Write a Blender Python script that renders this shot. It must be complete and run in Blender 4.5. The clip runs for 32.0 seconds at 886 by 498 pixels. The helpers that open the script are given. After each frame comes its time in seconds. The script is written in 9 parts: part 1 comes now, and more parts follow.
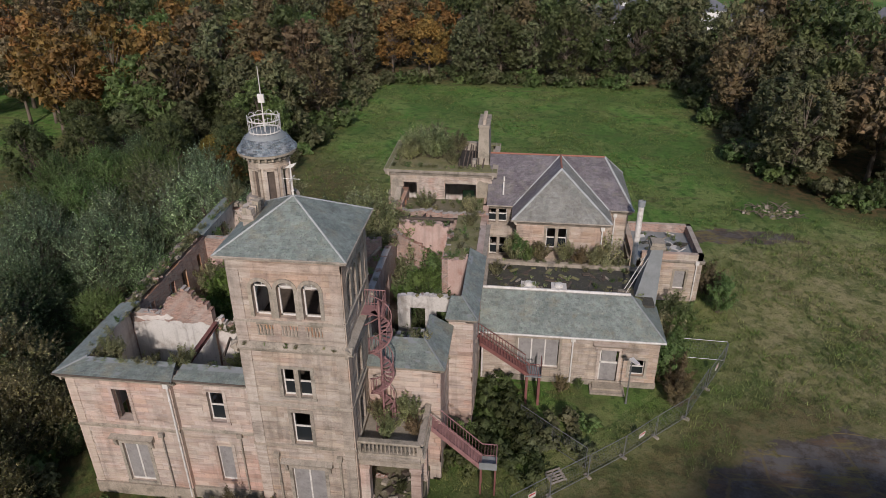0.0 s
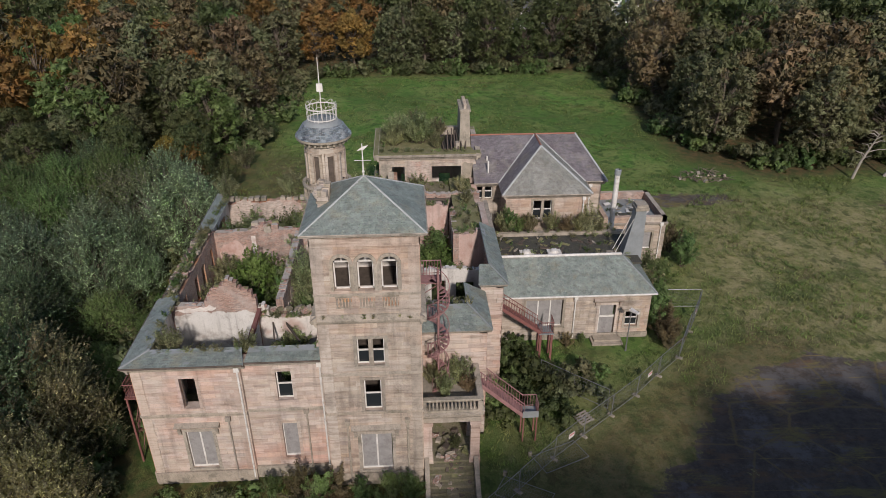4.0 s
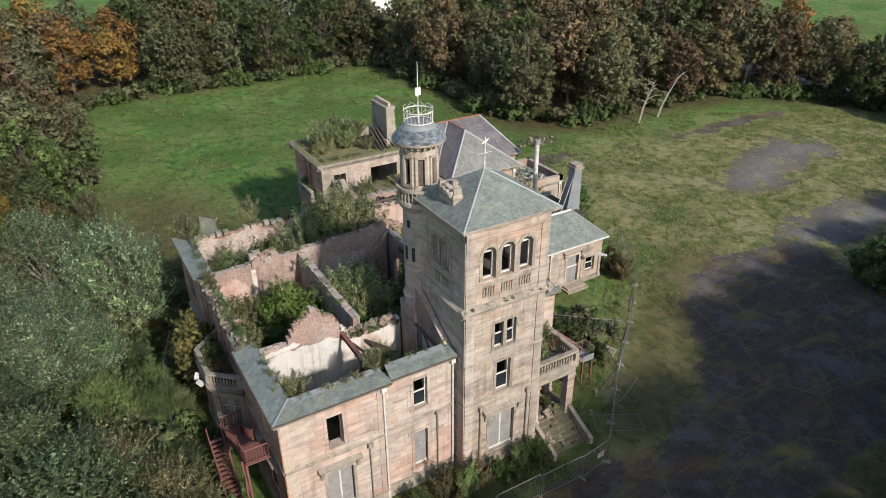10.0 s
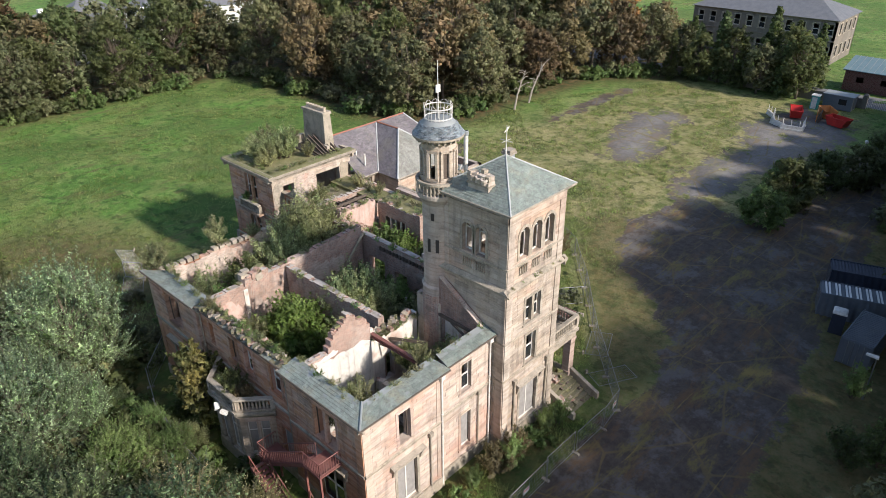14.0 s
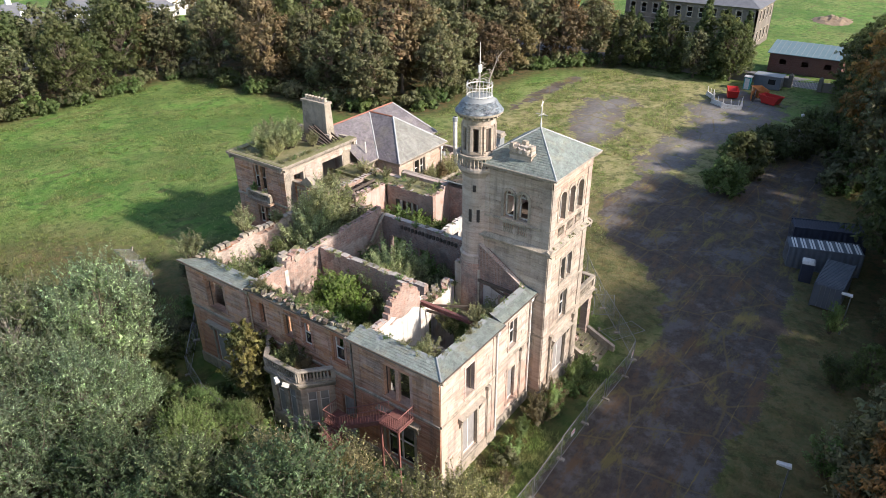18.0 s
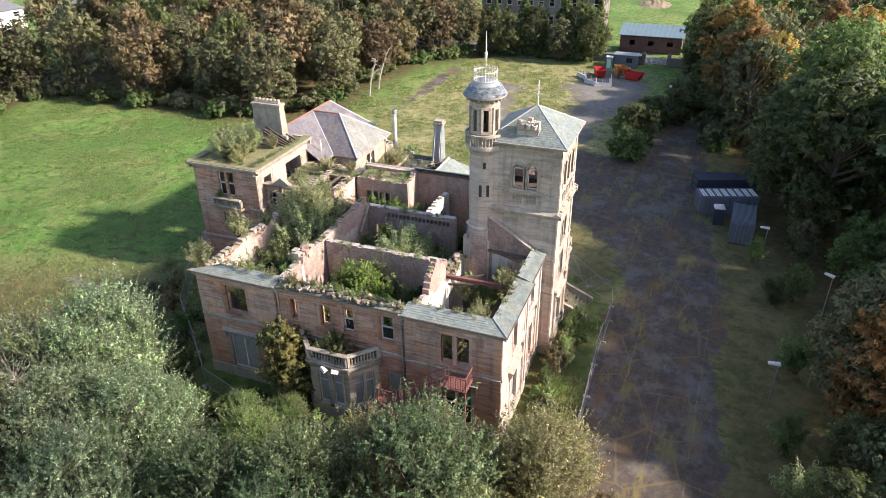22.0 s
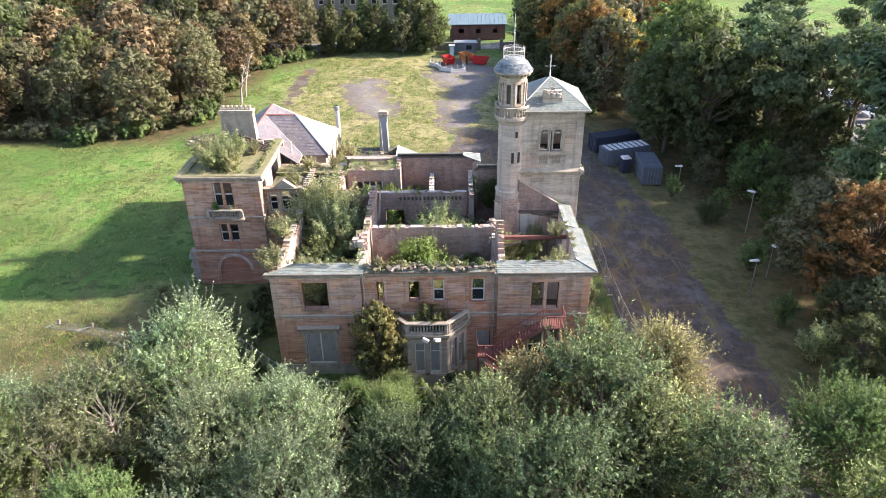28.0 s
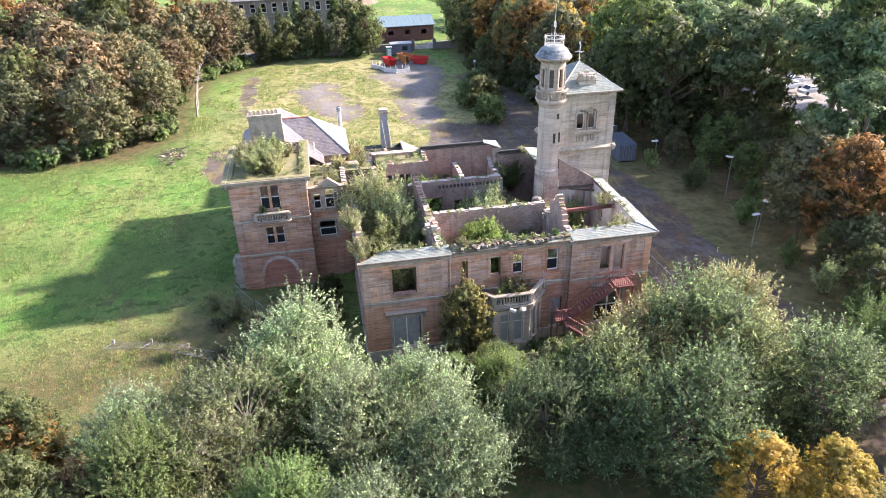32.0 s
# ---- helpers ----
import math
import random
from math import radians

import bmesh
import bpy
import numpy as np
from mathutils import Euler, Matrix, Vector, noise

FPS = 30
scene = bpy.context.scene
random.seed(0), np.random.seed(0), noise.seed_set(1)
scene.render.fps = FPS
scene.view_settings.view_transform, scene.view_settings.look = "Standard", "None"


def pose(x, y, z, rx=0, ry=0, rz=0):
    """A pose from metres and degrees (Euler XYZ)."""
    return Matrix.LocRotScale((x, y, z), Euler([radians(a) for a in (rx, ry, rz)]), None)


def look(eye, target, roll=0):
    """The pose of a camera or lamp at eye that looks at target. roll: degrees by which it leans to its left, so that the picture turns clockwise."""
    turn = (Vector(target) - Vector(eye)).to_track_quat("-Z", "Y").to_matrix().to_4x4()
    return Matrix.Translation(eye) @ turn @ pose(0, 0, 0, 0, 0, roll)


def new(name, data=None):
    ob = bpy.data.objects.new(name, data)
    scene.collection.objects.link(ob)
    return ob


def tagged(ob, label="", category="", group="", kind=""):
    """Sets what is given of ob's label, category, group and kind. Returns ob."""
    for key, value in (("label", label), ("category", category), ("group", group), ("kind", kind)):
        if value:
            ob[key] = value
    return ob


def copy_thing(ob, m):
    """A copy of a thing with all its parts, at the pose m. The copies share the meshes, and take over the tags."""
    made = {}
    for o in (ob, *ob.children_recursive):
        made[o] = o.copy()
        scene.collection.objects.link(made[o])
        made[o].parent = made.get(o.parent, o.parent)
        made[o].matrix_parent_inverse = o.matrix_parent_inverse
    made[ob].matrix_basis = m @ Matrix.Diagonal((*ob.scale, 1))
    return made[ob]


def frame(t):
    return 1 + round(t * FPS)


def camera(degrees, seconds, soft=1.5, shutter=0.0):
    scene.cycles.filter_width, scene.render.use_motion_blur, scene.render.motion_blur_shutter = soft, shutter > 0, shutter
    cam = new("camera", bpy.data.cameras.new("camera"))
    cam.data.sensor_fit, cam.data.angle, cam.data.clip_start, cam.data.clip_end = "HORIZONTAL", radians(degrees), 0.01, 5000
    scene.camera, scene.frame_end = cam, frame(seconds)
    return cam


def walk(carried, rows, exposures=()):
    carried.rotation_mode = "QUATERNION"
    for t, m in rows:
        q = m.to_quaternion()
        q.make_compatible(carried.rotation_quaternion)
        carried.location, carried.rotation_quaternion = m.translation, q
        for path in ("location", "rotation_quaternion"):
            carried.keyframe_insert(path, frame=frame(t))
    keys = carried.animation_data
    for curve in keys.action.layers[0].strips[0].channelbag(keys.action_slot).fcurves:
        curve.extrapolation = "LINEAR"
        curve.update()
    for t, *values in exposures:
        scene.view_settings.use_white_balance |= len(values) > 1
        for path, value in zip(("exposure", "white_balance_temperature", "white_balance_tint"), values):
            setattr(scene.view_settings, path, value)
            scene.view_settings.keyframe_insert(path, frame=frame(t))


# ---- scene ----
cam = camera(65.3, 32.0, soft=0.5)
METRES, EYE, TILT, LEAN, TURN = 108.0, 34.5, 0.0, 0.0, 6.8
OX, OY = 25.65, -29.2  # the house's south-west corner is the origin
ROWS = [
    (0.0, 0.0, 0.0, 0.0, -0.08, -28.02, 0.15),
    (0.5, -0.0086, -0.0028, 0.0004, -1.24, -28.12, 0.15),
    (1.0, -0.0175, -0.0074, 0.0012, -2.74, -28.22, 0.14),
    (1.5, -0.026, -0.013, 0.002, -3.95, -28.31, 0.12),
    (2.0, -0.0348, -0.0197, 0.003, -4.23, -28.41, 0.09),
    (2.5, -0.0444, -0.0245, 0.0036, -5.64, -28.48, 0.03),
    (3.0, -0.0574, -0.0262, 0.0039, -7.18, -28.57, 0.02),
    (3.5, -0.0713, -0.027, 0.0043, -8.58, -28.56, 0.04),
    (5.5, -0.1405, -0.029, 0.0046, -15.13, -28.57, 0.14),
    (6.0, -0.1603, -0.025, 0.005, -17.56, -28.66, 0.19),
    (6.5, -0.1797, -0.0186, 0.0051, -19.54, -28.68, 0.21),
    (7.0, -0.2003, -0.0109, 0.0051, -21.77, -28.65, 0.32),
    (7.5, -0.2179, -0.0052, 0.0049, -24.72, -28.63, 0.33),
    (8.0, -0.2349, 0.0017, 0.0052, -27.91, -28.66, 0.41),
    (8.5, -0.2487, 0.0092, 0.0059, -30.36, -28.63, 0.37),
    (9.0, -0.2639, 0.0176, 0.0069, -32.83, -28.59, 0.39),
    (9.5, -0.2788, 0.0271, 0.0076, -35.03, -28.61, 0.39),
    (10.0, -0.295, 0.0395, 0.0081, -37.41, -28.67, 0.34),
    (10.5, -0.3096, 0.0523, 0.0085, -39.29, -28.64, 0.35),
    (11.0, -0.3232, 0.0643, 0.0086, -40.57, -28.55, 0.41),
    (11.5, -0.3369, 0.0757, 0.0093, -42.83, -28.49, 0.41),
    (12.0, -0.3503, 0.0858, 0.0095, -45.0, -28.38, 0.41),
    (12.5, -0.3636, 0.0929, 0.0094, -47.47, -28.39, 0.46),
    (13.0, -0.3746, 0.0994, 0.0093, -50.07, -28.49, 0.47),
    (13.5, -0.3817, 0.1047, 0.0101, -52.29, -28.61, 0.51),
    (15.5, -0.4083, 0.115, 0.0124, -54.95, -28.69, 0.46),
    (16.0, -0.4186, 0.1211, 0.0116, -55.5, -28.68, 0.42),
    (16.5, -0.4289, 0.1282, 0.0112, -56.33, -28.69, 0.44),
    (17.0, -0.4404, 0.1363, 0.0109, -57.38, -28.68, 0.43),
    (17.5, -0.4507, 0.1431, 0.0106, -58.87, -28.71, 0.46),
    (18.0, -0.4597, 0.1491, 0.0109, -60.8, -28.76, 0.52),
    (18.5, -0.4678, 0.1542, 0.0115, -62.52, -28.76, 0.5),
    (19.0, -0.4766, 0.1604, 0.0121, -63.73, -28.76, 0.46),
    (19.5, -0.486, 0.1692, 0.0123, -64.87, -28.77, 0.44),
    (20.0, -0.4976, 0.183, 0.0132, -67.35, -28.83, 0.42),
    (20.5, -0.5084, 0.1979, 0.0134, -69.1, -28.83, 0.47),
    (21.0, -0.5202, 0.215, 0.0139, -71.3, -28.84, 0.48),
    (21.5, -0.5303, 0.2303, 0.0147, -73.38, -28.88, 0.53),
    (22.0, -0.5399, 0.2456, 0.0152, -75.74, -28.93, 0.58),
    (22.5, -0.5474, 0.2587, 0.0154, -78.17, -28.98, 0.63),
    (23.0, -0.5541, 0.2728, 0.0159, -79.82, -29.03, 0.65),
    (23.5, -0.5594, 0.2851, 0.0161, -80.47, -29.0, 0.64),
    (24.0, -0.565, 0.2993, 0.0161, -81.95, -28.98, 0.62),
    (24.5, -0.5702, 0.3136, 0.0161, -83.14, -28.98, 0.65),
    (25.0, -0.576, 0.3306, 0.0159, -84.41, -28.96, 0.67),
    (25.5, -0.5812, 0.3473, 0.016, -85.64, -28.96, 0.69),
    (27.5, -0.6007, 0.4234, 0.0166, -93.67, -28.95, 0.66),
    (28.0, -0.6042, 0.444, 0.0172, -96.59, -28.98, 0.7),
    (28.5, -0.6066, 0.4644, 0.017, -99.79, -28.99, 0.71),
    (29.0, -0.6089, 0.4888, 0.0169, -101.77, -28.97, 0.74),
    (29.5, -0.6108, 0.51, 0.0169, -103.32, -28.94, 0.81),
    (30.0, -0.6119, 0.5312, 0.0171, -104.67, -28.91, 0.89),
    (30.5, -0.6117, 0.5492, 0.0173, -105.28, -28.88, 0.95),
    (31.0, -0.6108, 0.5658, 0.0174, -106.19, -28.84, 1.03),
    (31.5, -0.6107, 0.5788, 0.018, -107.1, -28.79, 1.09),
    (32.0, -0.611, 0.5898, 0.018, -107.54, -28.75, 1.27),
]
walk(cam, [(t, pose(OX, OY, EYE, TILT, LEAN, TURN) @ pose(METRES * x, METRES * y, METRES * z, 90 + pitch, roll, yaw)) for t, x, y, z, yaw, pitch, roll in ROWS],
     [(0.0, -0.2, 6350, 18), (3.0, -0.15, 6350, 17), (6.0, 0.05, 6350, 14), (9.0, 0.34, 6350, 11), (13.0, 0.79, 6400, 12), (19.0, 1.25, 6650, 16), (21.0, 1.45, 6700, 17), (23.0, 1.67, 6700, 18), (25.5, 1.85, 6700, 19), (28.0, 2.04, 6700, 21), (32.0, 2.29, 6650, 24)])

# ---- light ----
SUN_ELEV, SUN_FROM = 31.0, 173.0   # degrees; bearing clockwise from +y
world = bpy.data.worlds.new("sky")
scene.world = world
world.use_nodes = True
wn = world.node_tree
sky = wn.nodes.new("ShaderNodeTexSky")
sky.sky_type = "NISHITA"
sky.sun_disc = False
sky.sun_elevation = radians(SUN_ELEV)
sky.sun_rotation = radians(SUN_FROM)
bg = wn.nodes["Background"]
bg.inputs["Strength"].default_value = 0.118
wn.links.new(sky.outputs[0], bg.inputs["Color"])
sun_data = bpy.data.lights.new("sun", "SUN")
sun_data.energy, sun_data.angle, sun_data.color = 3.8, radians(2.5), (1.0, 0.93, 0.83)
sun = new("sun", sun_data)
to_sun = Vector((math.sin(radians(SUN_FROM)) * math.cos(radians(SUN_ELEV)), math.cos(radians(SUN_FROM)) * math.cos(radians(SUN_ELEV)), math.sin(radians(SUN_ELEV))))
sun.matrix_world = look(tuple(to_sun * 120), (0, 0, 0))

# ---- helpers of this scene ----
rnd = random.Random(7)


class MB:
    """Collects vertices and faces of one mesh."""

    def __init__(self):
        self.v, self.f = [], []

    def poly(self, *pts):
        n = len(self.v)
        self.v.extend([tuple(p) for p in pts])
        self.f.append(tuple(range(n, n + len(pts))))
        return self

    def box(self, x0, y0, z0, x1, y1, z1):
        return self.hexa([(x0, y0, z0), (x1, y0, z0), (x1, y1, z0), (x0, y1, z0), (x0, y0, z1), (x1, y0, z1), (x1, y1, z1), (x0, y1, z1)])

    def hexa(self, p):
        n = len(self.v)
        self.v.extend([tuple(q) for q in p])
        for f in ((0, 3, 2, 1), (4, 5, 6, 7), (0, 1, 5, 4), (1, 2, 6, 5), (2, 3, 7, 6), (3, 0, 4, 7)):
            self.f.append(tuple(n + k for k in f))
        return self

    def obox(self, m, sx, sy, sz):
        c = [(-1, -1, 0), (1, -1, 0), (1, 1, 0), (-1, 1, 0), (-1, -1, 1), (1, -1, 1), (1, 1, 1), (-1, 1, 1)]
        return self.hexa([m @ Vector((a * sx / 2, b * sy / 2, d * sz)) for a, b, d in c])

    def beam(self, a, b, w, h=None):
        """A bar of w x h from a to b."""
        a, b = Vector(a), Vector(b)
        h = h or w
        d = (b - a).normalized()
        side = d.cross(Vector((0, 0, 1)))
        side = side.normalized() if side.length > 1e-4 else Vector((1, 0, 0))
        up = side.cross(d).normalized()
        s, u = side * w / 2, up * h / 2
        return self.hexa([a - s - u, a + s - u, a + s + u, a - s + u, b - s - u, b + s - u, b + s + u, b - s + u])

    def tube(self, pts, radii, n=8, cap=True):
        base = len(self.v)
        pts = [Vector(p) for p in pts]
        for i, p in enumerate(pts):
            d = (pts[min(i + 1, len(pts) - 1)] - pts[max(i - 1, 0)]).normalized()
            a = d.cross(Vector((0.3, 0.1, 1)) if abs(d.z) < 0.95 else Vector((1, 0, 0))).normalized()
            b = d.cross(a)
            r = radii[i] if isinstance(radii, (list, tuple)) else radii
            for k in range(n):
                t = 2 * math.pi * k / n
                self.v.append(tuple(p + (a * math.cos(t) + b * math.sin(t)) * r))
        for i in range(len(pts) - 1):
            for k in range(n):
                k2 = (k + 1) % n
                self.f.append((base + i * n + k, base + i * n + k2, base + (i + 1) * n + k2, base + (i + 1) * n + k))
        if cap:
            self.f.append(tuple(base + k for k in range(n))[::-1])
            self.f.append(tuple(base + (len(pts) - 1) * n + k for k in range(n)))
        return self

    def lathe(self, cx, cy, prof, n=24, a0=0.0, a1=2 * math.pi):
        base, full = len(self.v), abs(a1 - a0 - 2 * math.pi) < 1e-6
        m = n if full else n + 1
        for r, z in prof:
            for k in range(m):
                t = a0 + (a1 - a0) * k / n
                self.v.append((cx + r * math.cos(t), cy + r * math.sin(t), z))
        for i in range(len(prof) - 1):
            for k in range(n):
                k2 = (k + 1) % m
                self.f.append((base + i * m + k, base + i * m + k2, base + (i + 1) * m + k2, base + (i + 1) * m + k))
        return self

    def moved(self, m):
        self.v = [tuple(m @ Vector(p)) for p in self.v]
        return self

    def data(self, name, mat, smooth=False):
        me = bpy.data.meshes.new(name)
        me.from_pydata(self.v, [], self.f)
        me.materials.append(mat)
        if smooth:
            me.shade_smooth()
        return me


def part(name, mb, mat, parent=None, label="", smooth=False):
    ob = new(name, mb.data(name, mat, smooth) if isinstance(mb, MB) else mb)
    if parent is not None:
        ob.parent = parent
    if label:
        ob["label"] = label
    return ob


def part_each(name, mb, mat, parent, label=""):
    """Every block of a course of stones as a part of its own."""
    for i in range(len(mb.v) // 8):
        one = MB()
        one.v, one.f = mb.v[8 * i:8 * i + 8], [tuple(k - 8 * i for k in f) for f in mb.f[6 * i:6 * i + 6]]
        part(name, one, mat, parent, label)


def thing(name, label="", category="", group="", kind=""):
    return tagged(new(name), label, category, group, kind)


# ---- materials ----
def surf(name, c1, c2, scale=1.0, rough=0.85, isl=0.0, obj=0.0, stain=None, stain_amt=0.5, stain_scale=0.6, bump=0.25, bscale=25.0, metal=0.0,
         brick=None, c3=None, c3_scale=0.15, c3_at=0.55, streak=0.0, spec=0.3, speck=0.0, band=0.0, low=None):
    m = bpy.data.materials.new(name)
    m.use_nodes = True
    nt = m.node_tree
    N, L = nt.nodes, nt.links
    b = N["Principled BSDF"]
    b.inputs["Roughness"].default_value = rough
    b.inputs["Metallic"].default_value = metal
    b.inputs["Specular IOR Level"].default_value = spec
    geo = N.new("ShaderNodeNewGeometry")
    pos = geo.outputs["Position"]

    def noise_tex(sc, det=4.0, vec=None, rough_n=0.6):
        t = N.new("ShaderNodeTexNoise")
        t.inputs["Scale"].default_value, t.inputs["Detail"].default_value, t.inputs["Roughness"].default_value = sc, det, rough_n
        L.new(vec or pos, t.inputs["Vector"])
        return t.outputs["Fac"]

    def ramp(fac, lo, hi):
        r = N.new("ShaderNodeMapRange")
        r.interpolation_type = "SMOOTHSTEP"
        r.inputs["From Min"].default_value, r.inputs["From Max"].default_value = lo, hi
        L.new(fac, r.inputs["Value"])
        return r.outputs["Result"]

    def mix(fac, a, c, mode="MIX"):
        x = N.new("ShaderNodeMix")
        x.data_type, x.blend_type = "RGBA", mode
        for k, val in ((0, fac), (6, a), (7, c)):
            if isinstance(val, (int, float)):
                x.inputs[k].default_value = val
            elif isinstance(val, tuple):
                x.inputs[k].default_value = (*val, 1)
            else:
                L.new(val, x.inputs[k])
        return x.outputs[2]

    def math_n(op, a, c):
        x = N.new("ShaderNodeMath")
        x.operation = op
        for k, val in ((0, a), (1, c)):
            if isinstance(val, (int, float)):
                x.inputs[k].default_value = val
            else:
                L.new(val, x.inputs[k])
        return x.outputs[0]

    fine = noise_tex(scale * 7, 6.0, None, 0.7)
    col = mix(ramp(math_n("ADD", math_n("MULTIPLY", noise_tex(scale), 0.6), math_n("MULTIPLY", fine, 0.4)), 0.32, 0.68), c1, c2)
    if c3:
        col = mix(ramp(noise_tex(c3_scale, 3.0), c3_at - 0.08, c3_at + 0.08), col, c3)
    height = fine
    if brick:
        bw, bh, mortar = brick
        sx = N.new("ShaderNodeSeparateXYZ")
        L.new(pos, sx.inputs[0])
        sn = N.new("ShaderNodeSeparateXYZ")
        L.new(geo.outputs["Normal"], sn.inputs[0])
        facing = math_n("GREATER_THAN", math_n("ABSOLUTE", sn.outputs[0], 0), 0.6)
        u = math_n("ADD", math_n("MULTIPLY", sx.outputs[1], facing), math_n("MULTIPLY", sx.outputs[0], math_n("SUBTRACT", 1.0, facing)))
        cx = N.new("ShaderNodeCombineXYZ")
        L.new(u, cx.inputs[0])
        L.new(sx.outputs[2], cx.inputs[1])
        bt = N.new("ShaderNodeTexBrick")
        bt.inputs["Scale"].default_value = 1.0
        bt.inputs["Brick Width"].default_value, bt.inputs["Row Height"].default_value = bw, bh
        bt.inputs["Mortar Size"].default_value = 0.011
        bt.inputs["Color1"].default_value, bt.inputs["Color2"].default_value = (0.62, 0.62, 0.62, 1), (1.15, 1.15, 1.15, 1)
        bt.inputs["Mortar"].default_value = (*mortar, 1)
        L.new(cx.outputs[0], bt.inputs["Vector"])
        col = mix(math_n("SUBTRACT", 1.0, bt.outputs["Fac"]), mortar, mix(1.0, col, bt.outputs["Color"], "MULTIPLY"))
        height = math_n("ADD", fine, math_n("MULTIPLY", bt.outputs["Fac"], -1.2))
    if isl or obj:
        if isl:
            src = math_n("FRACT", math_n("ADD", geo.outputs["Random Per Island"], N.new("ShaderNodeObjectInfo").outputs["Random"]), 0)
        else:
            src = N.new("ShaderNodeObjectInfo").outputs["Random"]
        amt = isl or obj
        hs = N.new("ShaderNodeHueSaturation")
        L.new(math_n("ADD", math_n("MULTIPLY", src, amt), 1.0 - amt / 2), hs.inputs["Value"])
        L.new(math_n("ADD", math_n("MULTIPLY", math_n("FRACT", math_n("MULTIPLY", src, 17.3), 0), amt), 1.0 - amt / 2), hs.inputs["Saturation"])
        L.new(math_n("ADD", math_n("MULTIPLY", math_n("FRACT", math_n("MULTIPLY", src, 7.7), 0), amt * 0.04), 0.5 - amt * 0.02), hs.inputs["Hue"])
        L.new(col, hs.inputs["Color"])
        col = hs.outputs[0]
    if stain:
        col = mix(math_n("MULTIPLY", ramp(noise_tex(stain_scale, 7.0, None, 0.68), 0.5, 0.68), stain_amt), col, stain)
    if low:  # a storey of redder stone below a height
        sz = N.new("ShaderNodeSeparateXYZ")
        L.new(pos, sz.inputs[0])
        col = mix(math_n("MULTIPLY", ramp(math_n("ADD", sz.outputs[2], math_n("MULTIPLY", noise_tex(0.5, 4.0), 4.0)), low[1] + 3.0, low[1] + 1.4), low[2]), col, low[0])
    if band:
        mb_ = N.new("ShaderNodeMapping")
        mb_.inputs["Scale"].default_value = (0.45, 0.45, 3.4)
        L.new(pos, mb_.inputs[0])
        bn = noise_tex(1.0, 5.0, mb_.outputs[0], 0.6)
        col = mix(math_n("MULTIPLY", ramp(bn, 0.5, 0.7), band), col, mix(1.0, col, (0.5, 0.46, 0.43), "MULTIPLY"))
        col = mix(math_n("MULTIPLY", ramp(bn, 0.48, 0.32), band * 0.6), col, mix(0.35, col, (0.62, 0.54, 0.44)))
        mc = N.new("ShaderNodeMapping")
        mc.inputs["Scale"].default_value = (0.5, 0.5, 8.0)
        L.new(pos, mc.inputs[0])
        cn = noise_tex(1.0, 4.0, mc.outputs[0], 0.65)
        col = mix(math_n("MULTIPLY", ramp(cn, 0.52, 0.66), band), col, mix(1.0, col, (0.56, 0.5, 0.46), "MULTIPLY"))
        col = mix(math_n("MULTIPLY", ramp(cn, 0.46, 0.34), band * 0.7), col, mix(0.4, col, (0.66, 0.58, 0.49)))
    if speck:
        col = mix(math_n("MULTIPLY", ramp(noise_tex(12.0, 6.0, None, 0.75), 0.5, 0.7), speck), col, mix(1.0, col, (0.3, 0.28, 0.25), "MULTIPLY"))
        col = mix(math_n("MULTIPLY", ramp(noise_tex(6.0, 6.0, None, 0.75), 0.46, 0.3), speck * 0.6), col, mix(0.5, col, (0.6, 0.58, 0.5)))
    if streak:
        mp = N.new("ShaderNodeMapping")
        mp.inputs["Scale"].default_value = (2.2, 2.2, 0.16)
        L.new(pos, mp.inputs[0])
        col = mix(math_n("MULTIPLY", ramp(noise_tex(1.0, 5.0, mp.outputs[0]), 0.48, 0.72), streak), col, (0.1, 0.085, 0.07))
    L.new(col, b.inputs["Base Color"])
    if bump:
        bp = N.new("ShaderNodeBump")
        bp.inputs["Strength"].default_value, bp.inputs["Distance"].default_value = bump, 0.03
        L.new(height if brick else noise_tex(bscale, 4.0), bp.inputs["Height"])
        L.new(bp.outputs[0], b.inputs["Normal"])
    return m


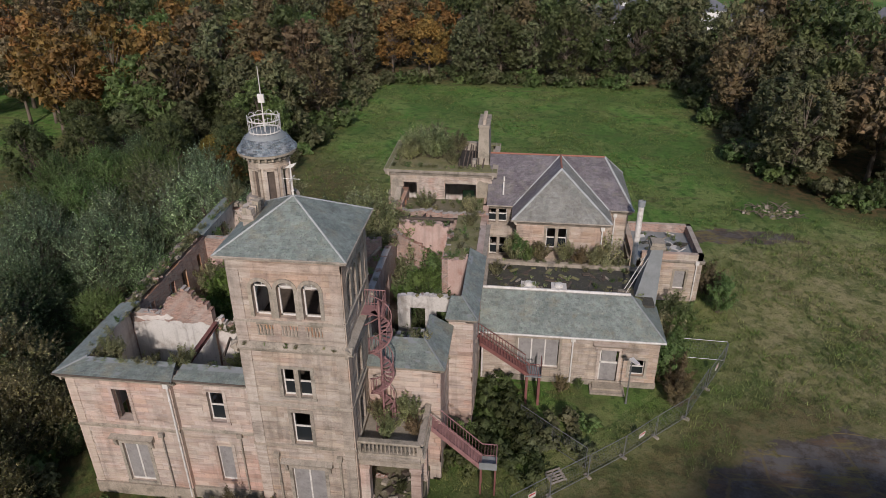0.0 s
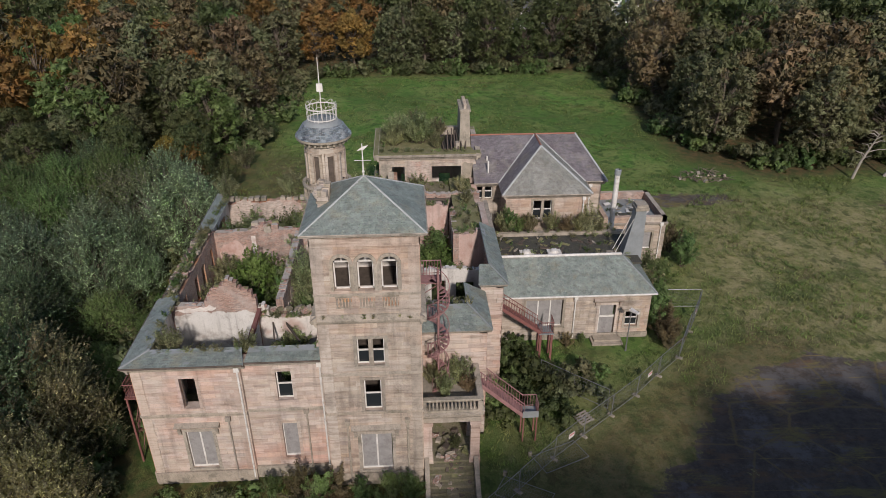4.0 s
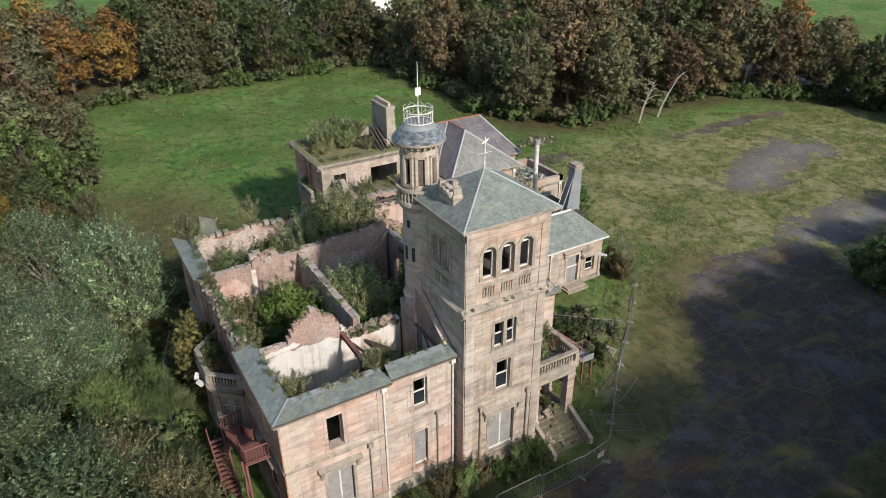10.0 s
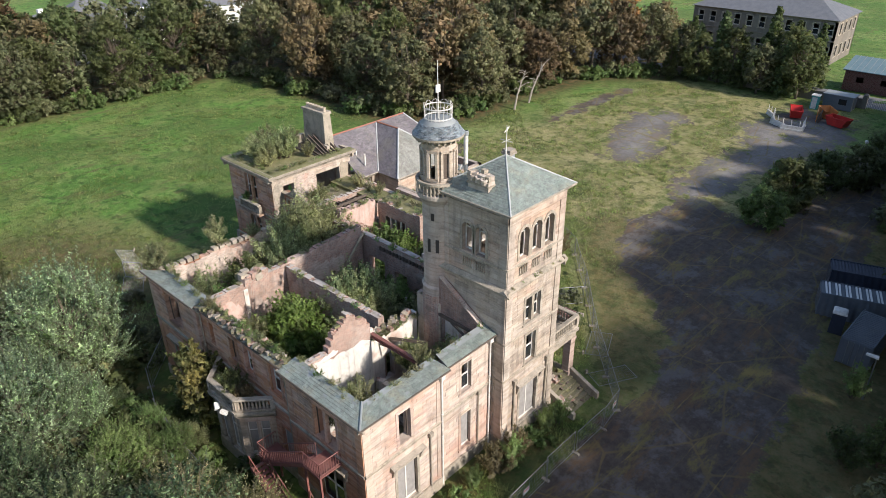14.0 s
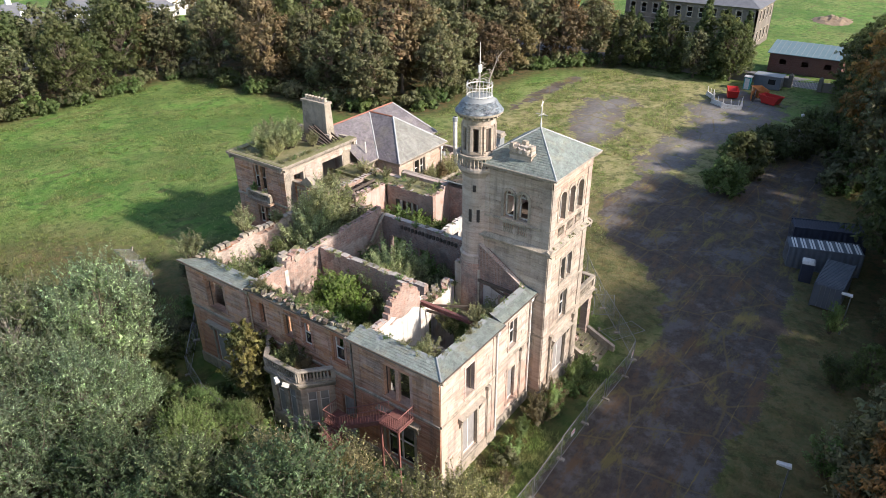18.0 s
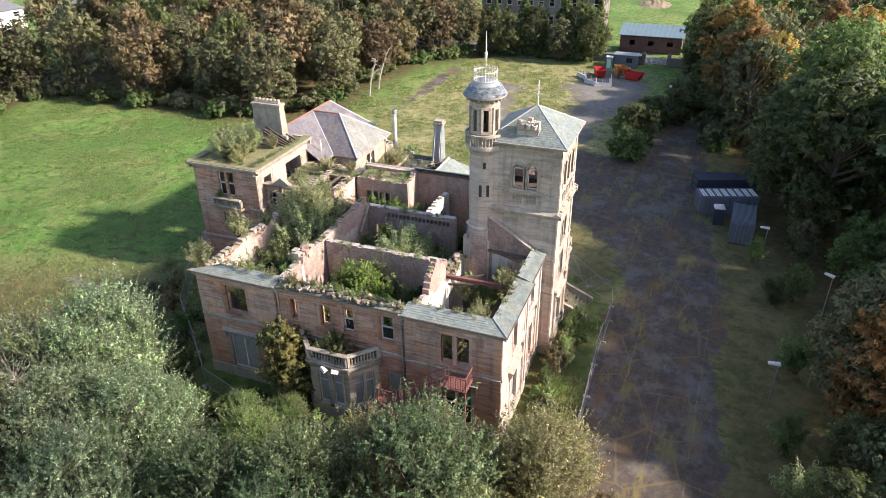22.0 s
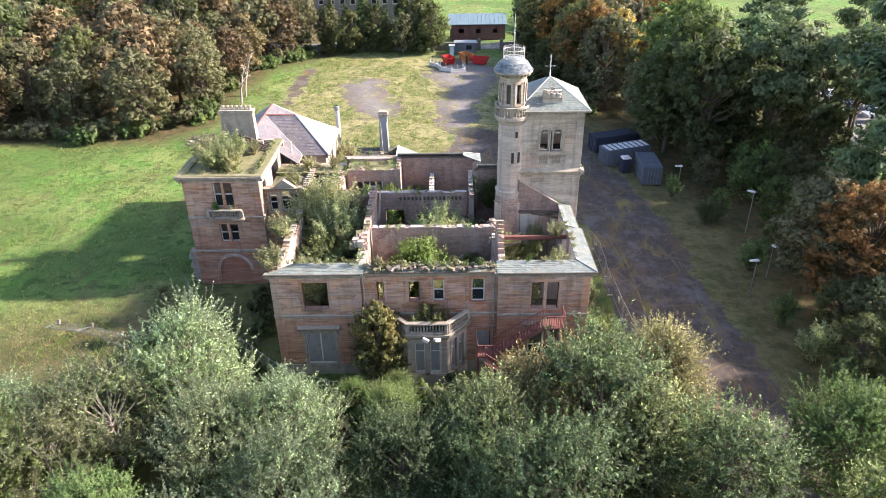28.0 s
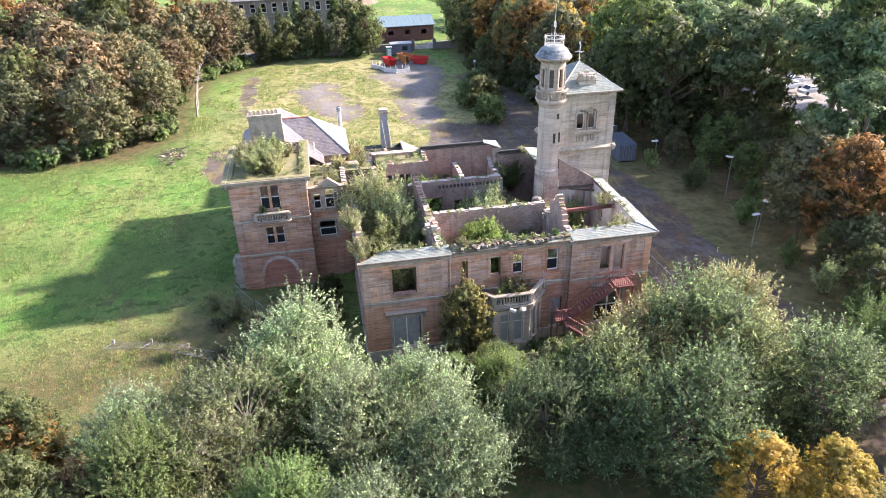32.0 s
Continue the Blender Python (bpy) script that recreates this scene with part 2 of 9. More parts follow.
def leaf_mat(name, c1, c2, obj=0.35, isl=0.5, trans=0.4, fleck=0.0, glow=1.6, tone=0.35):
    """Leaves: the tone varies from leaf to leaf, from bough to bough and from tree to tree; fleck: how pale the turned leaf backs are."""
    m = bpy.data.materials.new(name)
    m.use_nodes = True
    N, L = m.node_tree.nodes, m.node_tree.links
    b = N["Principled BSDF"]
    b.inputs["Roughness"].default_value = 0.55
    b.inputs["Specular IOR Level"].default_value = 0.25
    geo, info = N.new("ShaderNodeNewGeometry"), N.new("ShaderNodeObjectInfo")

    def nz(sc, lo, hi):
        t, r = N.new("ShaderNodeTexNoise"), N.new("ShaderNodeMapRange")
        t.inputs["Scale"].default_value, t.inputs["Detail"].default_value = sc, 3.0
        L.new(geo.outputs["Position"], t.inputs["Vector"])
        r.inputs["From Min"].default_value, r.inputs["From Max"].default_value = 0.35, 0.65
        r.inputs["To Min"].default_value, r.inputs["To Max"].default_value = lo, hi
        L.new(t.outputs["Fac"], r.inputs["Value"])
        return r.outputs[0]

    def span(src, lo, hi, power=1.0):
        p, r = N.new("ShaderNodeMath"), N.new("ShaderNodeMapRange")
        p.operation = "POWER"
        p.inputs[1].default_value = power
        L.new(src, p.inputs[0])
        r.inputs["To Min"].default_value, r.inputs["To Max"].default_value = lo, hi
        L.new(p.outputs[0], r.inputs["Value"])
        return r.outputs[0]

    def times(a, c):
        x = N.new("ShaderNodeMath")
        x.operation = "MULTIPLY"
        L.new(a, x.inputs[0])
        L.new(c, x.inputs[1])
        return x.outputs[0]

    mixc = N.new("ShaderNodeMix")
    mixc.data_type = "RGBA"
    L.new(nz(0.45, 0.0, 1.0), mixc.inputs[0])
    mixc.inputs[6].default_value, mixc.inputs[7].default_value = (*c1, 1), (*c2, 1)
    leaf = geo.outputs["Random Per Island"]
    val = span(leaf, 0.62, fleck, 5.0) if fleck else span(leaf, 1 - isl * 0.6, 1 + isl * 0.6)
    val = times(times(val, nz(1.1, 1 - tone, 1 + tone)), span(info.outputs["Random"], 1 - obj * 0.7, 1 + obj * 0.7))
    hs = N.new("ShaderNodeHueSaturation")
    L.new(val, hs.inputs["Value"])
    sh = N.new("ShaderNodeMath")
    sh.operation = "FRACT"
    L.new(times(info.outputs["Random"], span(info.outputs["Random"], 17.0, 17.0)), sh.inputs[0])
    L.new(span(sh.outputs[0], 0.5 - obj * 0.05, 0.5 + obj * 0.05), hs.inputs["Hue"])
    L.new(mixc.outputs[2], hs.inputs["Color"])
    L.new(hs.outputs[0], b.inputs["Base Color"])
    tr = N.new("ShaderNodeBsdfTranslucent")
    gl = N.new("ShaderNodeMix")
    gl.data_type, gl.blend_type = "RGBA", "MULTIPLY"
    gl.inputs[0].default_value = 1.0
    gl.inputs[7].default_value = (glow, glow * 1.04, glow * 0.85, 1)
    L.new(hs.outputs[0], gl.inputs[6])
    L.new(gl.outputs[2], tr.inputs["Color"])
    ms = N.new("ShaderNodeMixShader")
    ms.inputs[0].default_value = trans
    L.new(b.outputs[0], ms.inputs[1])
    L.new(tr.outputs[0], ms.inputs[2])
    L.new(ms.outputs[0], N["Material Output"].inputs["Surface"])
    return m


STONE = surf("buff sandstone", (0.45, 0.38, 0.31), (0.365, 0.305, 0.245), 0.9, 0.9, isl=0.3, stain=(0.15, 0.125, 0.1), stain_amt=0.5, stain_scale=0.5, streak=0.35, c3=(0.44, 0.33, 0.255), c3_scale=0.16, c3_at=0.57, speck=0.4, band=0.45)
PINK = surf("pink sandstone", (0.5, 0.4, 0.335), (0.46, 0.39, 0.325), 0.7, 0.9, isl=0.3, stain=(0.2, 0.15, 0.12), stain_amt=0.45, stain_scale=0.4, streak=0.3, c3=(0.475, 0.325, 0.26), c3_scale=0.14, c3_at=0.55, speck=0.3, band=0.5)
WEST = surf("weathered red sandstone", (0.475, 0.29, 0.198), (0.415, 0.275, 0.195), 0.7, 0.9, isl=0.36, stain=(0.13, 0.1, 0.085), stain_amt=0.55, stain_scale=0.35, streak=0.4, c3=(0.44, 0.225, 0.14), c3_scale=0.13, c3_at=0.53, speck=0.4, band=0.7, low=((0.4, 0.185, 0.115), 5.2, 0.6))
TRIM = surf("grey weathered dressed stone", (0.38, 0.325, 0.26), (0.27, 0.235, 0.185), 1.5, 0.9, obj=0.2, stain=(0.1, 0.095, 0.07), stain_amt=0.6, stain_scale=0.9, streak=0.3, speck=0.5)
BRICK = surf("old red brick", (0.38, 0.215, 0.16), (0.31, 0.19, 0.145), 1.6, 0.92, brick=(0.24, 0.082, (0.4, 0.36, 0.32)), stain=(0.16, 0.125, 0.105), stain_amt=0.65, stain_scale=0.6, c3=(0.42, 0.32, 0.27), c3_scale=0.55, c3_at=0.6, streak=0.4, speck=0.5)
# brick of the raked gable, a darker tone than BRICK
DARKBRICK = surf("darker red brick", (0.29, 0.16, 0.12), (0.22, 0.135, 0.105), 1.6, 0.92, brick=(0.24, 0.082, (0.3, 0.26, 0.23)), stain=(0.1, 0.08, 0.07), stain_amt=0.7, stain_scale=0.6, streak=0.4, speck=0.5)
PALEBRICK = surf("pale limewashed brick", (0.5, 0.4, 0.33), (0.42, 0.32, 0.265), 1.2, 0.92, brick=(0.24, 0.082, (0.44, 0.4, 0.35)), stain=(0.2, 0.16, 0.13), stain_amt=0.6, stain_scale=0.5, c3=(0.42, 0.25, 0.19), c3_scale=0.4, c3_at=0.58, streak=0.35, speck=0.4)
PLASTER = surf("peeling white plaster", (0.66, 0.62, 0.57), (0.54, 0.49, 0.44), 0.9, 0.85, stain=(0.33, 0.24, 0.2), stain_amt=0.6, stain_scale=0.5, streak=0.35, c3=(0.44, 0.33, 0.28), c3_scale=0.4, c3_at=0.6, speck=0.3)
WHITEWALL = surf("flaking white limewash", (0.6, 0.575, 0.535), (0.52, 0.5, 0.46), 0.8, 0.85, stain=(0.26, 0.22, 0.19), stain_amt=0.75, stain_scale=0.6, streak=0.45, speck=0.4)
RUBBLE = surf("mossy rubble", (0.19, 0.165, 0.12), (0.12, 0.115, 0.06), 1.5, 0.95, stain=(0.1, 0.12, 0.04), stain_amt=0.8, stain_scale=0.8, bump=0.7, bscale=8, speck=0.6)
MOSS = surf("straw and moss covered ledge", (0.21, 0.19, 0.1), (0.12, 0.13, 0.05), 1.6, 0.95, stain=(0.25, 0.21, 0.15), stain_amt=0.6, stain_scale=1.1, bump=0.8, bscale=9, speck=0.6)
PINKPLASTER = surf("bare pink plaster", (0.52, 0.39, 0.34), (0.45, 0.31, 0.26), 0.9, 0.88, stain=(0.33, 0.17, 0.13), stain_amt=0.8, stain_scale=0.5, streak=0.3, speck=0.3)
SLATE = surf("grey green slate", (0.145, 0.17, 0.155), (0.235, 0.272, 0.24), 0.8, 0.55, isl=0.3, streak=0.4, stain=(0.25, 0.24, 0.175), stain_amt=0.6, stain_scale=0.9, bump=0.2, spec=0.4, speck=0.85)
SLATE_P = surf("purple grey slate", (0.115, 0.098, 0.108), (0.195, 0.18, 0.185), 0.7, 0.55, isl=0.4, streak=0.3, stain=(0.25, 0.23, 0.18), stain_amt=0.5, stain_scale=0.6, bump=0.2, spec=0.4, speck=0.8)
SLATE_T = surf("tan grey slate", (0.2, 0.195, 0.17), (0.265, 0.265, 0.235), 0.8, 0.6, isl=0.3, streak=0.4, stain=(0.16, 0.17, 0.15), stain_amt=0.6, stain_scale=0.7, bump=0.2, spec=0.4, speck=0.8)
LEAD = surf("weathered lead", (0.25, 0.265, 0.265), (0.19, 0.205, 0.205), 1.0, 0.5, stain=(0.15, 0.15, 0.12), stain_amt=0.4, bump=0.1, spec=0.4)
PALELEAD = surf("pale weathered lead flashing", (0.4, 0.41, 0.4), (0.3, 0.31, 0.3), 1.5, 0.55, stain=(0.2, 0.2, 0.17), stain_amt=0.5, bump=0.1)
WHITEPAINT = surf("flaking white paint", (0.66, 0.64, 0.6), (0.52, 0.49, 0.44), 3.0, 0.6, stain=(0.3, 0.25, 0.2), stain_amt=0.5, stain_scale=2.0, bump=0.1)
REDPAINT = surf("faded red steel paint", (0.17, 0.065, 0.055), (0.225, 0.105, 0.09), 2.0, 0.65, stain=(0.13, 0.07, 0.05), stain_amt=0.6, stain_scale=2.0, bump=0.1)
PINKPAINT = surf("pink faded steel paint", (0.3, 0.165, 0.155), (0.235, 0.125, 0.12), 2.0, 0.65, stain=(0.16, 0.09, 0.07), stain_amt=0.5, stain_scale=2.0, bump=0.1)
BOARD = surf("grey perforated boarding", (0.3, 0.285, 0.27), (0.22, 0.21, 0.2), 2.5, 0.7, stain=(0.17, 0.15, 0.15), stain_amt=0.6, stain_scale=3.0, bump=0.3, bscale=60)
DARKWOOD = surf("charred timber", (0.07, 0.055, 0.045), (0.12, 0.095, 0.075), 3.0, 0.9, bump=0.4)
STEEL = surf("galvanised steel", (0.3, 0.3, 0.3), (0.22, 0.22, 0.22), 3.0, 0.45, metal=0.6, bump=0.05)
CONTAINER = surf("grey container steel", (0.1, 0.115, 0.135), (0.125, 0.14, 0.16), 1.0, 0.55, stain=(0.2, 0.19, 0.17), stain_amt=0.25, stain_scale=1.2, bump=0.05)
NAVY = surf("navy container steel", (0.03, 0.035, 0.055), (0.04, 0.045, 0.065), 1.0, 0.55, bump=0.05)
BARK = surf("grey brown bark", (0.15, 0.12, 0.09), (0.1, 0.08, 0.06), 2.5, 0.95, bump=0.6, bscale=12)
PALEBARK = surf("pale dead bark", (0.36, 0.32, 0.27), (0.26, 0.23, 0.19), 2.5, 0.95, bump=0.5, bscale=12)
TERRACOTTA = surf("red clay ridge tile", (0.3, 0.13, 0.085), (0.24, 0.11, 0.08), 2.0, 0.85)
CLAYPOT = surf("buff clay pot", (0.5, 0.42, 0.33), (0.4, 0.32, 0.25), 2.0, 0.85)
HARL = surf("white harled render", (0.74, 0.73, 0.7), (0.66, 0.65, 0.62), 1.0, 0.9, bump=0.3)
ROOFDARK = surf("dark grey roof tile", (0.1, 0.105, 0.115), (0.14, 0.145, 0.155), 1.0, 0.7, isl=0.2)
GREYSTONE = surf("grey rubble stone", (0.19, 0.165, 0.14), (0.14, 0.125, 0.105), 1.5, 0.9, isl=0.3)
RED = surf("red painted steel", (0.5, 0.03, 0.025), (0.42, 0.03, 0.025), 1.0, 0.45, bump=0.03)
TEAL = surf("turquoise plastic", (0.05, 0.33, 0.3), (0.06, 0.28, 0.26), 1.0, 0.4, bump=0.02)
ORANGE = surf("rusty orange panel", (0.42, 0.16, 0.06), (0.34, 0.13, 0.06), 1.5, 0.6)
FELT = surf("black roofing felt grown with moss", (0.045, 0.045, 0.04), (0.075, 0.07, 0.055), 1.5, 0.9, stain=(0.1, 0.11, 0.045), stain_amt=0.7, stain_scale=0.7, bump=0.6, bscale=9, speck=0.5)
DARKIN = surf("near-black for painted opening shade and tyres", (0.05, 0.045, 0.04), (0.035, 0.03, 0.028), 1.0, 0.95)

GLASS = bpy.data.materials.new("dusty window glass")
GLASS.use_nodes = True
gb = GLASS.node_tree.nodes["Principled BSDF"]
gb.inputs["Base Color"].default_value = (0.02, 0.024, 0.026, 1)
gb.inputs["Roughness"].default_value = 0.12

L_DARK = leaf_mat("dark green leaves", (0.078, 0.098, 0.038), (0.105, 0.12, 0.05), trans=0.45, glow=1.8)
L_OLIVE = leaf_mat("olive autumn leaves", (0.116, 0.132, 0.062), (0.142, 0.138, 0.07), trans=0.3, glow=1.3)
L_BROWN = leaf_mat("russet autumn leaves", (0.144, 0.12, 0.063), (0.164, 0.116, 0.06), trans=0.3, glow=1.3)
L_ORANGE = leaf_mat("orange autumn leaves", (0.28, 0.15, 0.048), (0.215, 0.145, 0.054), trans=0.4, glow=1.5)
L_YELLOW = leaf_mat("yellow green leaves", (0.36, 0.25, 0.05), (0.26, 0.22, 0.06))
L_GREEN = leaf_mat("fresh green leaves", (0.11, 0.17, 0.055), (0.15, 0.2, 0.075), trans=0.45, glow=1.5)
L_SILVER = leaf_mat("silvery willow leaves", (0.205, 0.245, 0.16), (0.165, 0.205, 0.125), trans=0.58, fleck=2.5, glow=2.5)
L_WILLOW = leaf_mat("grey green willow leaves", (0.165, 0.2, 0.105), (0.195, 0.205, 0.11), trans=0.55, fleck=2.3, glow=2.4)
L_SAGE = leaf_mat("sage green shrub leaves", (0.21, 0.245, 0.12), (0.265, 0.275, 0.145), isl=0.7, trans=0.5, glow=1.6)
L_BRIGHT = leaf_mat("bright green sapling leaves", (0.13, 0.22, 0.055), (0.18, 0.25, 0.08), isl=0.6, trans=0.5, glow=1.6)
L_TAN = leaf_mat("tan olive willow leaves", (0.25, 0.22, 0.13), (0.205, 0.2, 0.105), trans=0.55, fleck=2.2, glow=2.4)
L_DEEP = leaf_mat("deep green willow leaves", (0.09, 0.13, 0.068), (0.115, 0.155, 0.078), trans=0.5, fleck=2.3, glow=2.3)
L_PINE = leaf_mat("blue green pine needles", (0.085, 0.125, 0.052), (0.11, 0.15, 0.065), trans=0.25)
L_GRASS = leaf_mat("long grass", (0.13, 0.215, 0.055), (0.235, 0.25, 0.1), isl=0.6, trans=0.35, glow=1.6)
L_STRAW = leaf_mat("dry shrub leaves", (0.25, 0.23, 0.13), (0.19, 0.205, 0.105), isl=0.8, trans=0.5, glow=1.5)

# ---- ground ----
def inside(px, py, poly):
    """Signed distance to a polygon, positive inside."""
    d = np.full(px.shape, 1e9)
    s = np.full(px.shape, -1.0)
    for (ax, ay), (bx, by) in zip(poly, poly[1:] + poly[:1]):
        ex, ey = bx - ax, by - ay
        t = np.clip(((px - ax) * ex + (py - ay) * ey) / (ex * ex + ey * ey), 0, 1)
        d = np.minimum(d, np.hypot(px - ax - t * ex, py - ay - t * ey))
        cross = ((ay <= py) & (py < by) & (ex * (py - ay) - ey * (px - ax) > 0)) | ((ay > py) & (py >= by) & (ex * (py - ay) - ey * (px - ax) < 0))
        s = np.where(cross, -s, s)
    return s * d


PARKING = [(20, -5.5), (30, -2), (36, 3), (42, 8), (50, 11.5), (58, 10.5), (63, 10), (60, 3), (62, -6), (46, -11), (33, -14), (19, -15)]
DRIVE = [(-40, -5.2), (-4, -4.6), (20, -4.5), (34, -5), (46, -5), (58, -2), (70, -1.5), (82, -1), (90, -1.5), (91, -6), (76, -9.5), (60, -11.5), (44, -12.5), (20, -14), (4, -15.2), (-20, -16.5), (-40, -17)]
YARD_MID = [(57.5, 6.8), (59.5, 11.3), (65.2, 12.4), (72, 12.6), (80, 11.2), (86, 12.8), (92, 15.8), (99, 13), (107, 12), (106, 4), (97, -0.3), (86, 1.4), (77, 4.2), (66, 5.2)]
YARD_FAR = [(65.4, 23.6), (70, 26.5), (76.4, 29), (86.5, 31), (91.5, 27), (89, 22.7), (81, 22.3), (72.6, 19.2), (66, 19.6)]
MUD_N = [(70, 38.6), (76, 40.2), (86.3, 41.3), (98.2, 40.6), (99, 37), (90.6, 38.2), (79.8, 37)]
MOSSY = ([(37, 8.1), (37.8, 5.8), (36.1, 1.6), (40.5, 1.1), (43, -2), (46, -6), (43.2, -7.3), (36.8, -5.1), (29.2, -6.5), (24.2, -6.4), (22.4, -4), (25.7, -2.1), (30.7, 1.5)],
         [(51, 13), (52.3, 10), (55.7, 8.5), (56, 4), (57, -1.8), (65, -2), (76, -2), (75, 2.5), (64, 4.5), (59, 6.5), (59.2, 11.5), (54, 14)])
PATH_N = [(42, 41.5), (48, 43.5), (56, 43.5), (57, 41), (49, 39.8), (43, 39.6)]
ROAD_S = [(44, -66), (70, -70), (100, -72), (104, -46), (88, -43), (70, -44), (54, -43), (44, -50)]


def axis_points(lo, hi, fine_lo, fine_hi, step, far):
    a = list(np.arange(fine_lo, fine_hi + 1e-6, step))
    left, right, k = [], [], step
    x = fine_lo
    while x > lo:
        k *= 1.35
        x = max(lo, x - min(k, far))
        left.append(x)
    x, k = fine_hi, step
    while x < hi:
        k *= 1.35
        x = min(hi, x + min(k, far))
        right.append(x)
    return np.array(left[::-1] + a + right)


def build_ground():
    gx, gy = axis_points(-1500, 1500, -60, 135, 1.0, 300), axis_points(-1500, 1500, -70, 112, 1.0, 300)
    X, Y = np.meshgrid(gx, gy)
    x, y = X.ravel(), Y.ravel()
    z = 0.07 * np.sin(x * 0.31 + 1.3) * np.cos(y * 0.27) + 0.05 * np.sin(x * 0.9 + y * 0.7) - 0.02
    z = z * np.clip(np.hypot(np.maximum(np.maximum(-2 - x, x - 44), 0), np.maximum(np.maximum(-5 - y, y - 38), 0)) / 6, 0.15, 1)
    z -= 0.6 * np.clip((-y - 8) / 9, 0, 1) * np.clip((x - 24) / 14, 0, 1) * np.clip((90 - x) / 20, 0, 1)
    asph = np.maximum.reduce([inside(x, y, p) for p in (PARKING, DRIVE, YARD_MID, YARD_FAR, MUD_N, PATH_N, ROAD_S)])
    a = np.clip(0.5 + asph / 5.0, 0, 1)
    yard = np.maximum(inside(x, y, YARD_FAR), inside(x, y, YARD_MID))
    a = np.maximum(np.where(yard > asph - 0.01, np.clip(0.5 + yard / 14.0, 0, 0.66), a), np.clip(0.5 + inside(x, y, DRIVE) / 5.0, 0, 1))
    a = a - 0.3 * np.clip(0.5 + np.maximum.reduce([inside(x, y, p) for p in MOSSY]) / 4.0, 0, 1) - 0.12 * np.clip(0.5 + inside(x, y, MUD_N) / 3.0, 0, 1)
    pale = np.clip(0.3 + np.maximum(yard, inside(x, y, ROAD_S)) / 5.0, 0, 1)
    pale = np.maximum(pale, 1.6 * np.clip(0.5 + inside(x, y, ROAD_S) / 4.0, 0, 1))
    rough = np.clip(0.5 + inside(x, y, [(19, -5), (60, -6), (108, 4), (112, 36), (64, 44), (46, 40), (41, 14), (24, 2)]) / 10, 0, 1)
    verge = np.clip(0.5 + inside(x, y, [(-40, -16), (-6, -14.5), (20, -13), (44, -11.5), (60, -10.5), (76, -8.5), (92, -5), (112, -5), (112, -16), (60, -24), (-40, -32)]) / 4, 0, 1)
    rough = np.maximum(rough, verge)
    rough = np.maximum(rough, 0.75 * np.clip(0.5 + inside(x, y, [(-4, 26), (13, 28), (12, 40), (4, 58), (-4, 60)]) / 9, 0, 1))
    bed = np.clip(0.5 + inside(x, y, [(-45, -8), (-4, -3), (18, -4), (18, 1), (-1, 1), (-1, 26), (-3, 60), (-3, 100), (-45, 100)]) / 4, 0, 1)
    wood = np.maximum.reduce([inside(x, y, p) for p in (
        [(54, 55), (64, 47), (80, 48.5), (98, 46), (111, 34), (160, 36), (160, 120), (54, 120)],
        [(-200, 101), (54, 103), (54, 160), (-200, 160)], [(-90, -90), (-6, -20), (20, -20), (44, -17.5), (60, -14), (76, -11), (92, -7), (108, -6), (120, -20), (90, -46), (45, -48), (-30, -80)])])
    wood = np.maximum(np.clip(0.5 + wood / 5, 0, 1), 0.66 * verge)
    wood = np.maximum(wood, 0.75 * np.clip(0.5 + inside(x, y, [(-4, 26), (13, 28), (11, 42), (5, 56), (-4, 60)]) / 9, 0, 1))
    wood = np.maximum(wood, 0.6 * np.clip(0.5 + inside(x, y, [(20.5, -4.6), (26.5, 0.8), (34, 7), (38.6, 11), (47, 15), (52, 12), (42, 5), (30, -5)]) / 3, 0, 1))
    me = bpy.data.meshes.new("ground")
    n, w = len(x), len(gx)
    me.from_pydata(np.stack([x, y, z], 1).tolist(), [], [(r * w + c, r * w + c + 1, (r + 1) * w + c + 1, (r + 1) * w + c) for r in range(len(gy) - 1) for c in range(w - 1)])
    ca = me.attributes.new("cover", "FLOAT_COLOR", "POINT")
    ca.data.foreach_set("color", np.stack([a, rough, np.maximum(wood, bed * 0.8), pale], 1).astype(np.float32).ravel())
    me.shade_smooth()

    m = bpy.data.materials.new("grass and asphalt ground")
    m.use_nodes = True
    N, L = m.node_tree.nodes, m.node_tree.links
    b = N["Principled BSDF"]
    b.inputs["Roughness"].default_value = 0.95
    b.inputs["Specular IOR Level"].default_value = 0.2
    at = N.new("ShaderNodeAttribute")
    at.attribute_name = "cover"
    sep = N.new("ShaderNodeSeparateColor")
    L.new(at.outputs["Color"], sep.inputs[0])
    geo = N.new("ShaderNodeNewGeometry")

    def nz(sc, det=5.0, rg=0.65, stretch=None):
        t = N.new("ShaderNodeTexNoise")
        t.inputs["Scale"].default_value, t.inputs["Detail"].default_value, t.inputs["Roughness"].default_value = sc, det, rg
        src = geo.outputs["Position"]
        if stretch:
            mp = N.new("ShaderNodeMapping")
            mp.inputs["Scale"].default_value = stretch
            L.new(src, mp.inputs[0])
            src = mp.outputs[0]
        L.new(src, t.inputs["Vector"])
        return t.outputs["Fac"]

    def rm(v, lo, hi):
        r = N.new("ShaderNodeMapRange")
        r.interpolation_type = "SMOOTHSTEP"
        r.inputs["From Min"].default_value, r.inputs["From Max"].default_value = lo, hi
        L.new(v, r.inputs["Value"])
        return r.outputs[0]

    def mx(f, p, q):
        k = N.new("ShaderNodeMix")
        k.data_type = "RGBA"
        for i, v in ((0, f), (6, p), (7, q)):
            if isinstance(v, tuple):
                k.inputs[i].default_value = (*v, 1)
            elif isinstance(v, (int, float)):
                k.inputs[i].default_value = v
            else:
                L.new(v, k.inputs[i])
        return k.outputs[2]

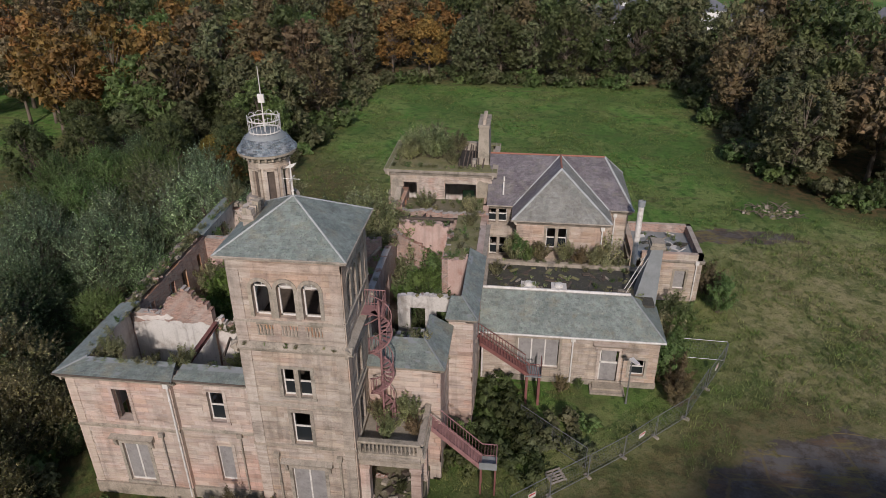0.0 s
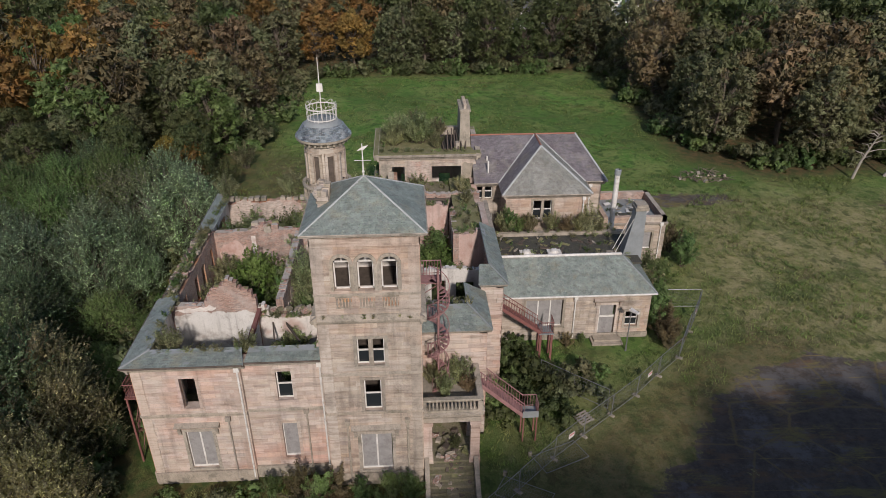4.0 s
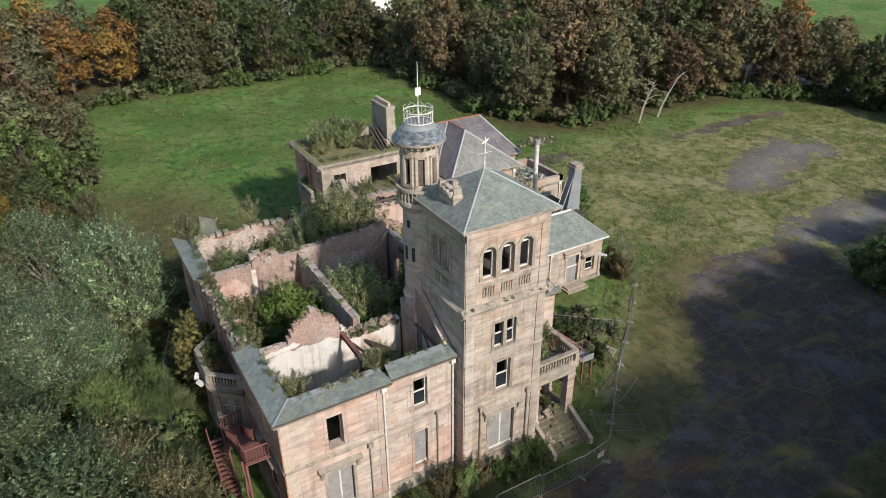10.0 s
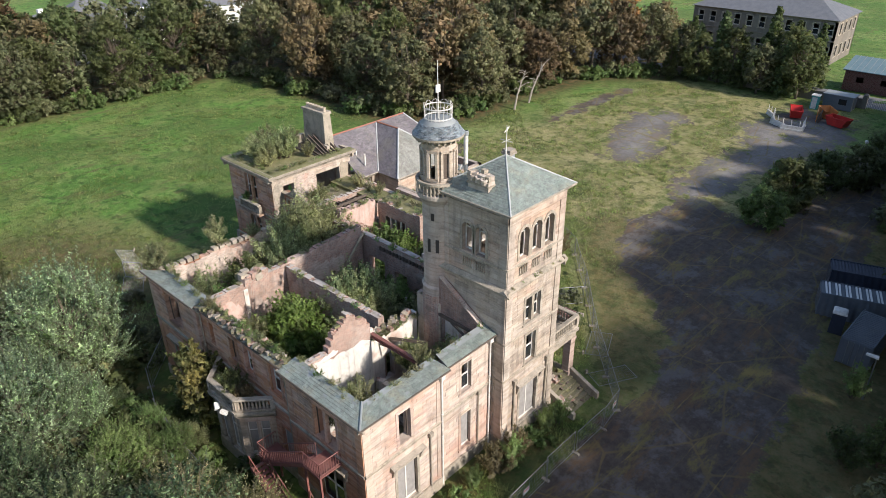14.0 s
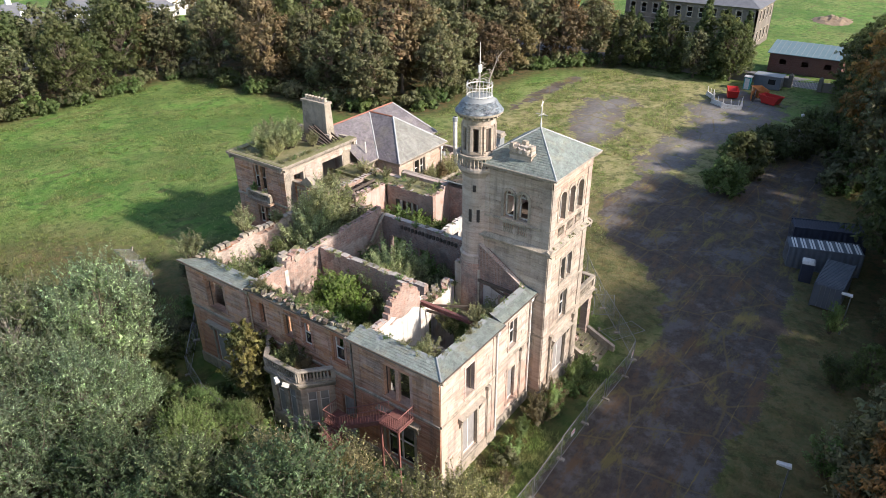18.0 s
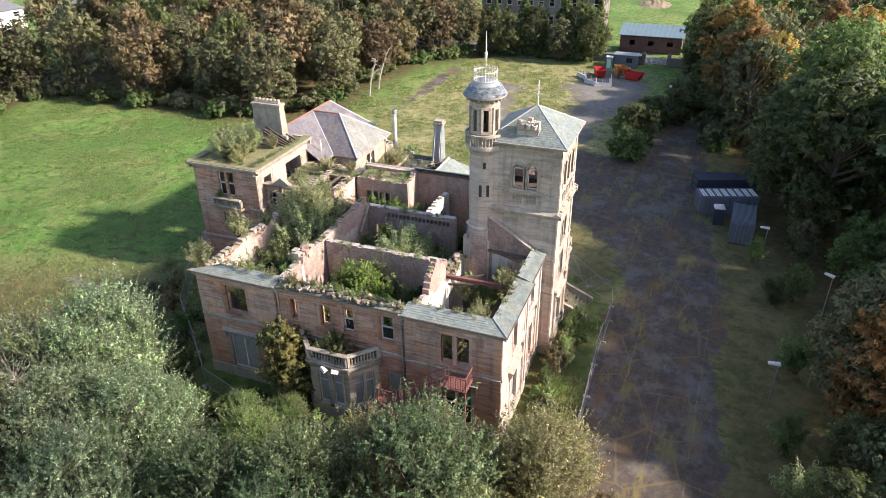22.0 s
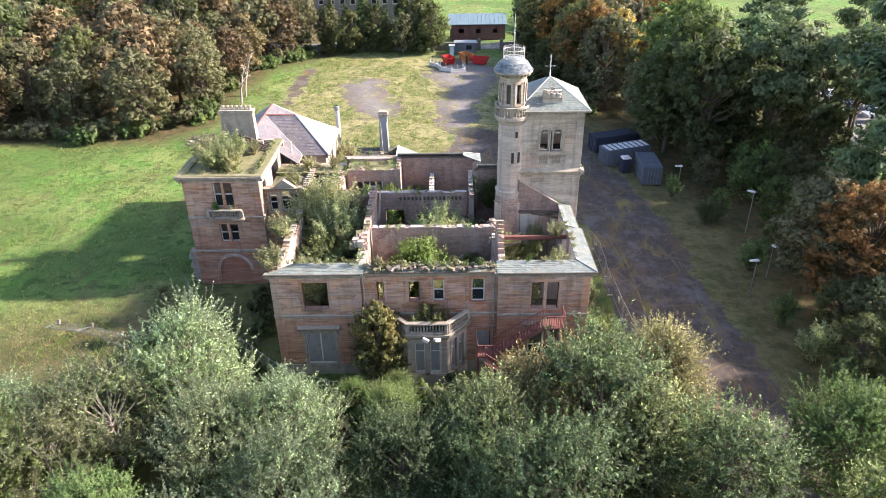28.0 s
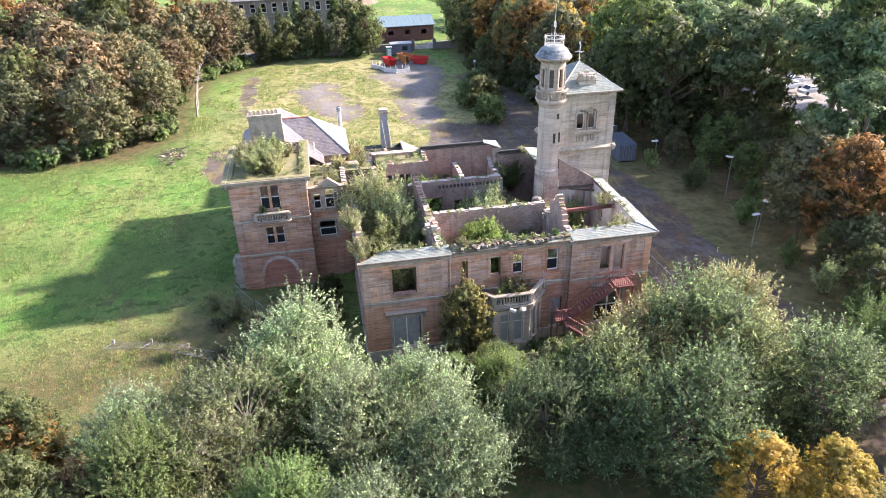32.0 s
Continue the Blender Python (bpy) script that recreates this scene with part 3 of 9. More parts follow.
    def mt(op, p, q):
        k = N.new("ShaderNodeMath")
        k.operation = op
        for i, v in ((0, p), (1, q)):
            if isinstance(v, (int, float)):
                k.inputs[i].default_value = v
            else:
                L.new(v, k.inputs[i])
        return k.outputs[0]

    fine = nz(4.2, 9, 0.8)
    lush = mx(rm(nz(0.7, 9, 0.8), 0.36, 0.64), (0.066, 0.155, 0.027), (0.13, 0.225, 0.052))
    lush = mx(mt("MULTIPLY", rm(nz(0.11, 8, 0.74), 0.43, 0.58), 0.9), lush, (0.18, 0.205, 0.07))
    lush = mx(mt("MULTIPLY", rm(nz(0.28, 8, 0.76), 0.5, 0.66), 0.6), lush, (0.065, 0.115, 0.028))
    lush = mx(mt("MULTIPLY", rm(fine, 0.54, 0.68), 0.4), lush, (0.045, 0.08, 0.022))
    lush = mx(mt("MULTIPLY", rm(fine, 0.44, 0.3), 0.75), lush, (0.24, 0.275, 0.12))
    lush = mx(mt("MULTIPLY", rm(nz(1.6, 8, 0.8, (0.35, 1.6, 1.0)), 0.52, 0.66), 0.55), lush, (0.06, 0.11, 0.025))
    lush = mx(mt("MULTIPLY", rm(nz(0.05, 6, 0.7), 0.48, 0.6), 0.45), lush, (0.16, 0.165, 0.06))
    # dark and pale blotches painted into the grass as the shadow pattern of tufts
    clump = nz(1.1, 6, 0.7)
    lush = mx(mt("MULTIPLY", rm(clump, 0.52, 0.64), 0.6), lush, (0.045, 0.088, 0.02))
    lush = mx(mt("MULTIPLY", rm(clump, 0.46, 0.36), 0.6), lush, (0.2, 0.255, 0.09))
    dry = mx(rm(nz(0.45, 9, 0.8), 0.36, 0.62), (0.175, 0.185, 0.058), (0.325, 0.285, 0.14))
    dry = mx(mt("MULTIPLY", rm(nz(0.16, 8, 0.74), 0.48, 0.63), 0.8), dry, (0.075, 0.115, 0.03))
    dry = mx(mt("MULTIPLY", rm(nz(0.21, 8, 0.76, (1.0, 1.3, 2.0)), 0.54, 0.66), 0.7), dry, (0.13, 0.095, 0.05))
    dry = mx(mt("MULTIPLY", rm(fine, 0.55, 0.7), 0.55), dry, (0.04, 0.05, 0.018))
    # the same painted tuft shadows in the dry grass
    dry = mx(mt("MULTIPLY", rm(clump, 0.52, 0.64), 0.55), dry, (0.07, 0.075, 0.025))
    dry = mx(mt("MULTIPLY", rm(clump, 0.46, 0.36), 0.5), dry, (0.3, 0.265, 0.13))
    dry = mx(mt("MULTIPLY", rm(fine, 0.44, 0.3), 0.5), dry, (0.27, 0.25, 0.13))
    # a last, stronger layer: tuft-sized dark and pale blotches, brown patches
    tuft = nz(0.85, 4, 0.6, (1.0, 0.7, 1.0))
    lush = mx(mt("MULTIPLY", rm(tuft, 0.55, 0.6), 0.7), lush, (0.034, 0.07, 0.016))
    lush = mx(mt("MULTIPLY", rm(nz(0.3, 5, 0.65, (0.6, 1.4, 1.0)), 0.55, 0.64), 0.7), lush, (0.12, 0.105, 0.048))
    lush = mx(mt("MULTIPLY", rm(nz(0.065, 5, 0.6), 0.46, 0.58), 0.55), lush, (0.055, 0.105, 0.024))
    dry = mx(mt("MULTIPLY", rm(tuft, 0.56, 0.61), 0.6), dry, (0.055, 0.07, 0.022))
    dry = mx(mt("MULTIPLY", rm(tuft, 0.42, 0.37), 0.6), dry, (0.33, 0.29, 0.15))
    gain = N.new("ShaderNodeMix")
    gain.data_type, gain.blend_type = "RGBA", "MULTIPLY"
    gain.inputs[0].default_value, gain.inputs[7].default_value = 1.0, (1.03, 1.1, 0.98, 1)
    L.new(lush, gain.inputs[6])
    col = mx(sep.outputs[1], gain.outputs[2], dry)
    floor_c = mx(rm(nz(0.8, 8, 0.78), 0.4, 0.6), (0.05, 0.062, 0.022), (0.135, 0.09, 0.042))
    floor_c = mx(mt("MULTIPLY", rm(fine, 0.55, 0.7), 0.7), floor_c, (0.015, 0.02, 0.008))
    col = mx(sep.outputs[2], col, floor_c)
    tar = mx(rm(nz(1.2, 9, 0.8), 0.36, 0.64), (0.058, 0.046, 0.038), (0.09, 0.075, 0.063))
    tar = mx(mt("MULTIPLY", rm(nz(0.2, 8, 0.76), 0.5, 0.6), 0.6), tar, (0.14, 0.132, 0.124))
    tar = mx(mt("MULTIPLY", rm(nz(0.3, 9, 0.8, (0.5, 1.5, 1.0)), 0.5, 0.63), 0.8), tar, (0.13, 0.08, 0.042))
    tar = mx(rm(nz(0.2, 9, 0.8, (0.6, 1.7, 1.0)), 0.52, 0.62), tar, (0.145, 0.12, 0.048))
    tar = mx(mt("MULTIPLY", at.outputs["Alpha"], 0.6), tar, mx(rm(nz(0.6, 8, 0.75), 0.35, 0.65), (0.17, 0.165, 0.16), (0.26, 0.25, 0.235)))
    vor = N.new("ShaderNodeTexVoronoi")
    vor.feature = "DISTANCE_TO_EDGE"
    vor.inputs["Scale"].default_value = 0.16
    L.new(geo.outputs["Position"], vor.inputs["Vector"])
    crack = rm(mt("ADD", vor.outputs["Distance"], mt("MULTIPLY", nz(1.5, 6, 0.7), 0.06)), 0.05, 0.035)
    tar = mx(mt("MULTIPLY", crack, 0.6), tar, (0.15, 0.115, 0.05))
    spl = N.new("ShaderNodeSeparateXYZ")
    L.new(geo.outputs["Position"], spl.inputs[0])
    lane = mt("FRACT", mt("ADD", mt("MULTIPLY", spl.outputs[1], 0.36), mt("ADD", mt("MULTIPLY", spl.outputs[0], 0.012), mt("MULTIPLY", nz(0.5, 5, 0.6), 0.12))), 0)
    seam = rm(mt("ADD", mt("ABSOLUTE", mt("SUBTRACT", lane, 0.5), 0), mt("MULTIPLY", nz(0.35, 8, 0.75), 0.16)), 0.1, 0.06)
    tar = mx(mt("MULTIPLY", seam, 0.9), tar, (0.2, 0.15, 0.055))
    mask = rm(mt("ADD", sep.outputs[0], mt("MULTIPLY", mt("SUBTRACT", nz(0.3, 9, 0.76), 0.5), mt("ADD", 0.75, sep.outputs[1]))), 0.46, 0.58)
    col = mx(mask, col, tar)
    L.new(col, b.inputs["Base Color"])
    bp = N.new("ShaderNodeBump")
    bp.inputs["Distance"].default_value = 0.3
    L.new(mt("MULTIPLY", mt("SUBTRACT", 1.15, mask), 0.8), bp.inputs["Strength"])
    L.new(nz(2.2, 9, 0.8), bp.inputs["Height"])
    L.new(bp.outputs[0], b.inputs["Normal"])
    me.materials.append(m)
    return tagged(new("ground", me), "rough meadow grass with cracked asphalt drive and car park", "ground", kind="structure")


ground = build_ground()

# ---- building kit ----
def side(p, d):
    """A wall's own axes: s along it, o outwards, z up. d is one of the four ways; outwards is to its right."""
    px, py = p
    dx, dy = {"E": (1, 0), "N": (0, 1), "W": (-1, 0), "S": (0, -1)}[d] if isinstance(d, str) else d
    nx, ny = dy, -dx
    return lambda s, o, z: (px + dx * s + nx * o, py + dy * s + ny * o, z)


def pbox(mb, P, s0, s1, o0, o1, z0, z1):
    return mb.hexa([P(s0, o1, z0), P(s1, o1, z0), P(s1, o0, z0), P(s0, o0, z0), P(s0, o1, z1), P(s1, o1, z1), P(s1, o0, z1), P(s0, o0, z1)])


JIG = [0]  # keeps mouldings that meet at a corner out of one plane


def pext(mb, P, s0, s1, prof):
    """A moulding: the closed profile of (o, z) drawn from s0 to s1."""
    n, k = len(mb.v), len(prof)
    JIG[0] += 1
    j = (JIG[0] % 7) * 0.0017
    prof = [(o + (j if o > 0 else 0), z + j) for o, z in prof]
    mb.v.extend([P(s0, o, z) for o, z in prof] + [P(s1, o, z) for o, z in prof])
    for i in range(k):
        j = (i + 1) % k
        mb.f.append((n + i, n + j, n + k + j, n + k + i))
    mb.f.append(tuple(n + i for i in range(k))[::-1])
    mb.f.append(tuple(n + k + i for i in range(k)))
    return mb


def wall(name, parent, P, L, z0, z1, th, holes, mat, label="", skin=None, top=None):
    """A wall with openings (s0, s1, za, zb) through it. skin: another stuff for its inner face. top: its height as a function of s, for a broken top."""
    ss = sorted({0.0, L, *[h[0] for h in holes], *[h[1] for h in holes]})
    if top:
        k = max(2, int(L / 0.22))
        ss = sorted({*ss, *[L * i / k for i in range(k + 1)]})
    zs = sorted({z0, z1, *[h[2] for h in holes], *[h[3] for h in holes]})
    zs = [z for z in zs if z0 <= z <= z1]
    out, inn = MB(), MB()
    for a, b in zip(ss, ss[1:]):
        if b - a < 1e-4:
            continue
        zt = top((a + b) / 2) if top else z1
        for c, e in zip(zs, zs[1:]):
            m = (a + b) / 2
            if any(h[0] < m < h[1] and h[2] < (c + e) / 2 < h[3] for h in holes) or c >= zt:
                continue
            e2 = zt if e == zs[-1] else min(e, zt)
            if e2 <= c:
                continue
            out.poly(P(a, 0, c), P(b, 0, c), P(b, 0, e2), P(a, 0, e2))
            inn.poly(P(b, -th, c), P(a, -th, c), P(a, -th, e2), P(b, -th, e2))
        out.poly(P(a, 0, zt), P(b, 0, zt), P(b, -th, zt), P(a, -th, zt))
    if top:
        cols = [(a, b, top((a + b) / 2)) for a, b in zip(ss, ss[1:]) if b - a > 1e-4]
        for (a, b, h1), (_, _, h2) in zip(cols, cols[1:]):
            if abs(h1 - h2) > 1e-3:
                out.poly(P(b, 0, min(h1, h2)), P(b, -th, min(h1, h2)), P(b, -th, max(h1, h2)), P(b, 0, max(h1, h2)))
    for s in (0.0, L):
        zt = top(min(max(s, 0.05), L - 0.05)) if top else z1
        out.poly(P(s, 0, z0), P(s, 0, zt), P(s, -th, zt), P(s, -th, z0))
    for a, b, c, e in holes:
        out.poly(P(a, 0, c), P(a, 0, e), P(a, -th, e), P(a, -th, c))
        out.poly(P(b, 0, c), P(b, -th, c), P(b, -th, e), P(b, 0, e))
        out.poly(P(a, 0, e), P(b, 0, e), P(b, -th, e), P(a, -th, e))
        out.poly(P(a, 0, c), P(a, -th, c), P(b, -th, c), P(b, 0, c))
    ob = part(name, out, mat, parent, label)
    part("lining", inn, skin or mat, ob)
    return ob


STONES = []  # laid at the end of the file


def ashlar(wall_ob, P, L, z0, z1, holes, mat, course=0.34, singles=0, seed=0):
    STONES.append((wall_ob, P, L, z0, z1, holes, mat, course, singles, seed))


def window(parent, P, s0, s1, z0, z1, style="sash", surround=True, depth=0.22, hood=False, sur=TRIM, bars=1):
    w = MB()
    if surround:
        t = 0.2
        for a, b, c, d in ((s0 - t, s0, z0, z1 + t), (s1, s1 + t, z0, z1 + t), (s0, s1, z1, z1 + t)):
            pbox(w, P, a, b, -0.01, 0.05, c, d)
    pbox(w, P, s0 - 0.25, s1 + 0.25, -0.02, 0.1, z0 - 0.16, z0)
    ob = part("window", w, sur, parent)
    if hood:
        h = MB()
        pext(h, P, s0 - 0.55, s1 + 0.55, [(0.01, z1 + 0.3), (0.12, z1 + 0.32), (0.34, z1 + 0.52), (0.38, z1 + 0.62), (0.01, z1 + 0.72)])
        for s in (s0 - 0.42, s1 + 0.22):
            pext(h, P, s, s + 0.2, [(0.01, z1 - 0.25), (0.08, z1 - 0.2), (0.24, z1 + 0.3), (0.01, z1 + 0.3)])
        part("hood", h, sur, ob)
    f, n = MB(), bars
    W = (s1 - s0) / n
    if style in ("sash", "double", "ajar"):
        for i in range(n):
            a, b = s0 + W * i, s0 + W * (i + 1)
            k = 0.075
            zm = (z0 + z1) / 2 + (0.12 if style == "ajar" else 0)
            for u0, u1, c, d in ((a, a + k, z0, z1), (b - k, b, z0, z1), (a + k, b - k, z0, z0 + 0.1), (a + k, b - k, z1 - 0.08, z1), (a + k, b - k, zm - 0.05, zm + 0.05)):
                pbox(f, P, u0, u1, -depth - 0.06, -depth, c, d)
            g = MB()
            pbox(g, P, a + k, b - k, -depth - 0.045, -depth - 0.03, z0 + 0.1, zm - 0.05)
            part("pane", g, GLASS, ob)
        part("sash", f, WHITEPAINT, ob, "flaking white timber sash")
    if style == "double" or (style == "open" and n > 1):
        m = MB()
        for i in range(1, n):
            pbox(m, P, s0 + W * i - 0.13, s0 + W * i + 0.13, -depth, 0.02, z0, z1)
        part("mullion", m, sur, ob)
    if style == "open":
        for i in range(n):
            a, b = s0 + W * i, s0 + W * (i + 1)
            pbox(f, P, a + 0.02, a + 0.08, -depth - 0.05, -depth, z0, z1)
            pbox(f, P, b - 0.08, b - 0.02, -depth - 0.05, -depth, z0, z1)
        part("box_frame", f, DARKWOOD, ob)
    if style == "bay":
        for i in range(n):
            a, b = s0 + W * i, s0 + W * (i + 1)
            g = MB()
            pbox(g, P, a + 0.16, b - 0.16, -depth - 0.06, -depth - 0.03, z0 + 0.16, z1 - 0.1)
            part("board", g, BOARD, ob, "grey boarded casement")
            for u0, u1, c, d in ((a + 0.1, a + 0.17, z0, z1), (b - 0.17, b - 0.1, z0, z1), (a + 0.17, b - 0.17, z0, z0 + 0.16), (a + 0.17, b - 0.17, z1 - 0.1, z1), (a + 0.17, b - 0.17, z0 + (z1 - z0) * 0.7, z0 + (z1 - z0) * 0.7 + 0.07)):
                pbox(f, P, u0, u1, -depth - 0.05, -depth, c, d)
            h = MB()
            pbox(h, P, a, a + 0.11, -depth - 0.08, 0.03, z0, z1)
            pbox(h, P, b - 0.11, b, -depth - 0.08, 0.03, z0, z1)
            part("mullion", h, sur, ob)
        part("sash", f, WHITEPAINT, ob, "flaking white timber sash")
    if style == "board":
        zt = z1 - (z1 - z0) * 0.0
        for i in range(n):
            g = MB()
            pbox(g, P, s0 + W * i + 0.05, s0 + W * (i + 1) - 0.05, -depth, -depth + 0.03, z0 + 0.12, zt - 0.05)
            part("board", g, BOARD, ob, "grey perforated boarding")
        for i in range(n + 1):
            pbox(f, P, s0 + W * i - (0.05 if 0 < i < n else 0), s0 + W * i + (0.05 if i < n else 0), -depth, -depth + 0.06, z0, z1)
        pbox(f, P, s0, s1, -depth, -depth + 0.07, z0, z0 + 0.12)
        part("frame", f, WHITEPAINT, ob, "flaking white timber frame")
    return ob


def arch_fill(mb, P, s0, s1, zs, zt, th, n=12):
    """Closes a square-headed opening to a round arch that springs at zs."""
    c, r = (s0 + s1) / 2, (s1 - s0) / 2
    pts = [(c - r * math.cos(math.pi * i / n), zs + r * math.sin(math.pi * i / n)) for i in range(n + 1)]
    for (a, za), (b, zb) in zip(pts, pts[1:]):
        mb.poly(P(a, 0, za), P(b, 0, zb), P(b, 0, zt), P(a, 0, zt))
        mb.poly(P(b, -th, zb), P(a, -th, za), P(a, -th, zt), P(b, -th, zt))
        mb.poly(P(a, 0, za), P(a, -th, za), P(b, -th, zb), P(b, 0, zb))
    return mb


def arch_ring(mb, P, s0, s1, zs, w, o, n=12):
    c, r = (s0 + s1) / 2, (s1 - s0) / 2
    for i in range(n):
        t0, t1 = math.pi * i / n, math.pi * (i + 1) / n
        q = []
        for oo in (-0.01, o):
            for t, rr in ((t0, r), (t1, r), (t1, r + w), (t0, r + w)):
                q.append(P(c - rr * math.cos(t), oo, zs + rr * math.sin(t)))
        mb.hexa(q)
    return mb


BALUSTER = MB().lathe(0, 0, [(0.075, 0), (0.075, 0.05), (0.045, 0.09), (0.085, 0.22), (0.07, 0.32), (0.04, 0.46), (0.07, 0.52), (0.075, 0.58)], 8).data("baluster", TRIM, True)


def balustrade(parent, a, b, z, h=0.95, gap=0.24, mat=TRIM):
    a, b = Vector((*a, 0)), Vector((*b, 0))
    L = (b - a).length
    d = (b - a) / L
    P = side((a.x, a.y), (d.x, d.y))
    ob = part("balustrade", pext(MB(), P, 0, L, [(-0.16, z), (0.16, z), (0.16, z + 0.14), (-0.16, z + 0.14)]), mat, parent)
    part("top_rail", pext(MB(), P, -0.05, L + 0.05, [(-0.17, z + h - 0.16), (0.17, z + h - 0.16), (0.2, z + h - 0.06), (0.15, z + h), (-0.15, z + h), (-0.2, z + h - 0.06)]), mat, ob)
    for s in (0.0, L):
        part("pier", pbox(MB(), P, s - 0.16, s + 0.16, -0.165, 0.165, z + 0.14, z + h - 0.16), mat, ob)
    n = max(1, int((L - 0.4) / gap))
    for i in range(n):
        c = P(0.25 + (L - 0.5) * (i + 0.5) / n, 0, z + 0.14)
        q = part("baluster", BALUSTER, None, ob)
        q.location, q.scale = c, (1, 1, (h - 0.3) / 0.58)
    return ob


def slates(parent, EL, ER, RR, RL, mat, w=0.3, e=0.24, miss=0.0, under=None, name="roof", th=0.08, ragged=0.0, seed=0, singles=0):
    """A slope of single slates over a deck, from its eave (left, right) to its ridge."""
    EL, ER, RR, RL = (Vector(p) for p in (EL, ER, RR, RL))
    nrm = (ER - EL).cross(RL - EL if (RL - EL).length > 1e-6 else RR - EL).normalized()
    if nrm.z < 0:
        nrm = -nrm
    deck = MB().hexa([EL - nrm * th, ER - nrm * th, RR - nrm * th, RL - nrm * th, EL, ER, RR, RL])
    ob = part(name, deck, under or mat, parent)
    r = random.Random(seed + int(abs(EL.x * 31 + EL.y * 17 + EL.z * 7)))
    H = ((RL + RR) / 2 - (EL + ER) / 2).length
    rows = max(1, round(H / e))
    m, made = MB(), 0
    for i in range(rows):
        k0, k1 = i / rows, min(1.0, (i + 1.18) / rows)
        A, B = EL.lerp(RL, k0), ER.lerp(RR, k0)
        C, D = EL.lerp(RL, k1), ER.lerp(RR, k1)
        L = (B - A).length
        if L < 0.1:
            continue
        n = max(1, round(L / w))
        for j in range(-1, n + 1):
            t0, t1 = (j + 0.5 * (i % 2)) / n, (j + 1 + 0.5 * (i % 2)) / n
            t0, t1 = max(0.0, t0), min(1.0, t1)
            if t1 - t0 < 0.02 / max(L, 0.1) or r.random() < miss + (ragged if i >= rows - 2 else 0):
                continue
            g = 0.006 / L
            lift = r.uniform(0.02, 0.045)
            sag = r.uniform(-0.012, 0.012)
            a = A.lerp(B, t0 + g) + nrm * lift + (A - C).normalized() * (0.02 + sag)
            b = A.lerp(B, t1 - g) + nrm * lift + (A - C).normalized() * (0.02 - sag * 0.3)
            c, d = C.lerp(D, t1 - g) + nrm * 0.006, C.lerp(D, t0 + g) + nrm * 0.006
            quad = MB().poly(a, b, c, d).poly(a - nrm * 0.016, b - nrm * 0.016, b, a)
            if made < singles:
                part("slate", quad, mat, ob)
                made += 1
            else:
                k = len(m.v)
                m.v.extend(quad.v)
                m.f.extend(tuple(k + q for q in f) for f in quad.f)
    if m.f:
        tagged(part("slating", m, mat, ob), kind="stuff")
    return ob


def cap(parent, a, b, r=0.09, mat=LEAD, name="ridge_cap"):
    return part(name, MB().tube([a, b], r, 6), mat, parent)


def corbels(parent, P, L, z, step=0.5, w=0.16, o=0.28, h=0.2, mat=TRIM, s0=0.15):
    me = MB().hexa([(-w / 2, 0, 0), (w / 2, 0, 0), (w / 2, 0, h), (-w / 2, 0, h), (-w / 2, o * 0.5, 0.03), (w / 2, o * 0.5, 0.03), (w / 2, o, h), (-w / 2, o, h)]).data("corbel", mat)
    A, B, C = (Vector(P(0, 0, 0)), Vector(P(1, 0, 0)), Vector(P(0, 1, 0)))
    rot = Matrix((B - A, C - A, Vector((0, 0, 1)))).transposed().to_4x4()
    n = max(1, int((L - 2 * s0) / step))
    for i in range(n + 1):
        q = part("corbel", me, None, parent)
        q.matrix_local = Matrix.Translation(P(s0 + (L - 2 * s0) * i / n, 0, z - h)) @ rot


def pipe(parent, P, s, z0, z1, mat=WHITEPAINT, r=0.06, o=0.12):
    mb = MB().tube([P(s, o, z0), P(s, o, z1)], r, 8)
    for z in np.arange(z0 + 0.5, z1, 1.8):
        mb.tube([P(s, o, z), P(s, o, z + 0.1)], r * 1.35, 8)
    pbox(mb, P, s - 0.16, s + 0.16, 0.0, 0.26, z1, z1 + 0.3)
    return part("downpipe", mb, mat, parent)


# ---- tower ----
TX0, TX1, TY0, TY1, TZ = 11.4, 17.2, -0.75, 4.6, 18.3
tower = thing("tower", "square buff sandstone tower with arched belfry windows and slate pyramid roof", "tower")
arches = [(1.12, 2.02), (2.42, 3.32), (3.72, 4.62)]
PS = side((TX0, TY0), "E")
hS = [(a, b, 14.75, 16.9) for a, b in arches] + [(2.1, 2.85, 9.6, 11.5), (2.95, 3.7, 9.6, 11.5), (2.35, 3.4, 6.15, 8.5), (1.95, 3.9, 1.2, 4.25)]
PW = side((TX0, TY1), "S")
hW = [(1.75, 2.55, 14.75, 16.75), (2.85, 3.65, 14.75, 16.75)]
PE = side((TX1, TY0), "N")
hE = [(0.8, 1.55, 14.75, 16.9), (1.95, 2.7, 14.75, 16.9), (3.1, 3.85, 13.6, 16.9), (1.8, 2.8, 9.6, 11.5), (1.8, 2.8, 6.0, 8.2)]
PN = side((TX1, TY1), "W")
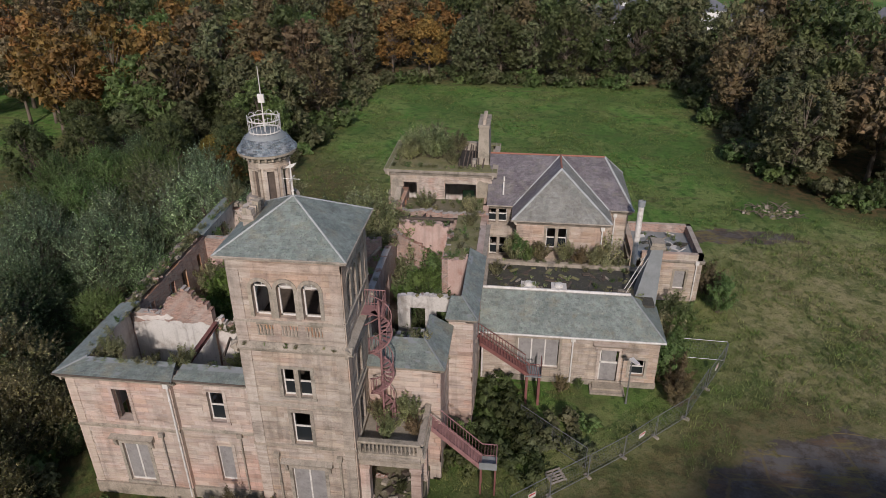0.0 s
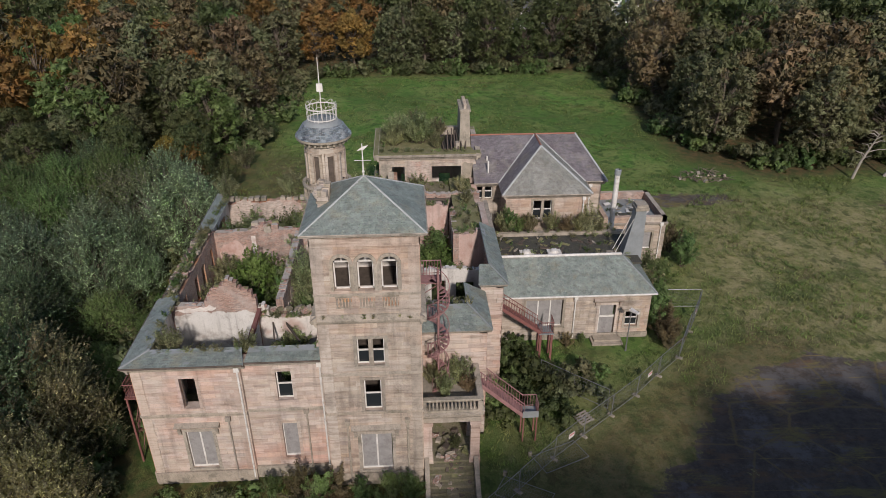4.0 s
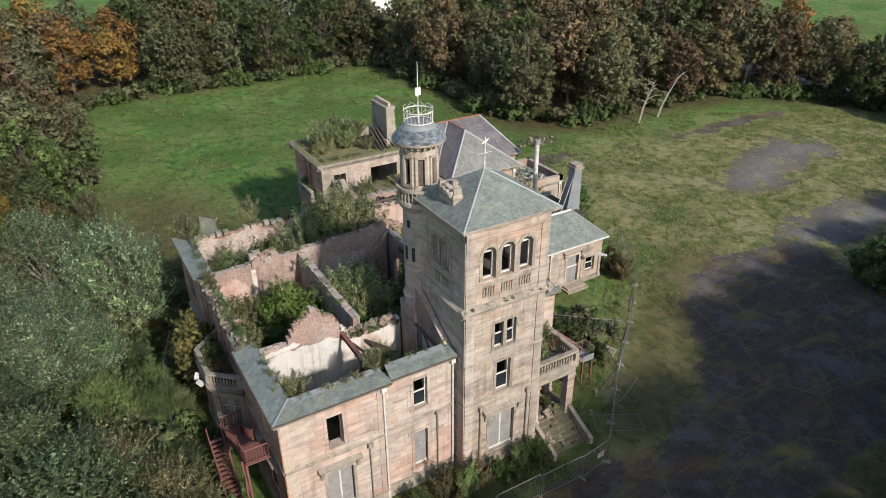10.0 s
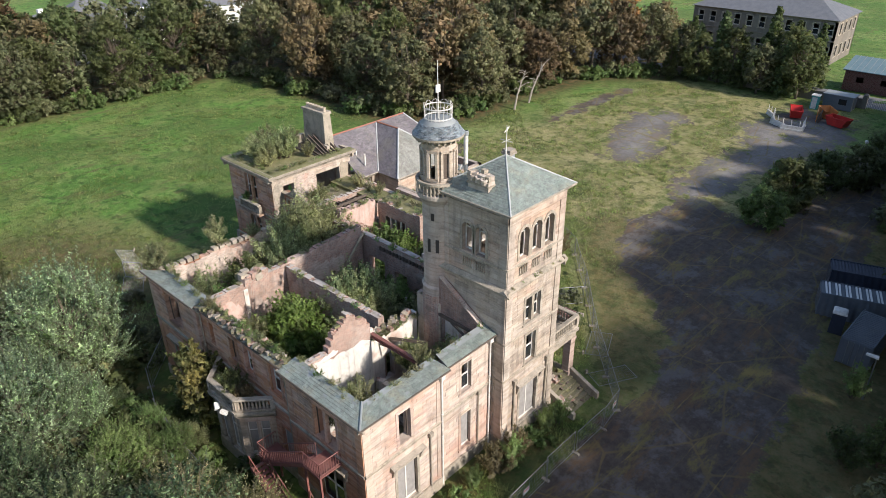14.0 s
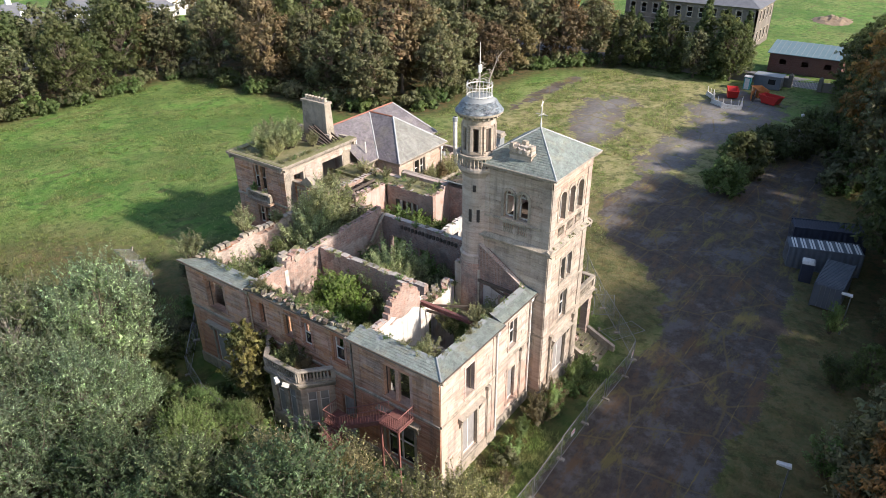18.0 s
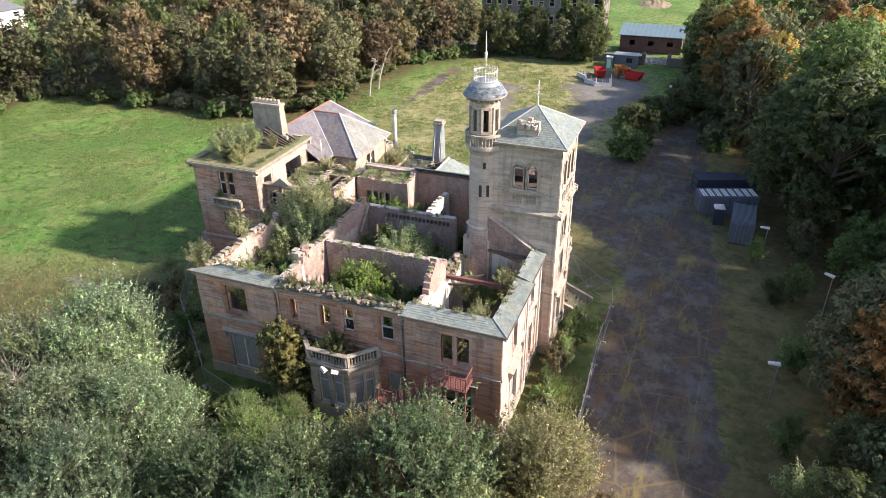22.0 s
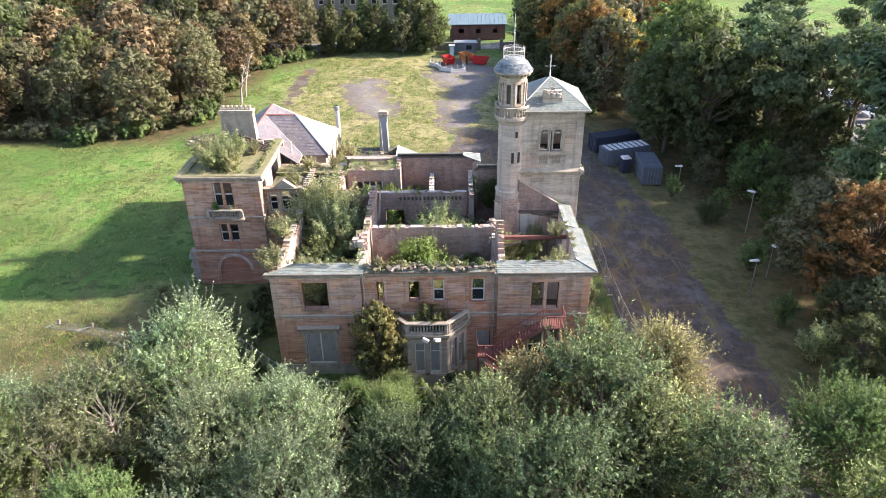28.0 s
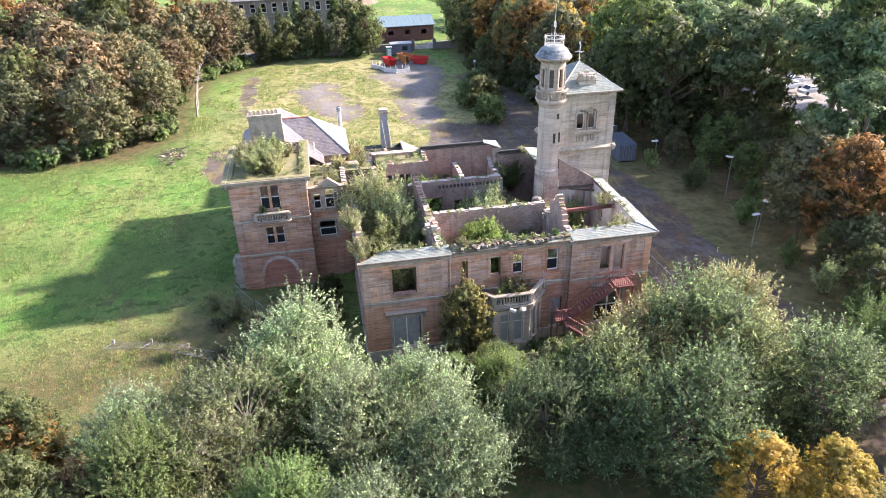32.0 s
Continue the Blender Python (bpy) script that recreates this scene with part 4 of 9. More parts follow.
for nm, P, L, hs, lim in (("wall", PS, TX1 - TX0, hS, 280), ("wall", PW, TY1 - TY0, hW, 160), ("wall", PE, TY1 - TY0, hE, 0), ("wall", PN, TX1 - TX0, [], 0)):
    w = wall(nm, tower, P, L, 0.0, TZ, 0.55, hs, STONE, skin=PLASTER)
    ashlar(w, P, L, 0.0, TZ - 0.3, hs + [(0, L, 12.6, 13.15)], STONE, 0.34, lim, seed=len(STONES) + 3)
    for a, b, za, zb in hs:
        if za > 13:
            fill = MB()
            arch_fill(fill, P, a, b, zb - (b - a) / 2, zb + 0.02, 0.55)
            ring = MB()
            arch_ring(ring, P, a, b, zb - (b - a) / 2, 0.2, 0.07)
            pbox(ring, P, a - 0.2, a, -0.01, 0.05, za, zb - (b - a) / 2)
            pbox(ring, P, b, b + 0.2, -0.01, 0.05, za, zb - (b - a) / 2)
            part_each("arch_stone", ring, TRIM, w)
            part("spandrel", fill, STONE, w)
    # corner pilasters, frieze, main cornice and plinth
    for s in (0.0, L - 0.6):
        part("pilaster", pbox(MB(), P, s, s + 0.6, 0.0, 0.06, 13.1, TZ), STONE, w)
        part("pilaster", pbox(MB(), P, s, s + 0.6, 0.0, 0.07, 1.0, 12.6), STONE, w)
    part("frieze", pbox(MB(), P, 0, L, 0.0, 0.075, TZ - 0.75, TZ - 0.3), STONE, w)
    co = MB()
    pext(co, P, -0.35, L + 0.35, [(0.0, 12.6), (0.1, 12.62), (0.18, 12.8), (0.34, 12.88), (0.36, 13.0), (0.06, 13.2), (0.0, 13.2)])
    pext(co, P, -0.06, L + 0.06, [(0.0, 14.42), (0.08, 14.44), (0.08, 14.56), (0.0, 14.6)])
    part("cornice", co, TRIM, w)
    for z in (9.0, 6.0):
        part("string_course", pext(MB(), P, -0.05, L + 0.05, [(0.0, z - 0.12), (0.1, z - 0.08), (0.1, z + 0.06), (0.0, z + 0.1)]), TRIM, w)
    part("plinth", pbox(MB(), P, -0.06, L + 0.06, 0.0, 0.14, 0.0, 1.0), TRIM, w)
    corbels(w, P, L, TZ - 0.02, 0.56, 0.15, 0.3, 0.2)
# belfry window frames and little balustrade panels
for P, hs in ((PS, hS[:3]), (PW, hW), (PE, hE[:3])):
    for a, b, za, zb in hs:
        f = MB()
        for u0, u1, c, d in ((a, a + 0.08, za, zb - 0.4), (b - 0.08, b, za, zb - 0.4), (a, b, zb - 0.48, zb - 0.4), (a, b, za, za + 0.09)):
            pbox(f, P, u0, u1, -0.36, -0.28, c, d)
        arch_ring(f, lambda s, o, z, P=P: P(s, o - 0.34, z), a + 0.07, b - 0.07, zb - (b - a) / 2 - 0.03, 0.07, 0.05, 8)
        pbox(f, P, (a + b) / 2 - 0.03, (a + b) / 2 + 0.03, -0.34, -0.3, zb - 0.45, zb - 0.05)
        part("window", f, WHITEPAINT, tower, "flaking white arched sash frame")
        if P is not PE:
            pn = part("balustrade_panel", pbox(MB(), P, a - 0.02, b + 0.02, 0.0, 0.03, 13.62, 13.7), TRIM, tower)
            part("top_rail", pbox(MB(), P, a - 0.02, b + 0.02, 0.0, 0.03, 14.3, 14.42), TRIM, pn)
            dk = part("recess", pbox(MB(), P, a, b, 0.012, 0.016, 13.7, 14.3), WEST, pn)
            for i in range(5):
                q = part("baluster", BALUSTER, None, pn)
                q.location, q.scale = P(a + (b - a) * (i + 0.5) / 5, 0.06, 13.7), (0.75, 0.75, 1.03)
window(tower, PS, 2.1, 3.7, 9.6, 11.5, "double", bars=2)
window(tower, PS, 2.35, 3.4, 6.15, 8.5, "sash")
window(tower, PS, 1.95, 3.9, 1.2, 4.25, "board", hood=True, bars=2)
window(tower, PE, 1.8, 2.8, 9.6, 11.5, "open")
window(tower, PE, 1.8, 2.8, 6.0, 8.2, "open")
for s in (1.2, 4.9):
    pipe(tower, PS, s, 0.6, 5.2, TRIM, 0.07)
# inner floors, added unseen to keep the tower dark behind its openings
for z in (5.6, 9.2, 13.3):
    part("floor", MB().box(TX0 + 0.5, TY0 + 0.5, z, TX1 - 0.5, TY1 - 0.5, z + 0.2), DARKWOOD, tower)
OV = 0.45
e0, e1, e2, e3 = (TX0 - OV, TY0 - OV, TZ + 0.12), (TX1 + OV, TY0 - OV, TZ + 0.12), (TX1 + OV, TY1 + OV, TZ + 0.12), (TX0 - OV, TY1 + OV, TZ + 0.12)
ap = (14.3, 1.92, 20.45)
part("eaves_board", MB().box(TX0 - OV, TY0 - OV, TZ, TX1 + OV, TY1 + OV, TZ + 0.1), TRIM, tower)
for a, b, k in ((e0, e1, 150), (e1, e2, 0), (e2, e3, 0), (e3, e0, 100)):
    slates(tower, a, b, ap, ap, SLATE, 0.27, 0.2, 0.004, singles=k)
for c in (e0, e1, e2, e3):
    cap(tower, c, ap, 0.06, PALELEAD)
gut = MB()
for a, b in ((e0, e1), (e1, e2), (e2, e3), (e3, e0)):
    gut.tube([a, b], 0.05, 6)
part("gutter", gut, TRIM, tower)
# weather vane
vane = MB().tube([ap, (14.3, 1.92, 22.3)], [0.05, 0.03], 6)
vane.tube([(13.85, 1.92, 21.35), (14.75, 1.92, 21.35)], 0.018, 5).tube([(14.3, 1.47, 21.35), (14.3, 2.37, 21.35)], 0.025, 5)
vane.poly((14.0, 1.9, 21.9), (14.4, 1.94, 21.95), (14.65, 1.96, 22.2), (14.3, 1.93, 22.12)).lathe(14.3, 1.92, [(0.02, 20.6), (0.09, 20.7), (0.02, 20.82)], 8)
part("weather_vane", vane, WHITEPAINT, tower, "white metal weather vane")
# chimney stack standing in the west slope
tst = part("chimney", MB().box(11.75, 1.15, 18.3, 12.35, 2.75, 19.55), STONE, tower, "crumbling buff stone chimney stack with a broken scalloped head")
part("necking", MB().box(11.69, 1.09, 19.22, 12.41, 2.81, 19.34), TRIM, tst)
cr = random.Random(77)
for i in range(5):
    for x in (11.9, 12.2):
        y = 1.32 + 0.32 * i
        part("head_stone", MB().obox(pose(x + cr.uniform(-0.05, 0.05), y, 19.5, cr.uniform(-7, 7), cr.uniform(-7, 7), cr.uniform(-14, 14)), cr.uniform(0.26, 0.38), cr.uniform(0.22, 0.32), cr.uniform(0.18, 0.62)), cr.choice((STONE, TRIM, TRIM)), tst)
for i in range(3):
    k = MB().lathe(0, 0, [(0.2, 0), (0.2, 0.16), (0.24, 0.24), (0.22, 0.34), (0.13, 0.34), (0.11, 0.1)], 10)
    k.moved(pose(11.78, 1.5 + 0.46 * i, 19.45, 8, -12 + 9 * i, 0))
    part("broken_pot", k, STONE, tst)

# ---- round stair turret ----
turret = thing("stair_turret", "round buff stone stair turret with slate dome and white crown", "turret")
UX, UY = 11.9, 5.3
part("shaft", MB().lathe(UX, UY, [(1.2, 8.6), (1.2, 10.9), (1.22, 11.0), (1.25, 11.15), (1.1, 11.3), (1.1, 13.0), (1.13, 13.05), (1.1, 13.12), (1.1, 17.2), (1.15, 17.3), (1.28, 17.5), (1.42, 17.72), (1.46, 17.9), (1.46, 18.02), (0.2, 18.02)], 32), STONE, turret, smooth=False)
part("brick_base", MB().lathe(UX, UY, [(1.24, 6.5), (1.24, 10.6)], 24), BRICK, turret)
drum = MB()
n_w = 8
for i in range(n_w):
    t0 = 2 * math.pi * (i + 0.27) / n_w
    t1 = 2 * math.pi * (i + 0.73) / n_w
    nt0 = 2 * math.pi * (i + 1.27) / n_w
    drum.lathe(UX, UY, [(1.1, 18.02), (1.1, 19.1)], 5, t0, t1)
    drum.lathe(UX, UY, [(1.1, 20.75), (1.1, 21.4)], 5, t0, t1)
    drum.lathe(UX, UY, [(0.9, 19.1), (1.1, 19.1)], 5, t0, t1).lathe(UX, UY, [(0.9, 20.75), (1.1, 20.75)], 5, t0, t1)
    drum.lathe(UX, UY, [(1.1, 18.02), (1.1, 21.4)], 5, t1, nt0)
    drum.lathe(UX, UY, [(0.9, 18.02), (0.9, 21.4)], 5, t1, nt0)
    for t in (t0, t1):
        c, s = math.cos(t), math.sin(t)
        drum.poly((UX + 0.9 * c, UY + 0.9 * s, 19.1), (UX + 1.1 * c, UY + 1.1 * s, 19.1), (UX + 1.1 * c, UY + 1.1 * s, 20.75), (UX + 0.9 * c, UY + 0.9 * s, 20.75))
dr = part("drum", drum, STONE, turret)
for i in range(n_w):
    t = 2 * math.pi * (i + 0.5) / n_w
    m = Matrix.Translation((UX, UY, 0)) @ Matrix.Rotation(t, 4, "Z")
    f = MB()
    for y0, y1, z0, z1 in ((-0.36, -0.2, 19.0, 20.85), (0.2, 0.36, 19.0, 20.85), (-0.36, 0.36, 20.72, 20.9), (-0.38, 0.38, 18.92, 19.1)):
        f.box(1.0, y0, z0, 1.14, y1, z1)
    part("window_surround", f.moved(m), STONE, dr)
    if i % 3 != 1:
        part("louvre", MB().box(0.92, -0.2, 19.1, 0.98, 0.2, 20.7).moved(m), DARKWOOD, dr)
part("balcony_rail", MB().lathe(UX, UY, [(1.3, 18.7), (1.48, 18.7), (1.48, 18.85), (1.3, 18.85), (1.3, 18.7)], 32), TRIM, turret)
for i in range(34):
    t = 2 * math.pi * i / 34
    q = part("baluster", BALUSTER, None, turret)
    q.location, q.scale = (UX + 1.38 * math.cos(t), UY + 1.38 * math.sin(t), 18.02), (0.8, 0.8, 1.17)
part("cornice", MB().lathe(UX, UY, [(1.1, 21.2), (1.2, 21.3), (1.22, 21.42), (1.45, 21.55), (1.6, 21.6), (1.62, 21.72), (1.5, 21.74)], 32), TRIM, turret)
for i in range(24):
    t = 2 * math.pi * i / 24
    q = part("corbel", MB().box(1.1, -0.06, 21.36, 1.42, 0.06, 21.54).moved(Matrix.Translation((UX, UY, 0)) @ Matrix.Rotation(t, 4, "Z")), TRIM, turret)
SLATE_D = surf("dark blue slate", (0.085, 0.1, 0.12), (0.24, 0.27, 0.28), 2.5, 0.5, isl=0.9, bump=0.1, speck=0.4)
dome = [(1.6, 21.74), (1.42, 21.95), (1.26, 22.2), (1.14, 22.38), (0.98, 22.52), (0.92, 22.62)]
part("dome", MB().lathe(UX, UY, [(r - 0.02, z - 0.01) for r, z in dome] + [(0.1, 22.62)], 32), LEAD, turret, smooth=True)
sl = MB()
for k in range(11):
    f0, f1 = k / 11 * 3.2, (k + 1.15) / 11 * 3.2
    def at(f):
        i = min(int(f), 3)
        (r0, z0), (r1, z1) = dome[i], dome[i + 1]
        return r0 + (r1 - r0) * (f - i), z0 + (z1 - z0) * (f - i)
    (ra, za), (rb, zb) = at(f0), at(f1)
    n = 34
    for j in range(n):
        t0, t1 = 2 * math.pi * (j + 0.5 * (k % 2)) / n + 0.01, 2 * math.pi * (j + 1 + 0.5 * (k % 2)) / n - 0.01
        sl.poly((UX + (ra + 0.02) * math.cos(t0), UY + (ra + 0.02) * math.sin(t0), za + 0.015), (UX + (ra + 0.02) * math.cos(t1), UY + (ra + 0.02) * math.sin(t1), za + 0.015),
                (UX + rb * math.cos(t1), UY + rb * math.sin(t1), zb), (UX + rb * math.cos(t0), UY + rb * math.sin(t0), zb))
tagged(part("slating", sl, SLATE_D, turret), kind="stuff")
crown = part("crown_rail", MB().lathe(UX, UY, [(0.82, 22.68), (0.86, 22.68), (0.86, 22.74), (0.82, 22.74), (0.82, 22.68)], 24).lathe(UX, UY, [(0.84, 23.3), (0.88, 23.3), (0.88, 23.36), (0.84, 23.36), (0.84, 23.3)], 24), WHITEPAINT, turret, "white iron crown railing")
for i in range(22):
    t = 2 * math.pi * i / 22
    c, s = math.cos(t), math.sin(t)
    part("railing_bar", MB().tube([(UX + 0.84 * c, UY + 0.84 * s, 22.62), (UX + 0.86 * c, UY + 0.86 * s, 23.55 if i % 3 == 0 else 23.36)], 0.014, 5), WHITEPAINT, crown)
for i in range(10):
    t0, t1 = 2 * math.pi * i / 10, 2 * math.pi * (i + 1) / 10
    part("scroll", MB().tube([(UX + 0.86 * math.cos(t0 + (t1 - t0) * k / 6), UY + 0.86 * math.sin(t0 + (t1 - t0) * k / 6), 23.36 + 0.2 * math.sin(math.pi * k / 6)) for k in range(7)], 0.012, 5), WHITEPAINT, crown)
pole = MB().tube([(UX, UY, 22.6), (UX, UY, 26.1)], [0.04, 0.02], 6)
part("flagpole", pole, WHITEPAINT, turret)
part("sign_plate", MB().box(UX - 0.17, UY - 0.05, 24.2, UX + 0.17, UY + 0.05, 24.65), WHITEPAINT, turret)
# slits are not cut: near-black blocks paint the shade inside them
for ang, z in ((200, 16.2), (185, 13.9), (215, 13.9)):
    m = Matrix.Translation((UX, UY, 0)) @ Matrix.Rotation(radians(ang), 4, "Z")
    part("slit_window", MB().box(1.06, -0.11, z, 1.13, 0.11, z + (0.5 if z > 15 else 0.95)).moved(m), DARKIN, turret)

# ---- ruined main block ----
main = thing("ruined_main_block", "roofless two-storey red sandstone mansion, strips of slate along its walls", "ruin")
EZ = 9.6


def ragged(base, amp, seed, bumps=(), slope=0.0):
    """Height of a broken wall along s: steps of brick courses, and mounds (s, width, height)."""
    r = random.Random(seed)
    steps = [r.uniform(-1, 1) for _ in range(200)]

    def f(s):
        h = base + slope * s + amp * (1.2 * noise.noise((s * 0.75, seed * 7.13, 0.5)) + 0.7 * noise.noise((s * 2.1, seed * 3.7, 5.5)) + 0.14 * steps[int(s / 0.24) % 200])
        for c, w, k in bumps:
            h += k * max(0.0, 1 - abs((s - c) / w)) ** 0.6 * (1 + 0.35 * noise.noise((s * 1.6, seed * 2.9, 8.8)))
        return round(h / 0.085) * 0.085
    return f


PA = side((0, 0), "E")                 # south pavilion, south side
hA = [(2.7, 3.65, 6.2, 8.5), (2.4, 4.05, 1.2, 4.3)]
PB = side((6.4, 0.25), "E")            # recessed bay up to the tower
hB = [(1.98, 2.93, 6.4, 8.6), (1.95, 2.9, 1.6, 4.5)]
PC = side((0, 7.0), "S")               # west side: south pavilion
hC = [(2.6, 4.7, 6.1, 8.6), (2.5, 4.9, 0.9, 4.3)]
PD = side((0.25, 17.5), "S")           # west side: middle
hD = [(1.2, 1.75, 6.8, 8.6), (3.65, 4.5, 6.75, 8.6), (5.55, 6.4, 6.75, 8.7), (8.5, 9.5, 6.7, 8.8), (8.9, 10.0, 0.9, 4.0), (0.7, 1.7, 0.9, 4.0)]
PF = side((0, 24.4), "S")              # west side: north pavilion
hF = [(2.35, 4.35, 6.2, 8.7), (2.2, 4.5, 0.9, 4.0)]
PG = side((14.0, 24.4), "W")           # north side
hG = []
for P, L, hs, mat, lim, skin in ((PA, 6.4, hA, PINK, 260, PLASTER), (PB, 5.0, hB, PINK, 150, PLASTER), (PC, 7.0, hC, WEST, 220, PLASTER), (PD, 10.5, hD, WEST, 200, BRICK), (PF, 6.9, hF, WEST, 200, PLASTER), (PG, 14.0, hG, WEST, 0, PALEBRICK)):
    top = None
    zt = EZ - 0.1
    if P is PG:
        top = ragged(9.2, 0.35, 5)
    w = wall("wall", main, P, L, 0.0, zt, 0.6, hs, mat, skin=skin, top=top)
    ashlar(w, P, L, 1.0, zt - 0.4 if P is not PG else 8.6, hs, mat, 0.33, lim, seed=len(STONES) + 3)
    part("plinth", pbox(MB(), P, -0.02 if P in (PA, PC, PF) else 0.0, L, 0.0, 0.14, 0.0, 0.95), TRIM, w)
    part("string_course", pext(MB(), P, 0, L, [(0.0, 5.5), (0.09, 5.54), (0.11, 5.7), (0.0, 5.76)]), TRIM, w)
    if P is not PG:
        co = MB()
        pext(co, P, -0.3 if P in (PA, PC, PF) else 0, L + (0.3 if P in (PC, PA) else 0), [(0.0, EZ - 0.5), (0.1, EZ - 0.48), (0.14, EZ - 0.3), (0.34, EZ - 0.2), (0.4, EZ - 0.06), (0.4, EZ), (0.0, EZ + 0.02)])
        part("cornice", co, TRIM, w)
        corbels(w, P, L, EZ - 0.2, 0.5, 0.13, 0.26, 0.16)
        if P in (PA, PC, PF):
            for s in (0.0, L - 0.55):
                part("quoin_strip", pbox(MB(), P, s, s + 0.55, 0.0, 0.05, 0.95, EZ - 0.45), mat, w)
window(main, PA, 2.7, 3.65, 6.2, 8.5, "open", sur=PINK)
window(main, PA, 2.4, 4.05, 1.2, 4.3, "board", hood=True, bars=2, sur=TRIM)
window(main, PB, 1.98, 2.93, 6.4, 8.6, "sash", sur=PINK)
window(main, PB, 1.95, 2.9, 1.6, 4.5, "board", sur=PINK)
window(main, PC, 2.6, 4.7, 6.1, 8.6, "open", bars=2, sur=WEST)
window(main, PC, 2.5, 4.9, 0.9, 4.3, "sash", hood=True, bars=2, sur=TRIM)
window(main, PF, 2.35, 4.35, 6.2, 8.7, "open", sur=WEST)
window(main, PF, 2.2, 4.5, 0.9, 4.0, "board", hood=True, bars=2, sur=TRIM)
window(main, PD, 1.2, 1.75, 6.8, 8.6, "open", sur=WEST)
window(main, PD, 3.65, 4.5, 6.75, 8.6, "open", sur=WEST)
window(main, PD, 5.55, 6.4, 6.75, 8.7, "sash", sur=WEST)
window(main, PD, 8.5, 9.5, 6.7, 8.8, "sash", sur=WEST)
window(main, PD, 8.9, 10.0, 0.9, 4.0, "board", sur=WEST)
window(main, PD, 0.7, 1.7, 0.9, 4.0, "board", sur=WEST)
for P, s in ((PA, 6.25), (PD, 0.2), (PD, 10.2), (PB, 4.7)):
    pipe(main, P, s, 0.3, 9.0, WHITEPAINT if P is not PD else TRIM)
pipe(main, PA, 5.2, 0.3, 5.2, TRIM, 0.05)
pipe(main, PB, 3.6, 0.3, 5.4, TRIM, 0.05)
# strips of slated roof that still lie on the wall heads
RW, RZ = 1.0, 9.95
slates(main, (-0.38, -0.38, EZ + 0.03), (6.75, -0.38, EZ + 0.03), (6.45, RW, RZ), (RW, RW, RZ), SLATE, 0.3, 0.22, 0.02, under=LEAD, ragged=0.45, singles=120)
slates(main, (6.75, -0.15, EZ + 0.03), (TX0, -0.15, EZ + 0.03), (TX0, RW, RZ), (6.9, RW, RZ), SLATE, 0.3, 0.22, 0.02, under=LEAD, ragged=0.45, singles=60)
slates(main, (-0.38, 7.1, EZ + 0.03), (-0.38, -0.38, EZ + 0.03), (RW, RW, RZ), (RW, 7.1, RZ), SLATE, 0.3, 0.22, 0.02, under=LEAD, ragged=0.3, singles=100)
slates(main, (-0.38, 24.78, EZ + 0.03), (-0.38, 17.2, EZ + 0.03), (RW, 17.2, RZ - 0.1), (RW, 22.6, RZ - 0.1), SLATE, 0.3, 0.22, 0.05, under=LEAD, ragged=0.5)
slates(main, (-0.15, 17.2, EZ + 0.03), (-0.15, 7.1, EZ + 0.03), (0.75, 7.1, EZ + 0.25), (0.75, 17.2, EZ + 0.25), SLATE, 0.3, 0.22, 0.74, under=RUBBLE, ragged=0.5)
hr = random.Random(61)
for i in range(120):
    part("loose_stone", MB().obox(pose(hr.uniform(-0.1, 0.75), 7.2 + 10.0 * i / 120 + hr.uniform(-0.1, 0.1), EZ + 0.12 + hr.uniform(0, 0.12), hr.uniform(-18, 18), hr.uniform(-18, 18), hr.uniform(0, 90)), hr.uniform(0.14, 0.5), hr.uniform(0.12, 0.34), hr.uniform(0.07, 0.22)), hr.choice((TRIM, RUBBLE, MOSS, BRICK, TRIM, DARKWOOD)), main)
cap(main, (-0.38, -0.38, EZ + 0.06), (RW, RW, RZ + 0.03), 0.07)
gut = MB()
for a, b in (((-0.42, -0.42, EZ), (6.7, -0.42, EZ)), ((6.7, -0.2, EZ), (TX0, -0.2, EZ)), ((-0.42, -0.42, EZ), (-0.42, 7.0, EZ)), ((-0.42, 17.4, EZ), (-0.42, 24.7, EZ)), ((-0.18, 7.1, EZ), (-0.18, 17.3, EZ))):
    gut.tube([a, b], 0.06, 6)
part("gutter", gut, DARKWOOD, main)
# inner walls
def inner(a, b, z1, th, holes=(), mat=BRICK, skin=None, seed=0, amp=0.25, bumps=(), z0=0.0, slope=0.0, loose=1.0):
    a, b = Vector(a), Vector(b)
    d = (b - a).normalized()
    P, L, f = side(tuple(a), (d.x, d.y)), (b - a).length, ragged(z1, amp, seed, bumps, slope)
    w = wall("inner_wall", main, P, L, z0, z1, th, list(holes), mat, skin=skin, top=f)
    # loose bricks, mortar and moss on the broken head
    r = random.Random(seed * 13 + 1)
    t = 0.1
    while t < L - 0.1:
        c = P(t, -th / 2 + r.uniform(-0.1, 0.1), f(t) - 0.06)
        part("loose_brick", MB().obox(pose(*c, r.uniform(-14, 14), r.uniform(-14, 14), r.uniform(0, 180)), r.uniform(0.14, 0.42), r.uniform(0.14, th * 0.8), r.uniform(0.07, 0.17)), r.choice((mat, BRICK, RUBBLE, MOSS, BRICK, MOSS)), w)
        t += r.uniform(0.15, 0.8) / loose
    return w


